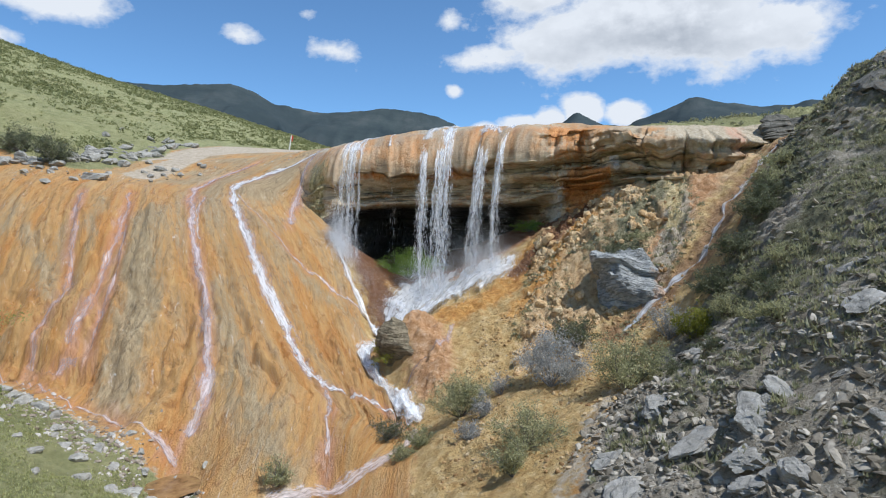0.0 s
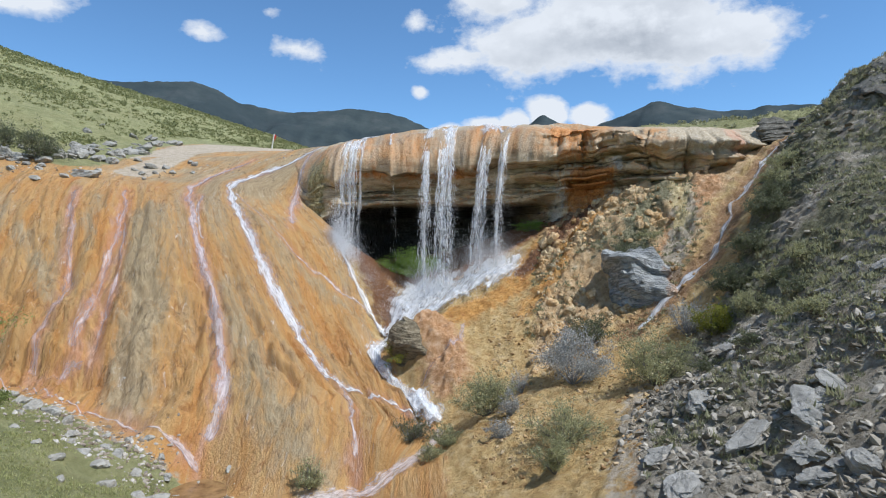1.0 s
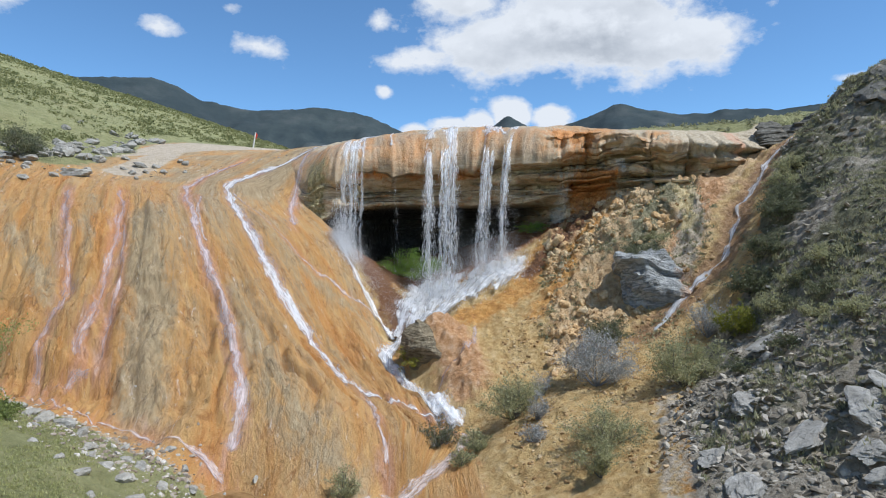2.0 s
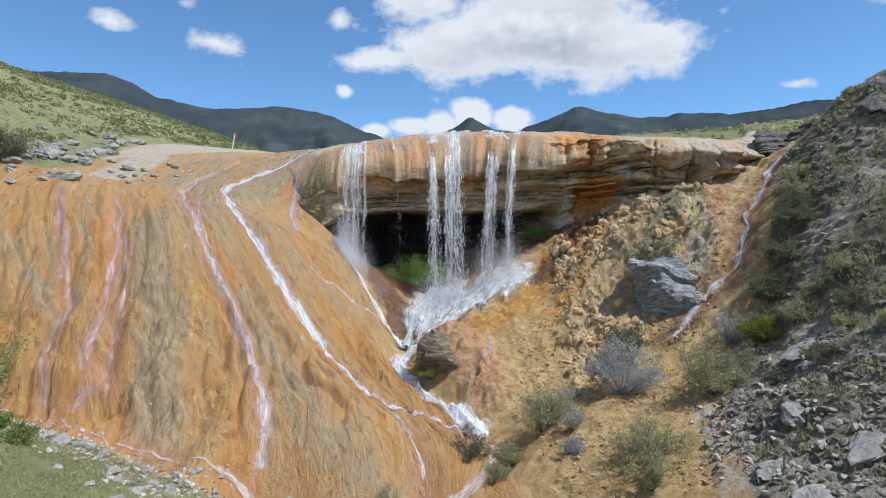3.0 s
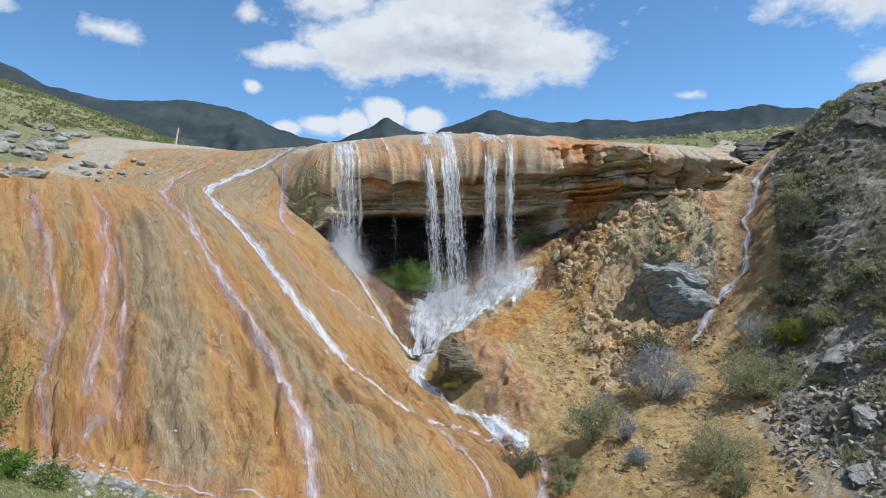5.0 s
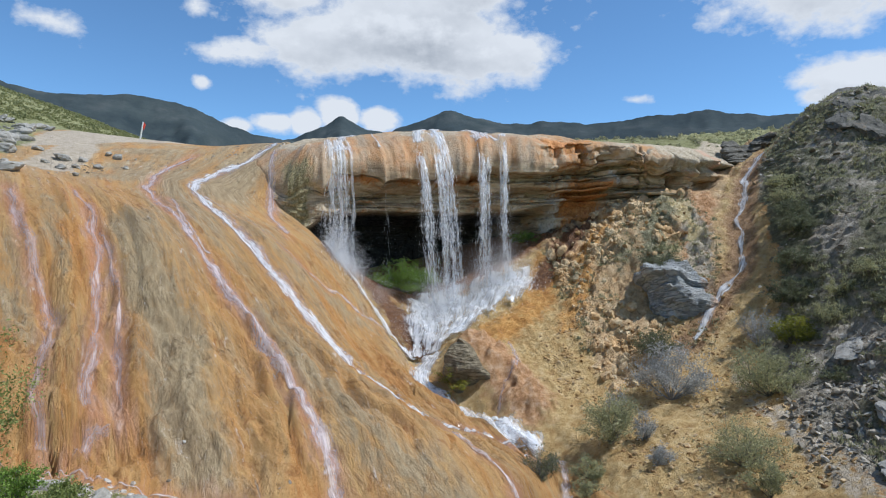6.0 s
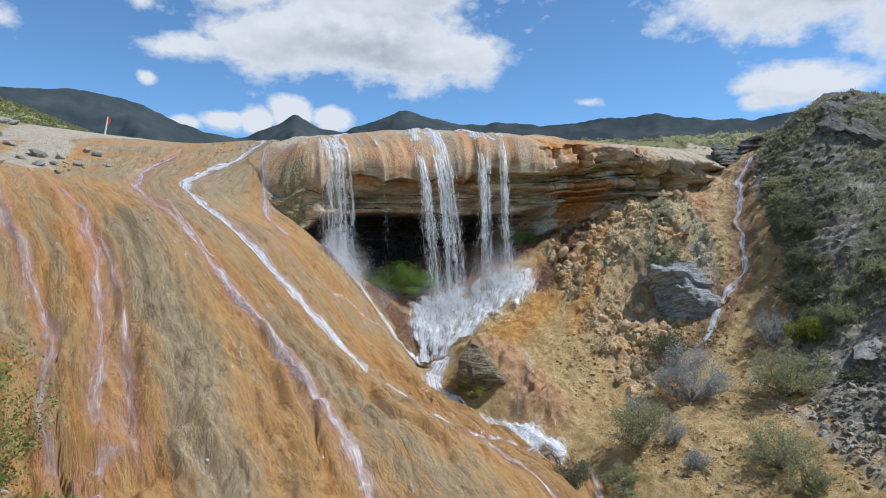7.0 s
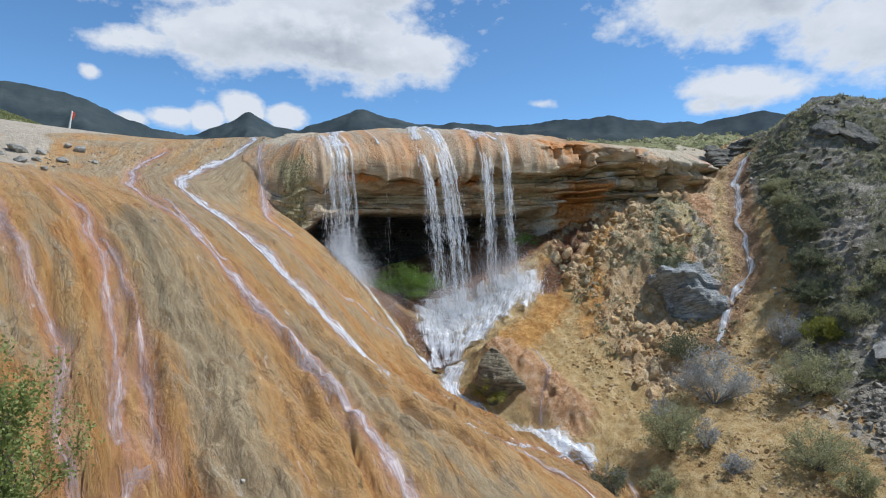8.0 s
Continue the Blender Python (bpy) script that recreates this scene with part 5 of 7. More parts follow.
def falling(x0, x1, strings, count, seed, speed=1.2, fine=1.0, back=2.8):
    """Strings of water that slide off the dome between two places and break up as they fall."""
    rnd = np.random.RandomState(seed)
    S, E, Wd = [], [], []
    for n in range(strings):
        f = np.clip(0.5 + 0.28 * rnd.randn(), -0.05, 1.05)
        k = int(np.argmin(np.abs(EX - (x0 + (x1 - x0) * f))))
        ws = np.linspace(back * (0.7 + 0.4 * rnd.rand()), 0.30, 12)
        qx, qy, qz = ledge_top(np.full(12, k), ws)
        slide = np.stack([qx, qy, qz + 0.05], -1)
        v = speed * (0.75 + 0.5 * rnd.rand())
        side = 0.16 * rnd.randn()
        tt = np.linspace(0, 1.5, 40)[1:]
        last = slide[-1]
        fall = np.stack([last[0] + (NX[k] * v + side) * tt, last[1] + NY[k] * v * tt, last[2] - 1.6 * tt - 4.8 * tt ** 2], -1)
        fall[:, 0] += 0.16 * tt * fbm(tt * 5.0, tt * 0 + n, octaves=3, seed=seed)
        line = np.concatenate([slide, fall])
        d = np.r_[0, np.cumsum(np.linalg.norm(np.diff(line, axis=0), axis=1))]
        reach = d[-1]
        m = count // strings
        pos = reach * rnd.rand(m) ** 1.35
        knots = reach * rnd.rand(26)
        pos = np.where(rnd.rand(m) < 0.55, np.clip(knots[rnd.randint(26, size=m)] + 0.10 * rnd.randn(m), 0, reach), pos)
        long = (0.10 + 0.55 * rnd.rand(m) ** 2) * (1.2 - 0.75 * pos / reach)
        loose_by = (0.03 + 0.24 * (pos / reach) ** 1.5) * fine
        jit = rnd.randn(m, 3) * loose_by[:, None]
        a = np.stack([np.interp(pos, d, line[:, c]) for c in range(3)], -1) + jit
        b = np.stack([np.interp(pos + long, d, line[:, c]) for c in range(3)], -1) + jit
        up = np.where(a[:, 2] > 12.3, np.abs(jit[:, 2]) * 0.3 - jit[:, 2], 0)
        a[:, 2] += up
        b[:, 2] += up
        ok = b[:, 2] > ground_z(b[:, 0], b[:, 1])
        S.append(a[ok]), E.append(b[ok]), Wd.append(((0.004 + 0.009 * rnd.rand(m) ** 1.5) * (1.15 - 0.65 * pos / reach))[ok] * fine)
    return slivers(np.concatenate(S), np.concatenate(E), np.concatenate(Wd), rnd)


def drops(places):
    """Loose spray: small drops as little tetrahedra."""
    tet = np.array([(0, 0, 1), (0.94, 0, -0.33), (-0.47, 0.82, -0.33), (-0.47, -0.82, -0.33)])
    fc = np.array([(0, 1, 2), (0, 2, 3), (0, 3, 1), (1, 3, 2)])
    v = (places[:, None, :3] + tet[None] * places[:, 3][:, None, None] * np.array([1, 1, 1.6])).reshape(-1, 3)
    return v, (fc[None] + 4 * np.arange(len(places))[:, None, None]).reshape(-1, 3)


def veil(x0, x1, count, seed, speed=1.2, back=2.8, wide=0.34):
    """Thin curved sheets of water that leave the dome and tear apart on the way down."""
    rnd = np.random.RandomState(seed)
    out = []
    for n in range(count):
        k = int(np.argmin(np.abs(EX - (x0 + (x1 - x0) * (n + 0.2 + 0.6 * rnd.rand()) / count))))
        ws = np.linspace(back * (0.75 + 0.35 * rnd.rand()), 0.30, 14)
        qx, qy, qz = ledge_top(np.full(14, k), ws)
        v, side, tt = speed * (0.85 + 0.3 * rnd.rand()), 0.10 * rnd.randn(), np.linspace(0, 1.25, 60)[1:]
        fall = np.stack([qx[-1] + (NX[k] * v + side) * tt, qy[-1] + NY[k] * v * tt, qz[-1] + 0.06 - 1.6 * tt - 4.8 * tt ** 2], -1)
        line = np.concatenate([np.stack([qx, qy, qz + 0.07], -1), fall])
        d = np.r_[0, np.cumsum(np.linalg.norm(np.diff(line, axis=0), axis=1))]
        u = d / d[-1]
        line[:, 0] += 0.10 * u * fbm(d * 1.1, d * 0 + n, octaves=3, seed=seed)
        c = np.linspace(-1, 1, 9)
        w = wide * (0.8 + 0.5 * u) * (1 + 0.35 * fbm(d * 1.4, d * 0 + 5, octaves=3, seed=seed + n))
        X = line[:, :1] + c[None] * w[:, None] / 2
        Y = line[:, 1:2] + 0.06 * np.sin(3 * c[None] + 2 * d[:, None]) * u[:, None]
        Z = np.broadcast_to(line[:, 2:], X.shape)
        i = np.arange(X.size).reshape(X.shape)
        quads = np.stack([i[:-1, :-1], i[:-1, 1:], i[1:, 1:], i[1:, :-1]], -1).reshape(-1, 4)
        flow = np.stack([c[None] * w[:, None] / 2 + 3.1 * n + seed, np.broadcast_to(d[:, None], X.shape), X * 0], -1)
        body = (1 - np.abs(c[None]) ** 2.2) * (1.0 - 0.30 * u[:, None]) * np.minimum(1, d[:, None] / 0.5)
        out.append((np.stack([X, Y, Z], -1).reshape(-1, 3), quads, flow.reshape(-1, 3), body.ravel()))
    return merge(out)


FALLS = [("waterfall_west", [(-6.75, -5.35, 40, 3600)], 1.1, "thin white veil of falling water"),
         ("waterfall_middle", [(-1.5, -1.05, 10, 3000), (-0.5, 0.35, 18, 5200)], 2.5, "strong white twin strand of falling water"),
         ("waterfall_east", [(2.1, 2.65, 12, 3200), (3.3, 3.6, 7, 1800)], 2.1, "white double strand of falling water"),
         ("waterfall_trickle", [(-3.7, -3.5, 2, 220)], 0.3, "single thin trickle off the rock lip")]
for n, (name, bands, speed, label) in enumerate(FALLS):
    vs, fs, c = [], [], 0
    for m, (a, b, strings, count) in enumerate(bands):
        v, f = falling(a, b, strings, count, 50 + 10 * n + m, speed, (0.75, 1.0, 0.95, 0.6)[n])
        vs.append(v), fs.append(f + c)
        c += len(v)
    root = tagged(new(name, raw_mesh(name, np.concatenate(vs), np.concatenate(fs), WHITE, smooth=False)), label, "waterfall", kind="structure")
    if n < 3:
        sheets = [veil(a, b, (6, 3 if m == 0 else 6, 4 - m)[n], 70 + 10 * n + m, speed) for m, (a, b, strings, count) in enumerate(bands)]
        v, f, at = (np.concatenate([p[0] for p in sheets]), np.concatenate([p[1] + sum(len(q[0]) for q in sheets[:i]) for i, p in enumerate(sheets)]),
                    {key: np.concatenate([p[2][key] for p in sheets]) for key in ("flow", "body")})
        part("water_sheet", raw_mesh("water_sheet", v, f, VEIL, attrs=at), root)


def splash(cx, cy, wide, deep, count, seed, up=2.6, out=1.4):
    """Water thrown up where the strands land: short threads on arcs."""
    rnd = np.random.RandomState(seed)
    x0, y0 = cx + wide * rnd.randn(count), cy + deep * rnd.randn(count)
    z0 = ground_z(x0, y0) + 0.12
    az, o, rise = rnd.rand(count) * 6.283, out * rnd.rand(count), up * (0.15 + 0.85 * rnd.rand(count))
    t = rise / 4.9 * 1.5 * rnd.rand(count)
    def at(t):
        return np.stack([x0 + np.cos(az) * o * t, y0 + (np.sin(az) * o - 0.8) * t, z0 + rise * t - 4.9 * t * t], -1)
    return slivers(at(t), at(t + 0.05), 0.005 + 0.010 * rnd.rand(count), rnd)


vs, fs, c = [], [], 0
for args in ((-6.4, 37.4, 0.35, 0.4, 3200, 95, 3.6, 0.8), (-0.6, 36.3, 0.6, 0.5, 4200, 96), (2.4, 35.9, 0.75, 0.5, 5200, 97, 3.4), (-1.5, 35.2, 0.8, 0.8, 2600, 98, 1.6), (0.6, 35.4, 0.9, 0.7, 2600, 99, 1.8)):
    v, f = splash(*args)
    vs.append(v), fs.append(f + c)
    c += len(v)
tagged(new("waterfall_splash", raw_mesh("waterfall_splash", np.concatenate(vs), np.concatenate(fs), WHITE, smooth=False)), "white splash thrown up at the foot of the falls", "waterfall", kind="structure")

# the brown pool in the ditch
ang = np.linspace(0, 2 * math.pi, 40, endpoint=False)
rad = 1.35 + 0.22 * np.array(fbm(np.cos(ang) * 1.5, np.sin(ang) * 1.5, octaves=3, seed=99))
pool_z = float(ground_z(np.array(-9.05), np.array(21.6))) + 0.22
k = Mat("pool_water", 0.06, 0.5)
k.colour(k.ramp(k.noise(2.2, 6), (0.35, (0.13, 0.070, 0.028)), (0.65, (0.30, 0.18, 0.08))))
k.bump(k.noise(6, 4), 0.25, 0.04)
tagged(new("pool", raw_mesh("pool", np.r_[[(-9.05, 21.6, pool_z)], np.stack([-9.05 + rad * np.cos(ang), 21.6 + 1.25 * rad * np.sin(ang), np.full(40, pool_z)], -1)],
       np.array([(0, 1 + i, 1 + (i + 1) % 40) for i in range(40)]), k.m)), "shallow rust-brown pool below the slope", "pool", kind="structure")
rnd = np.random.RandomState(7)
spray = []
for cx, cy, cz, sx, sy, sz, n in ((-6.5, 37.3, 7.6, 0.38, 0.4, 0.75, 34000), (-5.9, 36.6, 6.4, 0.4, 0.45, 0.6, 20000), (-0.8, 36.2, 5.0, 0.85, 0.8, 0.6, 30000), (2.3, 35.8, 6.1, 0.9, 0.7, 0.8, 42000), (-1.8, 35.0, 4.0, 0.75, 0.8, 0.5, 10000), (-3.4, 34.8, 3.4, 0.8, 0.8, 0.7, 6000), (-4.8, 35.8, 5.2, 0.5, 0.6, 0.5, 4000)):
    q = rnd.randn(n, 3) * (sx, sy, sz) + (cx, cy, cz)
    spray.append(np.c_[q, 0.0055 + 0.005 * rnd.rand(n) ** 2])
for a, b, ya, yb, n in ((-6.9, -5.4, 37.7, 38.7, 1300), (-1.9, 0.7, 36.6, 38.6, 2600), (1.7, 3.8, 35.8, 37.6, 2200), (-5.2, -2.4, 38.0, 38.7, 260)):
    q = np.c_[a + (b - a) * rnd.rand(n), ya + (yb - ya) * rnd.rand(n), 6 + 5 * rnd.rand(n) ** 0.8]
    spray.append(np.c_[q, 0.005 + 0.007 * rnd.rand(n) ** 2])
spray = np.concatenate(spray)
spray = spray[spray[:, 2] > ground_z(spray[:, 0], spray[:, 1])]
v, f = drops(spray)
tagged(new("spray", raw_mesh("spray", v, f, WHITE)), "fine white spray drifting round the falls", "water spray", kind="stuff")

# ---- rocks ----
def rock_stone(name, dark, mid, light, rust=0.15):
    k = Mat(name, 0.82, 0.25)
    n = k.noise(3.2, 9, 0.72)
    bands = k.noise(1.0, 6, 0.65, k.scaled(k.place, (2.0, 2.6, 9.0)), 0.5)
    c = k.ramp(k.math("ADD", k.math("MULTIPLY", n, 0.6), k.math("MULTIPLY", bands, 0.4)), (0.32, dark), (0.50, mid), (0.70, light))
    c = k.mix(k.span(k.noise(1.3, 6, 0.7), 0.60, 0.72, 0, rust), c, (0.36, 0.19, 0.06))
    info = k.n.new("ShaderNodeObjectInfo")
    k.colour(k.mix(k.span(info.outputs["Random"], 0, 1, 0.0, 0.35), c, mid))
    k.bump(k.math("ADD", k.math("MULTIPLY", bands, 1.2), n), 0.9, 0.07)
    return k.m


SCHIST = rock_stone("schist", (0.10, 0.094, 0.082), (0.29, 0.28, 0.25), (0.52, 0.505, 0.47), 0.7)
OUTCROP_ROCK = rock_stone("dark_bedded_schist", (0.030, 0.030, 0.026), (0.115, 0.110, 0.092), (0.27, 0.258, 0.225), 0.6)
PALE_ROCK = rock_stone("pale_limestone", (0.16, 0.150, 0.125), (0.34, 0.325, 0.285), (0.56, 0.545, 0.50), 0.35)


def ball(subdiv):
    bm = bmesh.new()
    bmesh.ops.create_icosphere(bm, subdivisions=subdiv, radius=1.0)
    v = np.array([p.co[:] for p in bm.verts])
    f = np.array([[p.index for p in face.verts] for face in bm.faces])
    bm.free()
    return v, f


BALLS = {n: ball(n) for n in (1, 2, 3, 4, 5)}


def stone_shape(seed, subdiv=3, planes=14, rough=0.05, flat=1.0, round_=0.0, beds=0.0):
    """An angular stone: a ball cut by random planes, chipped and worn; about 2 m across before scaling."""
    rnd = np.random.RandomState(seed)
    v, f = BALLS[subdiv]
    n = rnd.randn(planes, 3)
    n[:, 2] *= 1.3
    n /= np.linalg.norm(n, axis=1)[:, None]
    d = 0.55 + 0.45 * rnd.rand(planes)
    dots = v @ n.T
    r = np.where(dots > 0.05, d[None] / np.maximum(dots, 0.05), 9).min(1)
    r = np.minimum(r, 1.25) * (1 - round_) + round_
    out = v * r[:, None]
    out = out * (1 + rough * fbm(v[:, 0] * 2.2 + seed, v[:, 1] * 2.2, v[:, 2] * 2.2, octaves=4, seed=seed)[:, None])
    if beds:
        layer = np.floor(out[:, 2] * 4.5 + 0.6 * out[:, 0])
        out[:, :2] *= (1 + beds * lattice(layer, layer * 0, layer * 0, seed))[:, None]
    out[:, 2] *= flat
    return out, f


def settle(x, y, size, sink=0.25):
    return float(rock_z(np.array([x]), np.array([y]))[0]) + size * (0.5 - sink)


def boulder(name, x, y, sx, sy, sz, seed, material, label, turn=0.0, tip=(0, 0), sink=0.3, subdiv=4, planes=16, rough=0.06, group="", beds=0.0):
    v, f = stone_shape(seed, subdiv, planes, rough, beds=beds)
    v = v * np.array([sx, sy, sz]) / 2
    ob = new(name, raw_mesh(name, v, f, material, smooth=False))
    ob.matrix_world = pose(x, y, settle(x, y, sz, sink), tip[0], tip[1], turn)
    return tagged(ob, label, "rock", group)


def coated_stone(name, dark, mid, light, coat_dark, coat_light, start):
    """Grey layered stone whose one flank is crusted over with pink tufa."""
    k = Mat(name, 0.8, 0.25)
    n = k.noise(3.4, 9, 0.74)
    bands = k.noise(1.0, 7, 0.7, k.scaled(k.place, (0.9, 1.0, 7.5)), 0.5)
    seam = k.math("ABSOLUTE", k.math("SUBTRACT", k.noise(1.0, 5, 0.6, k.scaled(k.place, (0.7, 0.8, 4.5)), 0.4), 0.5))
    c = k.ramp(k.math("ADD", k.math("MULTIPLY", n, 0.5), k.math("MULTIPLY", bands, 0.5)), (0.34, dark), (0.50, mid), (0.66, light))
    c = k.mix(k.span(seam, 0.03, 0.0, 0, 0.85), c, dark)
    tufa = k.ramp(k.noise(4.5, 9, 0.75), (0.35, coat_dark), (0.62, coat_light))
    sep = k.n.new("ShaderNodeSeparateXYZ")
    k.l.new(k.place, sep.inputs[0])
    at = k.span(k.math("ADD", sep.outputs[0], k.span(k.noise(1.3, 7, 0.7), 0.25, 0.75, -0.8, 0.8)), start - 0.15, start + 0.25)
    k.colour(k.mix(at, c, tufa))
    k.bump(k.math("ADD", k.math("MULTIPLY", k.span(seam, 0, 0.05), 0.5), k.math("ADD", bands, n)), 1.0, 0.12)
    return k.m


def crag(name, x, y, top, sx, sy, sz, seed, material, label, turn, tip, planes, rough, beds):
    """A big ledged stone with its top at a known height, bedded deep in the slope."""
    v, f = stone_shape(seed, 5, planes, rough, beds=beds)
    v = v * np.array([sx, sy, sz]) / 2
    m = np.array(Euler((math.radians(tip[0]), math.radians(tip[1]), math.radians(turn))).to_matrix())
    ob = new(name, raw_mesh(name, v, f, material, smooth=False))
    ob.matrix_world = pose(x, y, top - float((v @ m.T)[:, 2].max()), tip[0], tip[1], turn)
    return tagged(ob, label, "rock")


crag("boulder", 8.85, 29.6, 7.2, 3.6, 2.9, 4.4, 27, coated_stone("layered_blue_schist", (0.17, 0.18, 0.175), (0.36, 0.37, 0.36), (0.54, 0.55, 0.53), (0.36, 0.22, 0.13), (0.66, 0.52, 0.42), 0.95), "big blue-grey layered boulder crusted with pink tufa", -6, (-24, 10), 13, 0.15, 0.10)
crag("boulder", -1.6, 30.8, 3.75, 3.1, 2.6, 3.2, 12, coated_stone("olive_tufa_rock", (0.085, 0.070, 0.045), (0.25, 0.21, 0.14), (0.42, 0.36, 0.25), (0.32, 0.16, 0.075), (0.60, 0.40, 0.27), 0.0), "dark tufa hump beside the plunge pool", 15, (0, 6), 9, 0.10, 0.06)
# slabs lying on the near scree: x, y, size, flatness, turn, tip
SLABS = [(9.24, 20.6, 1.7, 1.0, 0.55, 15, -18), (6.36, 17.7, 1.1, 0.8, 0.7, 60, -25), (6.56, 15.3, 1.6, 1.0, 0.6, 10, -22), (7.6, 14.5, 1.3, 1.1, 0.7, 70, -30), (7.06, 13.8, 1.0, 0.7, 0.6, 35, -20), (7.27, 13.2, 0.55, 0.45, 0.5, 20, -15),
         (7.5, 12.7, 0.8, 0.6, 0.8, 80, -28), (6.9, 13.2, 0.8, 0.55, 0.5, 10, -12), (4.95, 16.5, 1.0, 0.7, 0.6, 25, -15), (4.8, 15.0, 1.4, 0.8, 0.7, 60, -20), (8.4, 14.9, 0.9, 0.6, 0.5, 100, -25), (10.4, 15.2, 1.0, 0.7, 0.5, 20, -25), (11.6, 17.4, 0.9, 0.6, 0.5, 25, -25)]
for i, (x, y, a, b, c, turn, tip) in enumerate(SLABS):
    boulder("rock_slab", x, y, a, b * 0.95, c * 0.6, 100 + i, SCHIST, "angular grey schist slab on the scree", turn, (6 * (i % 3) - 6, tip), 0.48, 4, 10, 0.16, "schist slabs on the scree", 0.12)
# outcrop of bedded schist up the spur
OUTCROP = [(15.9, 27.4, 2.6, 1.6, 1.3), (17.0, 28.4, 2.8, 1.8, 1.5), (18.2, 27.6, 2.8, 2.0, 1.6), (20.0, 28.6, 2.6, 1.8, 1.3), (21.2, 29.2, 2.8, 2.0, 1.5), (22.4, 29.8, 3.0, 2.2, 1.6), (17.6, 26.0, 2.4, 1.6, 1.3),
           (19.6, 26.8, 2.8, 1.8, 1.6), (21.8, 28.0, 3.4, 2.2, 2.0), (16.5, 25.2, 2.2, 1.6, 1.2), (22.8, 30.6, 3.0, 2.4, 1.8), (14.8, 25.8, 2.0, 1.3, 1.0)]
for i, (x, y, a, b, c) in enumerate(p for p in OUTCROP if p[0] > 18.3):
    boulder("rock_outcrop", x, y, a * 1.25, b * 1.2, c * 0.8, 140 + i, OUTCROP_ROCK, "weathered bedded schist outcrop with dark cracks", 25 + 9 * (i % 4), (4, -30), 0.90, 4, 15, 0.14, "schist outcrops on the spur", 0.16)
for i, (x, y, a, b, c) in enumerate([(19.0, 35.0, 2.4, 1.5, 0.8), (20.0, 35.0, 2.2, 1.5, 0.9), (18.9, 35.3, 2.0, 1.4, 1.6), (20.8, 34.9, 2.0, 1.3, 1.0), (21.6, 35.2, 2.2, 1.4, 0.9)]):
    boulder("rock_outcrop", x, y, a, b, c, 170 + i, OUTCROP_ROCK, "bedded dark schist beside the head of the gully", 10, (0, -8), 0.45, 4, 10, 0.08, "schist beds by the gully", 0.12)
# pale stones along the track and the bank
RIM = [(-21.3, 37.0, 1.7, 0.8), (-23.0, 35.2, 0.7, 0.5), (-22.0, 36.2, 0.7, 0.45), (-22.6, 42.4, 1.3, 0.9), (-24.2, 41.4, 1.5, 1.2), (-24.6, 40.6, 0.9, 0.8), (-20.1, 42.9, 1.0, 0.6), (-19.2, 43.2, 0.7, 0.45), (-18.3, 42.0, 0.6, 0.45), (-17.6, 44.3, 0.7, 0.5),
       (-23.6, 49.7, 1.3, 0.9), (-22.9, 44.3, 1.2, 0.9), (-26.6, 38.9, 1.1, 0.8), (-23.6, 52.0, 1.2, 0.8), (-24.8, 43.0, 1.2, 1.0), (-25.6, 41.8, 0.9, 0.8), (-23.9, 46.6, 1.0, 0.7), (-24.3, 53.5, 1.3, 0.8), (-23.4, 56, 1.1, 0.6), (-19.8, 40.8, 0.6, 0.4),
       (-20.6, 41.6, 0.5, 0.35), (-21.8, 39.4, 0.5, 0.35), (-18.8, 39.0, 0.45, 0.3), (-17.0, 42.2, 0.4, 0.3), (-19.2, 41.6, 0.5, 0.35), (-22.4, 38.0, 0.5, 0.3), (-23.8, 36.8, 0.5, 0.4), (-25.3, 36.6, 0.6, 0.4), (-18.2, 44.8, 0.5, 0.35), (-21.4, 43.9, 0.6, 0.4)]
for i, (x, y, a, h) in enumerate(RIM):
    boulder("track_stone", x, y, a * 0.85, a * 0.65, h * 0.8, 200 + i, PALE_ROCK, "pale angular stone beside the gravel track", 37 * i, (5, 8 * (i % 3) - 8), 0.32, 3, 9, 0.13, "pale stones by the track")
# tumbled stones at the foot of the hill
heap = [raw_mesh("hill_stone", stone_shape(640 + i, 3, 9, 0.12)[0], BALLS[3][1], PALE_ROCK, smooth=False) for i in range(6)]
rnd = np.random.RandomState(66)
for i in range(110):
    y = 37.5 + 20 * rnd.rand() ** 1.3
    x = float(np.interp(y, [36, 40, 46, 51, 58, 66], [-23.6, -23.2, -22.8, -23.6, -24.0, -22.6])) - abs(2.0 * rnd.randn())
    if y < 42:
        x -= 3.0 * rnd.rand()
    size = 0.22 + 0.75 * rnd.rand() ** 2.6
    ob = new("hill_stone", heap[i % 6])
    ob.matrix_world = pose(x, y, float(ground_z(np.array(x), np.array(y))) + 0.12 * size, 12 * rnd.randn(), 12 * rnd.randn(), 360 * rnd.rand()) @ Matrix.Diagonal((size * 0.6, size * 0.5, size * (0.28 + 0.2 * rnd.rand()), 1))
    tagged(ob, "grey weathered stone tumbled at the foot of the hill", "rock", "stones at the foot of the hill")
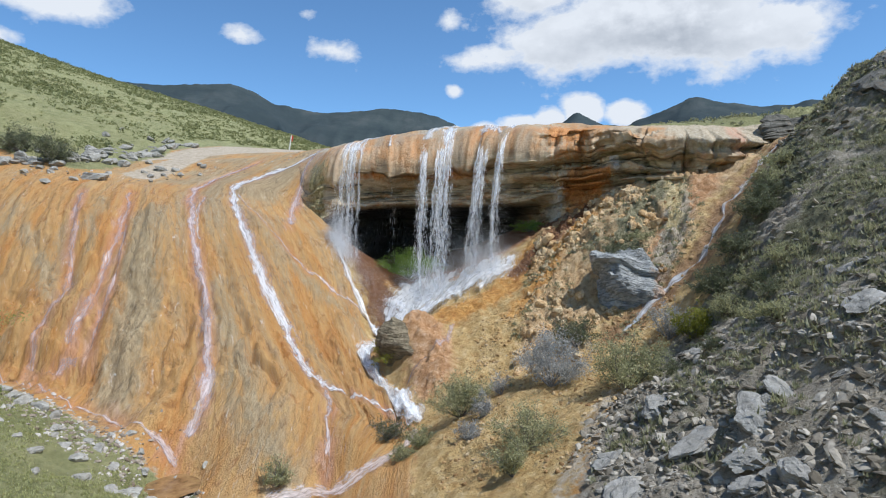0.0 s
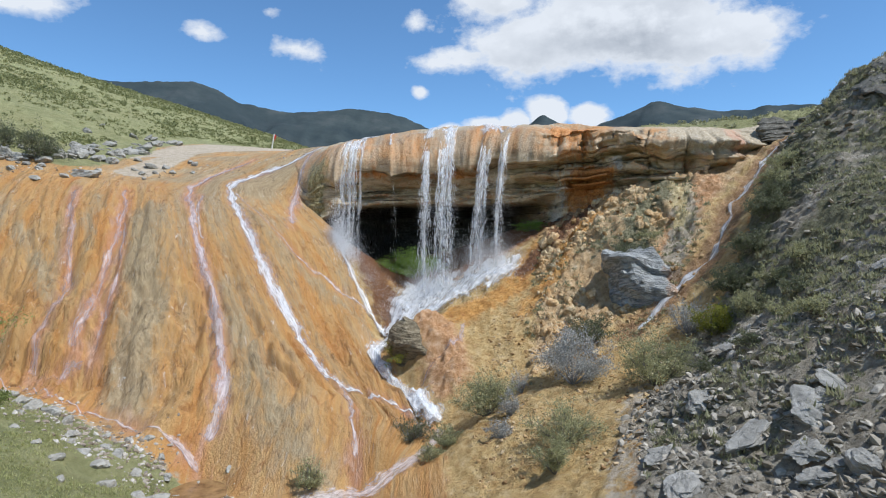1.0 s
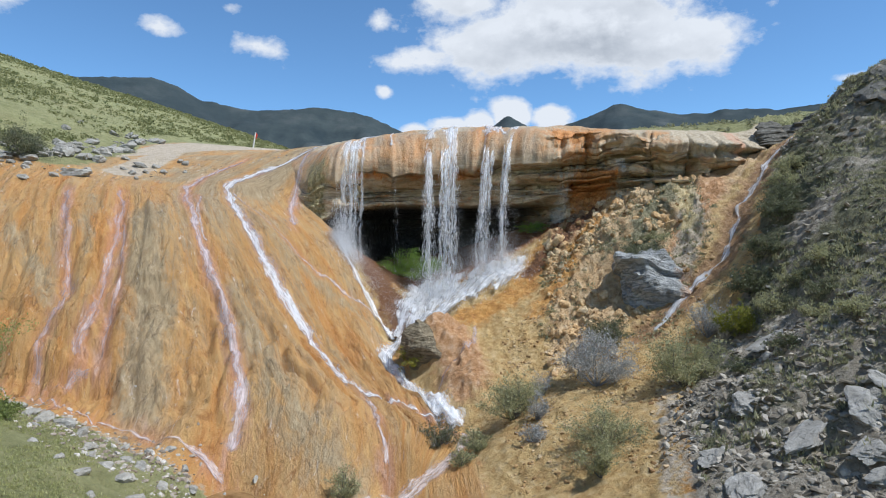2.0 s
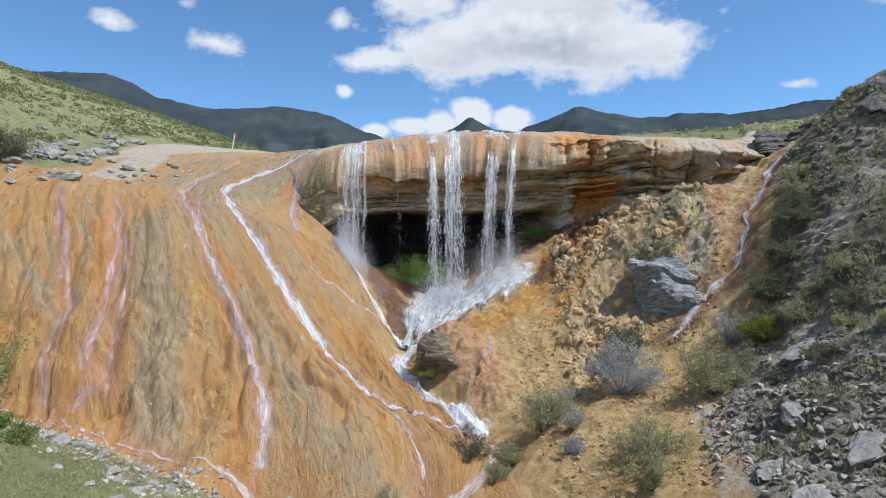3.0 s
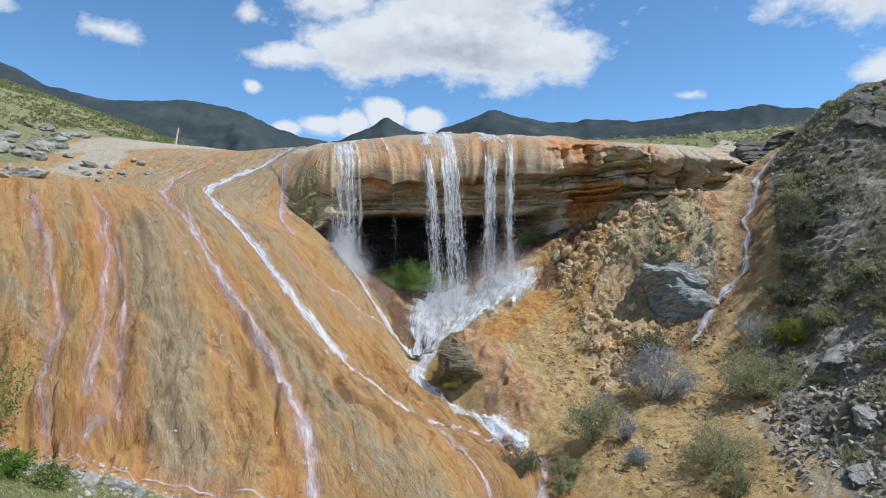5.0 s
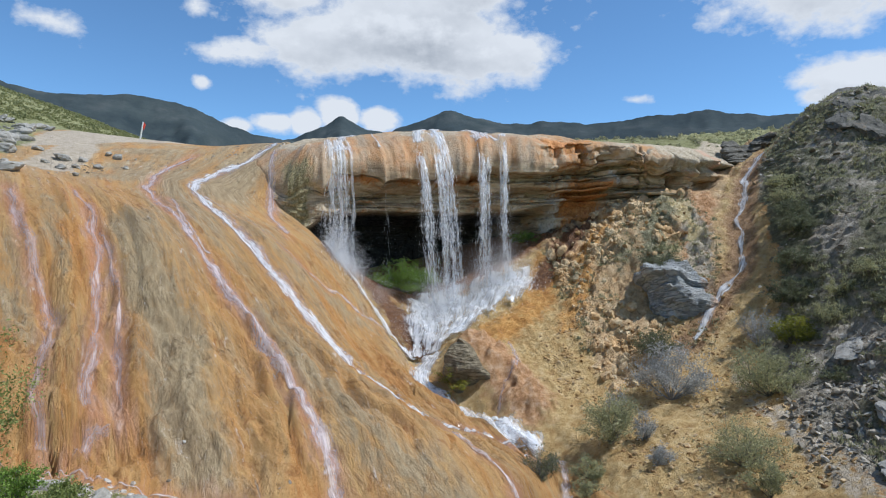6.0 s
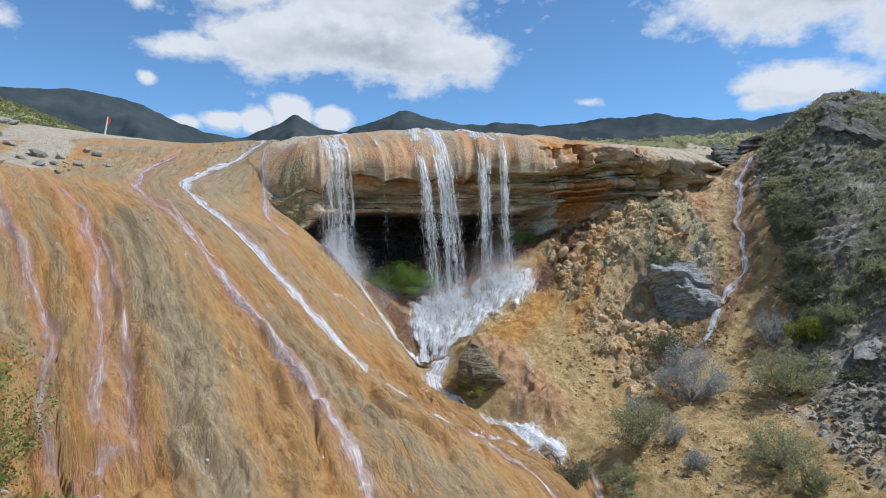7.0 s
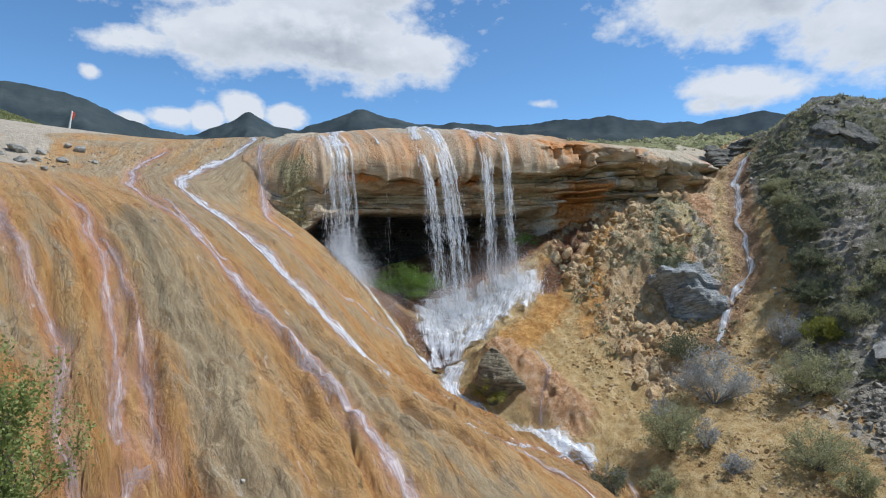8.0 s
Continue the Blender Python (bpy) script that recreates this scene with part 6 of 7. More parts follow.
BANKS = [(-14.8, 22.7, 0.75, 0.7), (-15.5, 23.0, 0.8, 0.55), (-13.6, 22.0, 0.8, 0.4), (-11.8, 21.5, 0.7, 0.4), (-12.7, 19.5, 0.6, 0.35), (-11.2, 19.6, 0.8, 0.5), (-9.6, 20.8, 0.7, 0.55), (-9.8, 19.7, 0.9, 0.5), (-11.2, 22.6, 0.5, 0.35), (-10.2, 19.5, 0.6, 0.3),
         (-16.9, 23.5, 1.2, 0.5), (-16.1, 23.1, 0.8, 0.3), (-14.2, 22.8, 0.75, 0.75), (-12.6, 20.8, 0.6, 0.3), (-11.9, 20.4, 0.7, 0.35), (-10.9, 20.9, 0.6, 0.35), (-10.2, 21.6, 0.5, 0.4), (-12.4, 21.9, 0.5, 0.3), (-13.2, 21.2, 0.5, 0.25), (-10.6, 22.1, 0.45, 0.3),
         (-11.9, 22.5, 0.4, 0.3), (-12.8, 22.7, 0.45, 0.3), (-9.2, 21.9, 0.4, 0.35), (-8.9, 20.9, 0.5, 0.35), (-9.0, 19.6, 0.6, 0.4), (-13.4, 19.8, 0.4, 0.25), (-12.0, 18.6, 0.5, 0.3), (-15.2, 21.8, 0.4, 0.3), (-14.5, 20.4, 0.4, 0.25), (-8.3, 22.2, 0.4, 0.3)]
for i, (x, y, a, h) in enumerate(BANKS):
    boulder("bank_stone", x, y, a * 0.85, a * 0.6, h * 0.85, 260 + i, PALE_ROCK, "pale limestone block in the turf bank", 53 * i, (5, 6 * (i % 3) - 6), 0.52, 3, 9, 0.12, "pale stones on the bank")


def scatter_stones(name, xs, ys, sizes, material, label, seed, flat=0.55, subdiv=1, lean=0.35, sink=0.03):
    """Countless loose stones, each its own small solid."""
    rnd = np.random.RandomState(seed)
    shapes = [stone_shape(seed + i, subdiv, 8, 0.04 if subdiv == 1 else 0.16) for i in range(10)]
    zs, vs, fs, n = ground_z(xs, ys), [], [], 0
    for x, y, z, s in zip(xs, ys, zs, sizes):
        v, f = shapes[rnd.randint(10)]
        m = np.array(Euler((lean * rnd.randn(), lean * rnd.randn(), 6.28 * rnd.rand())).to_matrix())
        p = (v * (s * 0.5, s * (0.3 + 0.2 * rnd.rand()), s * flat * 0.5 * (0.6 + 0.8 * rnd.rand()))) @ m.T
        vs.append(p + (x, y, z - s * sink)), fs.append(f + n)
        n += len(v)
    return tagged(new(name, raw_mesh(name, np.concatenate(vs), np.concatenate(fs), material, smooth=False)), label, "stones", kind="stuff")


def loose(name, dark, mid, light):
    k = Mat(name, 0.85, 0.2)
    n = k.noise(9.0, 7, 0.7)
    isl = k.n.new("ShaderNodeNewGeometry").outputs["Random Per Island"]
    c = k.ramp(isl, (0.0, dark), (0.45, mid), (0.9, light))
    k.colour(k.mix(k.span(n, 0.40, 0.70, 0, 0.6), c, dark))
    k.bump(n, 0.8, 0.03)
    return k.m


LOOSE_GREY = loose("loose_schist", (0.115, 0.098, 0.072), (0.285, 0.252, 0.198), (0.48, 0.44, 0.37))
LOOSE_TAN = loose("loose_tufa", (0.22, 0.125, 0.055), (0.42, 0.275, 0.125), (0.56, 0.43, 0.26))
rnd = np.random.RandomState(11)
px, py = np.r_[rnd.uniform(2.5, 24, 16000), rnd.uniform(3, 13, 10000)], np.r_[rnd.uniform(9.5, 34.5, 16000), rnd.uniform(10, 21, 10000)]
ok = (px > np.interp(py, gy, np.interp(gy, [8, 14, 16, 20, 22, 25, 27, 29.5, 33, 36], [2.5, 3.2, 3.8, 5.6, 7.2, 10.2, 12.2, 14.6, 18.6, 22])) - 0.7 * rnd.rand(26000))
ok &= fbm(px * 0.35, py * 0.35, octaves=3, seed=71) + 0.6 * rnd.rand(26000) > 0.05
px, py = px[ok], py[ok]
size = 0.05 + 0.42 * rnd.rand(len(px)) ** 4.5
scatter_stones("scree", px, py, size, LOOSE_GREY, "loose grey schist scree on the steep spur", 300, 0.36, 1, 0.5)
px, py = rnd.uniform(3.0, 12, 700), rnd.uniform(26, 36.5, 700)
ok = (px + 0.25 * (31 - py) > 3.6) & (px < np.interp(py, [26, 29, 33, 37], [9, 12, 15, 12])) & (vnoise(px * 0.7, py * 0.7, seed=72) > -0.35)
px, py = px[ok], py[ok]
scatter_stones("tufa_rubble", px, py, 0.06 + 0.26 * rnd.rand(len(px)) ** 2.6, LOOSE_TAN, "crumbling brown tufa lumps on the slope", 320, 0.8)
k = Mat("knobbly_tufa", 0.85, 0.2)
k.colour(k.mix(k.span(k.noise(1.1, 5), 0.42, 0.62), k.ramp(k.noise(6.0, 8, 0.72), (0.30, (0.25, 0.145, 0.063)), (0.48, (0.53, 0.340, 0.162)), (0.64, (0.70, 0.520, 0.305))), k.ramp(k.noise(6.0, 8, 0.72), (0.30, (0.21, 0.165, 0.098)), (0.50, (0.48, 0.385, 0.24)), (0.66, (0.67, 0.57, 0.40)))))
k.bump(k.noise(8.0, 8, 0.72), 1.0, 0.08)
px, py = rnd.uniform(2.5, 13, 1500), rnd.uniform(26.5, 36.0, 1500)
ok = (px + 0.25 * (31 - py) > 4.2) & (px < np.interp(py, [26, 29, 33, 37], [8.2, 10.8, 13, 11])) & (fbm(px * 0.6, py * 0.6, octaves=3, seed=74) > -0.15) & (nearness(GULLY_RUN, px, py, 1.0) < 0.3)
px, py = px[ok], py[ok]
scatter_stones("tufa_knobs", px, py, 0.18 + 0.50 * rnd.rand(len(px)) ** 2.2, k.m, "rounded brown tufa knobs standing out of the slope", 330, 0.9, 2, 0.5, 0.14)
px, py = rnd.uniform(-26, -8, 1500), rnd.uniform(34.5, 46, 1500)
ok = np.abs(py - np.interp(px, [-26, -21, -17, -8], [36.2, 38.6, 42.5, 45])) < 2.2 * rnd.rand(1500)
scatter_stones("track_rubble", px[ok], py[ok], 0.05 + 0.22 * rnd.rand(ok.sum()) ** 2.5, loose("loose_pale", (0.17, 0.13, 0.09), (0.36, 0.31, 0.25), (0.58, 0.55, 0.5)), "small pale stones scattered along the brow", 340)
px = rnd.uniform(-18, -7.5, 1500)
py = np.interp(px, [-18.5, -14, -12.5, -10.5, -8.8, -7.6], [24.0, 23.0, 22.2, 21.5, 20.8, 19.5]) + rnd.randn(1500) * 0.8 - 0.3
ok = np.hypot(px + 9.05, py - 21.6) > 1.2
px, py = px[ok], py[ok]
scatter_stones("bank_rubble", px, py, 0.05 + 0.24 * rnd.rand(len(px)) ** 2.6, bpy.data.materials["loose_pale"], "small pale stones along the ditch", 350)
px, py = rnd.uniform(-1, 9, 5200), rnd.uniform(15, 31, 5200)
ok = (px > np.interp(py, [15, 22, 25, 28, 31], [0, 0.3, 0.6, 1.2, 2.0])) & (px < np.interp(py, [14, 16, 20, 22, 25, 31], [3.4, 4, 5.8, 7.4, 9, 9])) & (fbm(px * 0.5, py * 0.5, octaves=3, seed=73) + 0.35 * rnd.rand(5200) > 0.12)
px, py = px[ok], py[ok]
scatter_stones("mud_crumbs", px, py, 0.04 + 0.20 * rnd.rand(len(px)) ** 3, LOOSE_TAN, "crumbs of ochre earth on the mud slope", 360, 0.7)

# middling stones on the near scree, one by one
kinds = [raw_mesh("scree_stone", stone_shape(600 + i, 2, 9, 0.06, beds=0.06)[0], BALLS[2][1], SCHIST, smooth=False) for i in range(8)]
rnd = np.random.RandomState(61)
made = 0
while made < 130:
    x, y = rnd.uniform(3.6, 14), rnd.uniform(11, 24)
    if x < np.interp(y, [8, 14, 16, 20, 22, 25], [2.5, 3.2, 3.8, 5.6, 7.2, 10.2]) + 0.2:
        continue
    s = 0.16 + 0.26 * rnd.rand() ** 2.4
    ob = new("scree_stone", kinds[made % 8])
    ob.matrix_world = pose(x, y, float(ground_z(np.array(x), np.array(y))) + 0.02, 14 * rnd.randn(), -14 + 14 * rnd.randn(), 360 * rnd.rand()) @ Matrix.Diagonal((s * 0.62, s * 0.45, s * (0.13 + 0.16 * rnd.rand()), 1))
    tagged(ob, "grey schist stone lying on the scree", "rock", "schist stones on the scree")
    made += 1

# ---- plants ----
def leaf_material(name, dark, mid, light):
    k = Mat(name, 0.6, 0.25)
    isl = k.n.new("ShaderNodeNewGeometry").outputs["Random Per Island"]
    c = k.ramp(isl, (0.0, dark), (0.5, mid), (1.0, light))
    k.colour(k.mix(k.span(k.noise(2.0, 4), 0.40, 0.7, 0, 0.45), c, dark))
    back = k.node("ShaderNodeBsdfTranslucent", Color=(*[1.25 * c for c in mid], 1))
    both = k.node("ShaderNodeMixShader", Fac=0.4)
    k.l.new(k.b.outputs[0], both.inputs[1]), k.l.new(back.outputs[0], both.inputs[2])
    k.l.new(both.outputs[0], k.n["Material Output"].inputs[0])
    return k.m


LEAF = {
    "grey": leaf_material("grey_twig_leaf", (0.24, 0.245, 0.235), (0.39, 0.40, 0.385), (0.54, 0.545, 0.52)),
    "olive": leaf_material("olive_leaf", (0.19, 0.195, 0.10), (0.355, 0.355, 0.195), (0.51, 0.49, 0.29)),
    "dark": leaf_material("dark_leaf", (0.060, 0.068, 0.038), (0.145, 0.160, 0.090), (0.26, 0.27, 0.16)),
    "yellow": leaf_material("yellow_leaf", (0.11, 0.12, 0.020), (0.24, 0.25, 0.040), (0.36, 0.34, 0.07)),
    "fresh": leaf_material("fresh_leaf", (0.075, 0.135, 0.022), (0.19, 0.30, 0.055), (0.34, 0.46, 0.12)),
    "green": leaf_material("willow_leaf", (0.11, 0.145, 0.040), (0.25, 0.30, 0.095), (0.40, 0.43, 0.17)),
}
TWIG = Mat("twig", 0.85, 0.2)
TWIG.colour(TWIG.ramp(TWIG.noise(14.0, 5), (0.3, (0.09, 0.075, 0.06)), (0.7, (0.27, 0.25, 0.225))))
PALE_TWIG = Mat("pale_twig", 0.85, 0.2)
PALE_TWIG.colour(PALE_TWIG.ramp(PALE_TWIG.noise(14.0, 5), (0.3, (0.17, 0.165, 0.16)), (0.7, (0.40, 0.39, 0.38))))


def tube(points, radii, sides=3):
    """A tapering stem through points."""
    p, n = np.asarray(points), len(points)
    d = np.gradient(p, axis=0)
    d /= np.linalg.norm(d, axis=1)[:, None] + 1e-9
    a = np.cross(d, (0.3, 0.9, 0.2))
    a /= np.linalg.norm(a, axis=1)[:, None] + 1e-9
    b = np.cross(d, a)
    ang = np.arange(sides) * 2 * math.pi / sides
    ring = p[:, None] + (a[:, None] * np.cos(ang)[None, :, None] + b[:, None] * np.sin(ang)[None, :, None]) * np.asarray(radii)[:, None, None]
    i = np.arange(n * sides).reshape(n, sides)
    j = np.roll(i, -1, axis=1)
    q = np.stack([i[:-1], j[:-1], j[1:], i[1:]], -1).reshape(-1, 4)
    return ring.reshape(-1, 3), q


def leaf_quads(points, size, rnd, slim=0.5):
    """Small pointed leaves, two triangles each, turned every way."""
    n = len(points)
    a = rnd.randn(n, 3)
    a[:, 2] += 0.4
    a /= np.linalg.norm(a, axis=1)[:, None]
    b = np.cross(a, rnd.randn(n, 3))
    b /= np.linalg.norm(b, axis=1)[:, None] + 1e-9
    s = size * (0.6 + 0.8 * rnd.rand(n))[:, None]
    v = np.stack([points - a * s * 0.5, points + b * s * slim * 0.5, points + a * s * 0.5, points - b * s * slim * 0.5], 1).reshape(-1, 3)
    return v, np.arange(n * 4).reshape(n, 4)


def shrub(name, x, y, w, h, seed, kind, label, leaves=2600, leaf=0.07, stems=26, pale=False, group="shrubs on the slope", base=None, hang=0.0):
    """Many stems from one foot, forking, with leaves clustered along the twigs."""
    rnd = np.random.RandomState(seed)
    leaves, leaf = int(leaves * 1.9), leaf * 1.2
    vs, fs, n, tips = [], [], 0, []
    for s in range(stems):
        az, out = rnd.rand() * 6.283, math.sqrt(rnd.rand())
        end = np.array([math.cos(az) * out * w / 2, math.sin(az) * out * w / 2, h * (1 - 0.55 * out * out) * (0.72 + 0.35 * rnd.rand()) - hang * out])
        t = np.linspace(0, 1, 7)[:, None]
        bow = np.array([math.cos(az), math.sin(az), 0]) * w * 0.10 * rnd.rand()
        line = end * t ** np.array([[1.0, 1.0, 0.85]]) + bow * np.sin(t * 3.14) + 0.03 * h * rnd.randn(7, 3) * t
        v, q = tube(line, np.linspace(0.022, 0.006, 7) * (0.6 + 0.25 * h))
        vs.append(v), fs.append(q + n)
        n += len(v)
        for _ in range(5):
            k = rnd.randint(2, 7)
            o = line[k]
            e = o + (rnd.randn(3) * 0.55 + end / np.linalg.norm(end)) * 0.16 * (w + h) * 0.5 * (0.5 + rnd.rand())
            e[2] = max(e[2], 0.05 - hang)
            tw = o + (e - o) * np.linspace(0, 1, 4)[:, None] + 0.012 * rnd.randn(4, 3)
            v, q = tube(tw, np.linspace(0.008, 0.003, 4))
            vs.append(v), fs.append(q + n)
            n += len(v)
            tips += [tw[1], tw[2], tw[3]]
    z = float(rock_z(np.array([x]), np.array([y]))[0]) if base is None else base
    root = new(name)
    root.matrix_world = pose(x, y, z - 0.06)
    tagged(root, label, "shrub", group)
    part("woody_frame", raw_mesh("woody_frame", np.concatenate(vs), np.concatenate(fs), PALE_TWIG.m if pale else TWIG.m), root)
    tips = np.array(tips)
    pick = tips[rnd.randint(len(tips), size=leaves)] + rnd.randn(leaves, 3) * (0.05 * w, 0.05 * w, 0.045 * h)
    pick[:, 2] = np.maximum(pick[:, 2], 0.04 - hang)
    v, f = leaf_quads(pick, leaf, rnd)
    part("foliage", raw_mesh("foliage", v, f, LEAF[kind], smooth=False), root)
    return root


SHRUBS = [
    ("shrub", 4.5, 24.8, 2.6, 2.1, "grey", "big twiggy blue-grey bush on the ochre slope", 5200, 0.06, True), ("shrub", 6.0, 27.3, 2.0, 1.3, "dark", "low dark bush under the boulder", 2400, 0.06, False),
    ("shrub", 6.9, 22.3, 2.5, 1.9, "olive", "rounded olive-green bush at the foot of the scree", 5200, 0.06, False), ("shrub", 3.0, 19.9, 2.3, 1.2, "olive", "sprawling dull green bush on the mud slope", 4000, 0.05, False),
    ("shrub", 2.4, 18.4, 1.2, 1.0, "olive", "small dull green bush on the mud slope", 2200, 0.05, False), ("shrub", 0.9, 23.9, 1.9, 1.7, "olive", "dense green bush at the stream bank", 4600, 0.055, False),
    ("shrub", 1.7, 23.1, 0.9, 1.0, "grey", "small bare grey bush on the bank", 900, 0.045, True), ("shrub", 1.1, 21.6, 0.9, 0.8, "grey", "small bare grey bush on ochre mud", 900, 0.045, True),
    ("shrub", 2.6, 25.7, 0.9, 0.9, "grey", "little grey twig bush below the slope", 800, 0.045, True), ("shrub", 9.6, 23.5, 1.3, 1.2, "yellow", "yellow-green bush at the edge of the gully", 2600, 0.06, False),
    ("shrub", 9.1, 24.7, 1.4, 1.6, "grey", "thin grey bush at the edge of the gully", 1500, 0.05, True), ("shrub", 10.9, 24.7, 1.6, 1.0, "dark", "dark green gully bush", 3000, 0.06, False),
    ("shrub", 12.0, 25.2, 1.6, 0.9, "dark", "dark green gully bush", 3000, 0.06, False), ("shrub", 13.2, 26.2, 1.7, 0.9, "dark", "dark green gully bush", 3000, 0.06, False), ("shrub", 13.9, 27.2, 1.5, 0.9, "dark", "dark green gully bush", 2400, 0.06, False),
    ("shrub", 11.4, 22.7, 1.0, 0.7, "olive", "low grey-green cushion bush on the scree", 1500, 0.05, False), ("shrub", 10.4, 22.5, 1.3, 0.9, "olive", "low grey-green cushion bush on the scree", 1800, 0.05, False),
    ("shrub", 8.3, 18.5, 1.1, 0.45, "dark", "low dark cushion bush on the scree", 1200, 0.05, False), ("shrub", 9.5, 17.3, 1.2, 0.45, "olive", "low grey-green cushion bush on the scree", 1200, 0.05, False), ("shrub", 8.0, 20.4, 1.2, 0.5, "dark", "low dark cushion bush on the scree", 1300, 0.05, False),
    ("shrub", 9.9, 19.5, 1.0, 0.45, "olive", "low grey-green cushion bush on the scree", 1100, 0.05, False), ("shrub", 11.0, 20.6, 1.2, 0.5, "dark", "low dark cushion bush on the scree", 1300, 0.05, False), ("shrub", 12.2, 22.0, 1.2, 0.5, "olive", "low grey-green cushion bush on the scree", 1300, 0.05, False),
    ("shrub", 14.6, 28.0, 1.4, 0.7, "olive", "olive bush beside the gully stream", 2000, 0.055, False), ("shrub", 15.6, 29.0, 1.4, 0.7, "olive", "olive bush beside the gully stream", 2000, 0.055, False),
    ("shrub", 8.8, 30.5, 1.9, 0.8, "dark", "low green bush above the boulder", 2400, 0.055, False), ("shrub", 9.9, 31.2, 1.4, 0.6, "olive", "low green tuft above the boulder", 1600, 0.055, False),
    ("shrub", -5.2, 20.6, 0.9, 0.9, "olive", "small grey-green bush on the slope's foot", 1600, 0.045, False), ("shrub", -0.6, 23.1, 1.1, 0.7, "olive", "low bush overhanging the brook", 1600, 0.05, False),
    ("shrub", -1.9, 24.1, 1.5, 0.8, "dark", "low dead-grey brush above the brook", 1500, 0.05, True), ("shrub", -1.2, 22.4, 0.9, 0.5, "olive", "low bush overhanging the brook", 1000, 0.05, False),
    ("shrub", -19.2, 23.5, 2.9, 4.0, "green", "tall bright green willow bush on the bank", 13000, 0.075, False), ("shrub", -20.9, 22.8, 2.2, 2.4, "green", "bright green willow bush on the bank", 5000, 0.075, False),
    ("shrub", -17.3, 22.1, 1.3, 0.6, "fresh", "low leafy bush among bank stones", 2400, 0.055, False), ("shrub", -16.1, 21.7, 1.2, 0.5, "green", "low leafy bush among bank stones", 2000, 0.055, False),
    ("shrub", -18.4, 21.8, 1.5, 0.8, "green", "low leafy bush among bank stones", 2600, 0.055, False),
    ("shrub", -25.3, 39.3, 2.7, 1.7, "dark", "dark round bush at the foot of the hill", 4200, 0.07, False), ("shrub", -28.5, 40.5, 2.4, 1.5, "dark", "dark round bush at the foot of the hill", 3000, 0.07, False),
    ("shrub", 5.2, 38.0, 1.7, 0.6, "fresh", "green plants at the back of the cave", 2200, 0.06, False),
]
for i, (name, x, y, w, h, kind, label, leaves, leaf, pale) in enumerate(SHRUBS):
    shrub(name, x, y, w, h, 400 + i, kind, label, leaves, leaf, 30 if w > 1.2 else 18, pale, base=float(ground_z(np.array(x), np.array(y))))
shrub("cave_bush", -2.3, 39.0, 3.4, 1.5, 450, "fresh", "bright green plants growing inside the wet cave", 8000, 0.07, 44, base=float(ground_z(np.array(-2.3), np.array(39.0))), group="")
shrub("rock_bush", -2.7, 30.2, 1.7, 0.8, 451, "yellow", "yellow-green plants hanging on wet dark rock", 2600, 0.05, 22, base=float(ground_z(np.array(-2.5), np.array(30.2))) + 0.25, group="", hang=0.3)


def tufts(name, xs, ys, sizes, material, label, seed, blades=12, height=None):
    """Cushions and tufts: blades fanning from many feet."""
    rnd = np.random.RandomState(seed)
    n = len(xs)
    zs = (height or ground_z)(xs, ys)
    foot = np.repeat(np.stack([xs, ys, zs], -1), blades, axis=0)
    s = np.repeat(sizes, blades)[:, None]
    foot = foot + rnd.randn(len(foot), 3) * s * (0.28, 0.28, 0.05)
    az = rnd.rand(len(foot)) * 6.283
    lean = 0.25 + 0.75 * rnd.rand(len(foot))
    tip = foot + s * np.stack([np.cos(az) * lean * 0.55, np.sin(az) * lean * 0.55, (1.1 - 0.6 * lean) * 0.8], -1) * (0.6 + 0.6 * rnd.rand(len(foot)))[:, None]
    side = np.stack([-np.sin(az), np.cos(az), np.zeros(len(foot))], -1) * s * 0.10
    v = np.stack([foot - side, foot + side, tip], 1).reshape(-1, 3)
    return tagged(new(name, raw_mesh(name, v, np.arange(len(v)).reshape(-1, 3), material, smooth=False)), label, "vegetation", kind="stuff")


TUFT = leaf_material("dry_tuft", (0.145, 0.145, 0.08), (0.285, 0.285, 0.165), (0.46, 0.445, 0.30))
GRASS = leaf_material("bank_grass", (0.25, 0.27, 0.105), (0.39, 0.40, 0.175), (0.54, 0.52, 0.29))
HEATH = leaf_material("hill_scrub", (0.14, 0.152, 0.064), (0.235, 0.245, 0.105), (0.36, 0.35, 0.175))
rnd = np.random.RandomState(21)
edge_y, edge_x = [8, 14, 16, 20, 22, 25, 27, 29.5, 33, 36], [2.5, 3.2, 3.8, 5.6, 7.2, 10.2, 12.2, 14.6, 18.6, 22]
px, py = rnd.uniform(3, 24, 16000), rnd.uniform(10, 36, 16000)
shelfy = fbm(px * 0.25 + py * 0.12, py * 0.25, ground_z(px, py) * 1.3, octaves=3, seed=81)
ok = (px > np.interp(py, edge_y, edge_x) + 0.4) & (shelfy + 0.030 * (px - 8) + 0.22 * step(6.5, 9.0, px) > -0.06 + 0.25 * rnd.rand(16000))
tufts("scree_tufts", px[ok], py[ok], 0.10 + 0.22 * rnd.rand(ok.sum()) ** 1.5, TUFT, "dry olive cushion tufts on the grey scree", 82, 14)
px, py = rnd.uniform(-24, -7, 30000), rnd.uniform(11, 24.5, 30000)
ok = (py < np.interp(px, [-30, -24, -18.5, -14, -12.5, -10.5, -8.8, -7.6, -6], [24, 23.8, 24.2, 23.2, 22.4, 21.7, 21.0, 19.5, 17]) - 0.9 * rnd.rand(30000)) & (fbm(px * 0.5, py * 0.5, octaves=3, seed=83) > -0.35)
tufts("bank_grass", px[ok], py[ok], 0.05 + 0.10 * rnd.rand(ok.sum()), GRASS, "short green turf on the near bank", 84, 7)
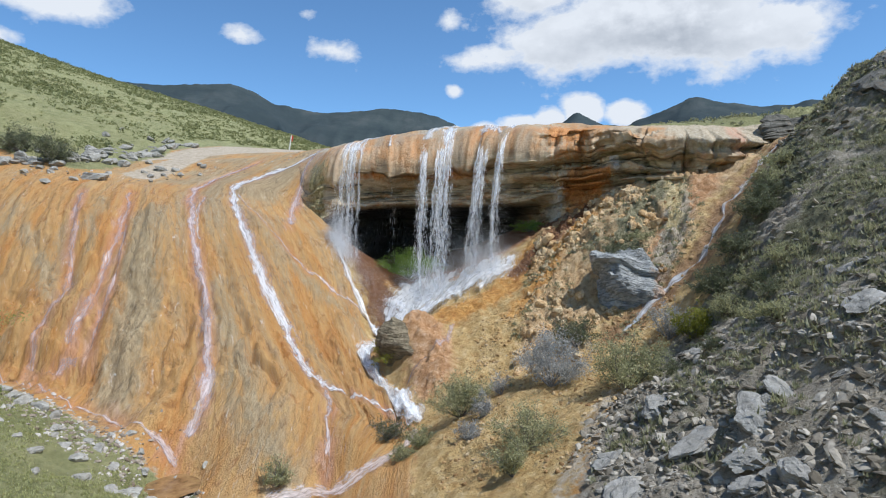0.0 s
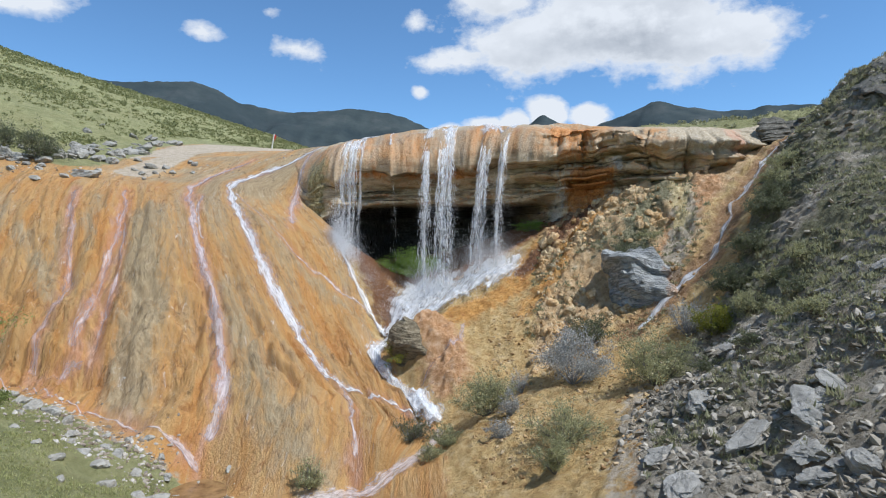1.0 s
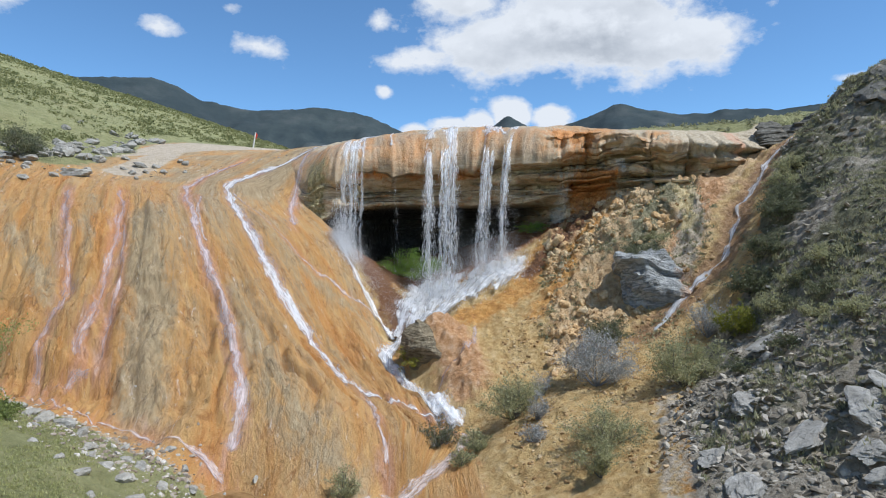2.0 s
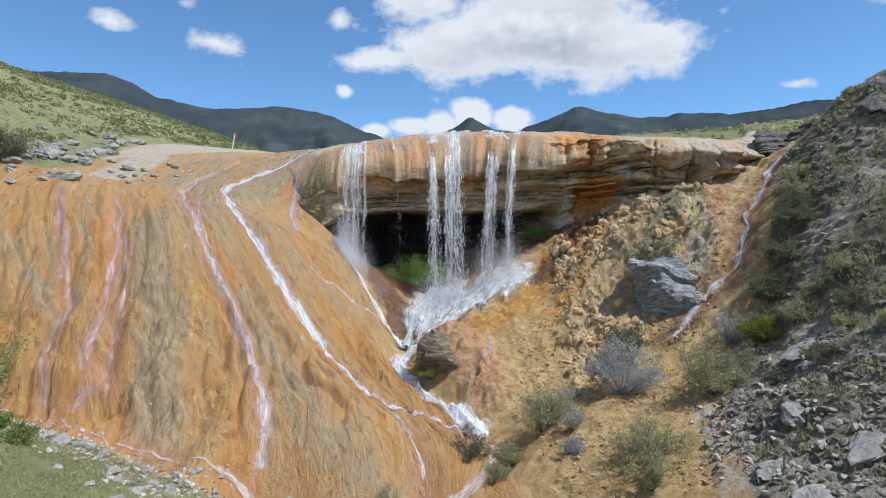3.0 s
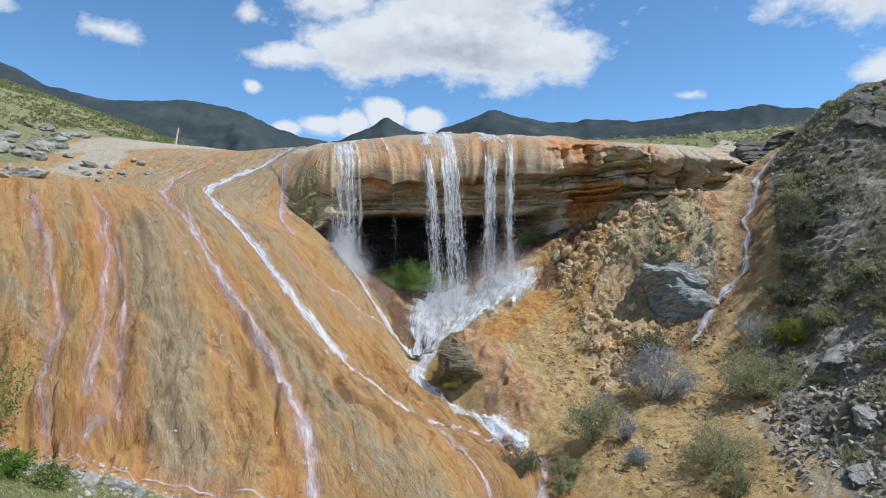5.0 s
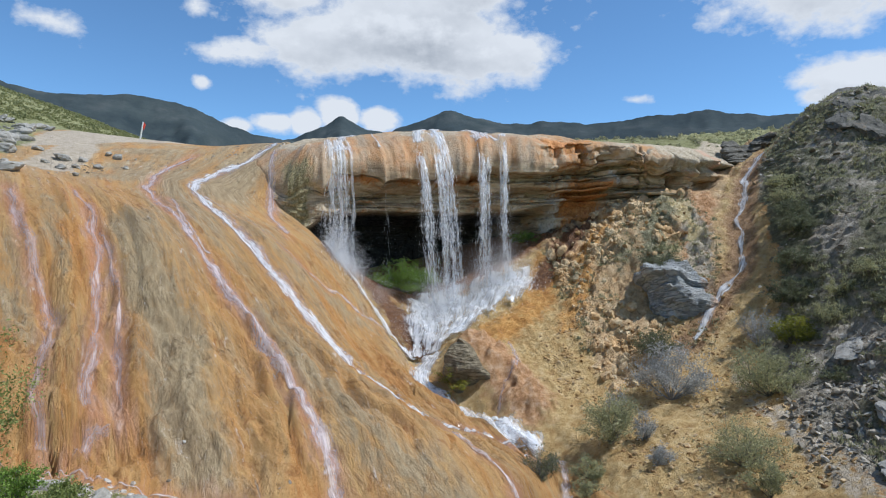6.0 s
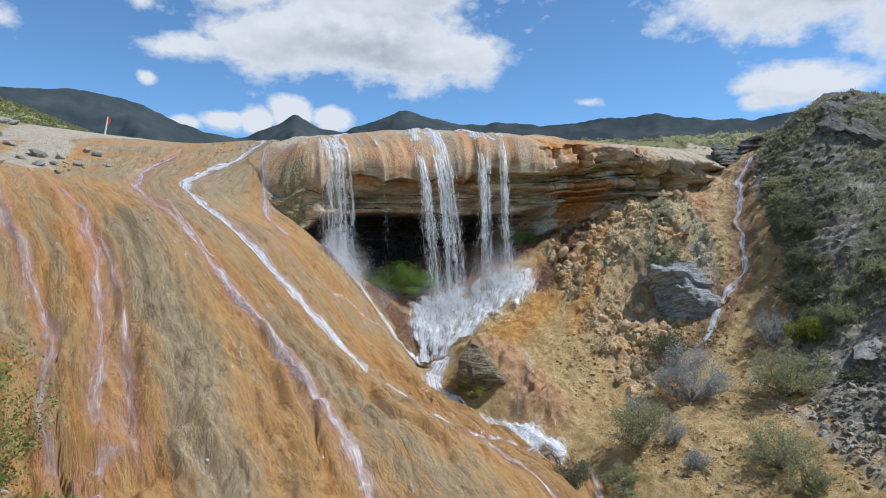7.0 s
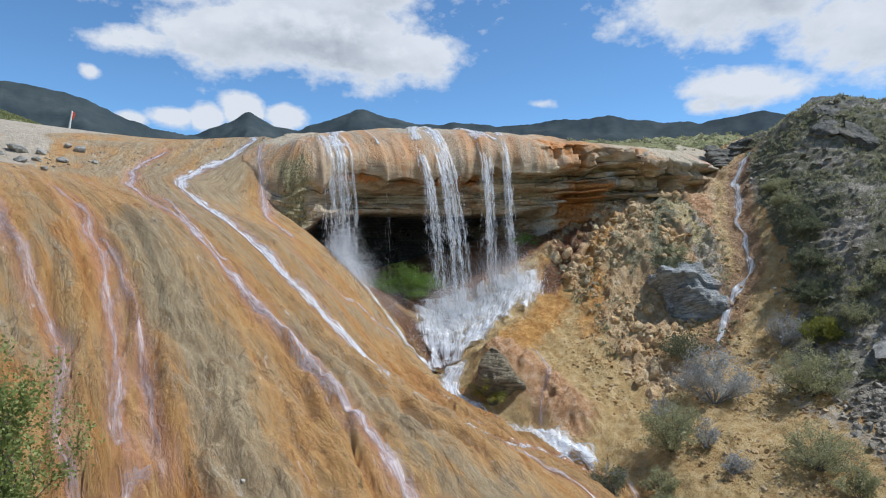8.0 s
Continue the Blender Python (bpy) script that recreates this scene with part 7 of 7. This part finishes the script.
px, py = rnd.uniform(3, 13, 1700), rnd.uniform(26, 36.5, 1700)
ok = (px + 0.25 * (31 - py) > 3.8) & (fbm(px * 0.4, py * 0.4, octaves=3, seed=85) + 0.05 * (px - 6) > 0.05) & (px < np.interp(py, [26, 29, 33, 37], [8, 11.5, 15, 12]))
tufts("slope_tufts", px[ok], py[ok], 0.10 + 0.18 * rnd.rand(ok.sum()), TUFT, "grey-green tufts on the crumbling slope", 86, 14)


def clumps(name, xs, ys, sizes, material, label, seed, leaves=46, height=None):
    rnd = np.random.RandomState(seed)
    zs = (height or land)(xs, ys)
    c = np.repeat(np.stack([xs, ys, zs], -1), leaves, axis=0)
    s = np.repeat(sizes, leaves)
    p = rnd.randn(len(c), 3)
    p /= np.linalg.norm(p, axis=1)[:, None]
    p *= (rnd.rand(len(c)) ** 0.4)[:, None]
    p[:, 2] = np.abs(p[:, 2]) * 0.75
    v, f = leaf_quads(c + p * s[:, None] * 0.5, 1.0, rnd, 0.7)
    mid = np.repeat((c + p * s[:, None] * 0.5), 4, axis=0)
    v = mid + (v - mid) * np.repeat(s * 0.26, 4)[:, None]
    return tagged(new(name, raw_mesh(name, v, f, material, smooth=False)), label, "vegetation", kind="stuff")


px, py = rnd.uniform(-110, -8, 34000), rnd.uniform(40, 120, 34000)
ok = (-px > 26.5 - np.maximum(0, py - 72) * 0.5) & (fbm(px * 0.06, py * 0.06, octaves=4, seed=87) + 1.0 * rnd.rand(34000) > 0.0)
clumps("hill_scrub", px[ok], py[ok], 0.28 + 0.75 * rnd.rand(ok.sum()) ** 2.2, HEATH, "low green scrub dotted over the hillside", 88, 14, ground_z)
px, py = rnd.uniform(14, 70, 4000), rnd.uniform(38, 110, 4000)
ok = px + 0.2 * (py - 40) > 18
clumps("meadow_scrub", px[ok], py[ok], 0.3 + 0.6 * rnd.rand(ok.sum()) ** 2, TUFT, "dry grass and low scrub on the meadow behind", 89, 26, rock_z)


# ---- the marker by the track ----
def marker_post(x, y):
    z = float(land(np.array(x), np.array(y)))
    root = tagged(new("marker_post"), "leaning white post with a red flag beside the track", "marker post")
    root.matrix_world = pose(x, y, z - 0.1, 0, 9, 20)
    white = Mat("post_paint", 0.6).colour((0.72, 0.70, 0.66))
    white.colour(white.mix(white.span(white.noise(9, 6), 0.5, 0.7, 0, 0.5), (0.72, 0.70, 0.66), (0.45, 0.40, 0.34)))
    red = Mat("flag_cloth", 0.8)
    red.colour(red.mix(red.span(red.noise(6, 5), 0.4, 0.7, 0, 0.5), (0.62, 0.07, 0.04), (0.42, 0.05, 0.03)))
    v, q = tube(np.array([(0, 0, t) for t in np.linspace(0, 1.9, 8)]), np.linspace(0.085, 0.06, 8), 8)
    part("post", raw_mesh("post", v, q, white.m), root)
    u, w = np.meshgrid(np.linspace(0, 1, 9), np.linspace(0, 1, 9))
    X, Y, Z = 0.05 + 0.22 * u * (1 - 0.4 * w), 0.07 * np.sin(u * 5 + w * 2), 1.95 - 0.6 * w - 0.25 * u
    i = np.arange(81).reshape(9, 9)
    q = np.stack([i[:-1, :-1], i[:-1, 1:], i[1:, 1:], i[1:, :-1]], -1).reshape(-1, 4)
    v = np.stack([X, Y, Z], -1).reshape(-1, 3)
    both = np.concatenate([v, v + (0, 0.012, 0)])
    part("flag", raw_mesh("flag", both, np.concatenate([q, q[:, ::-1] + 81]), red.m), root, "faded red cloth flag")
    return root


marker_post(-19.0, 71.4)
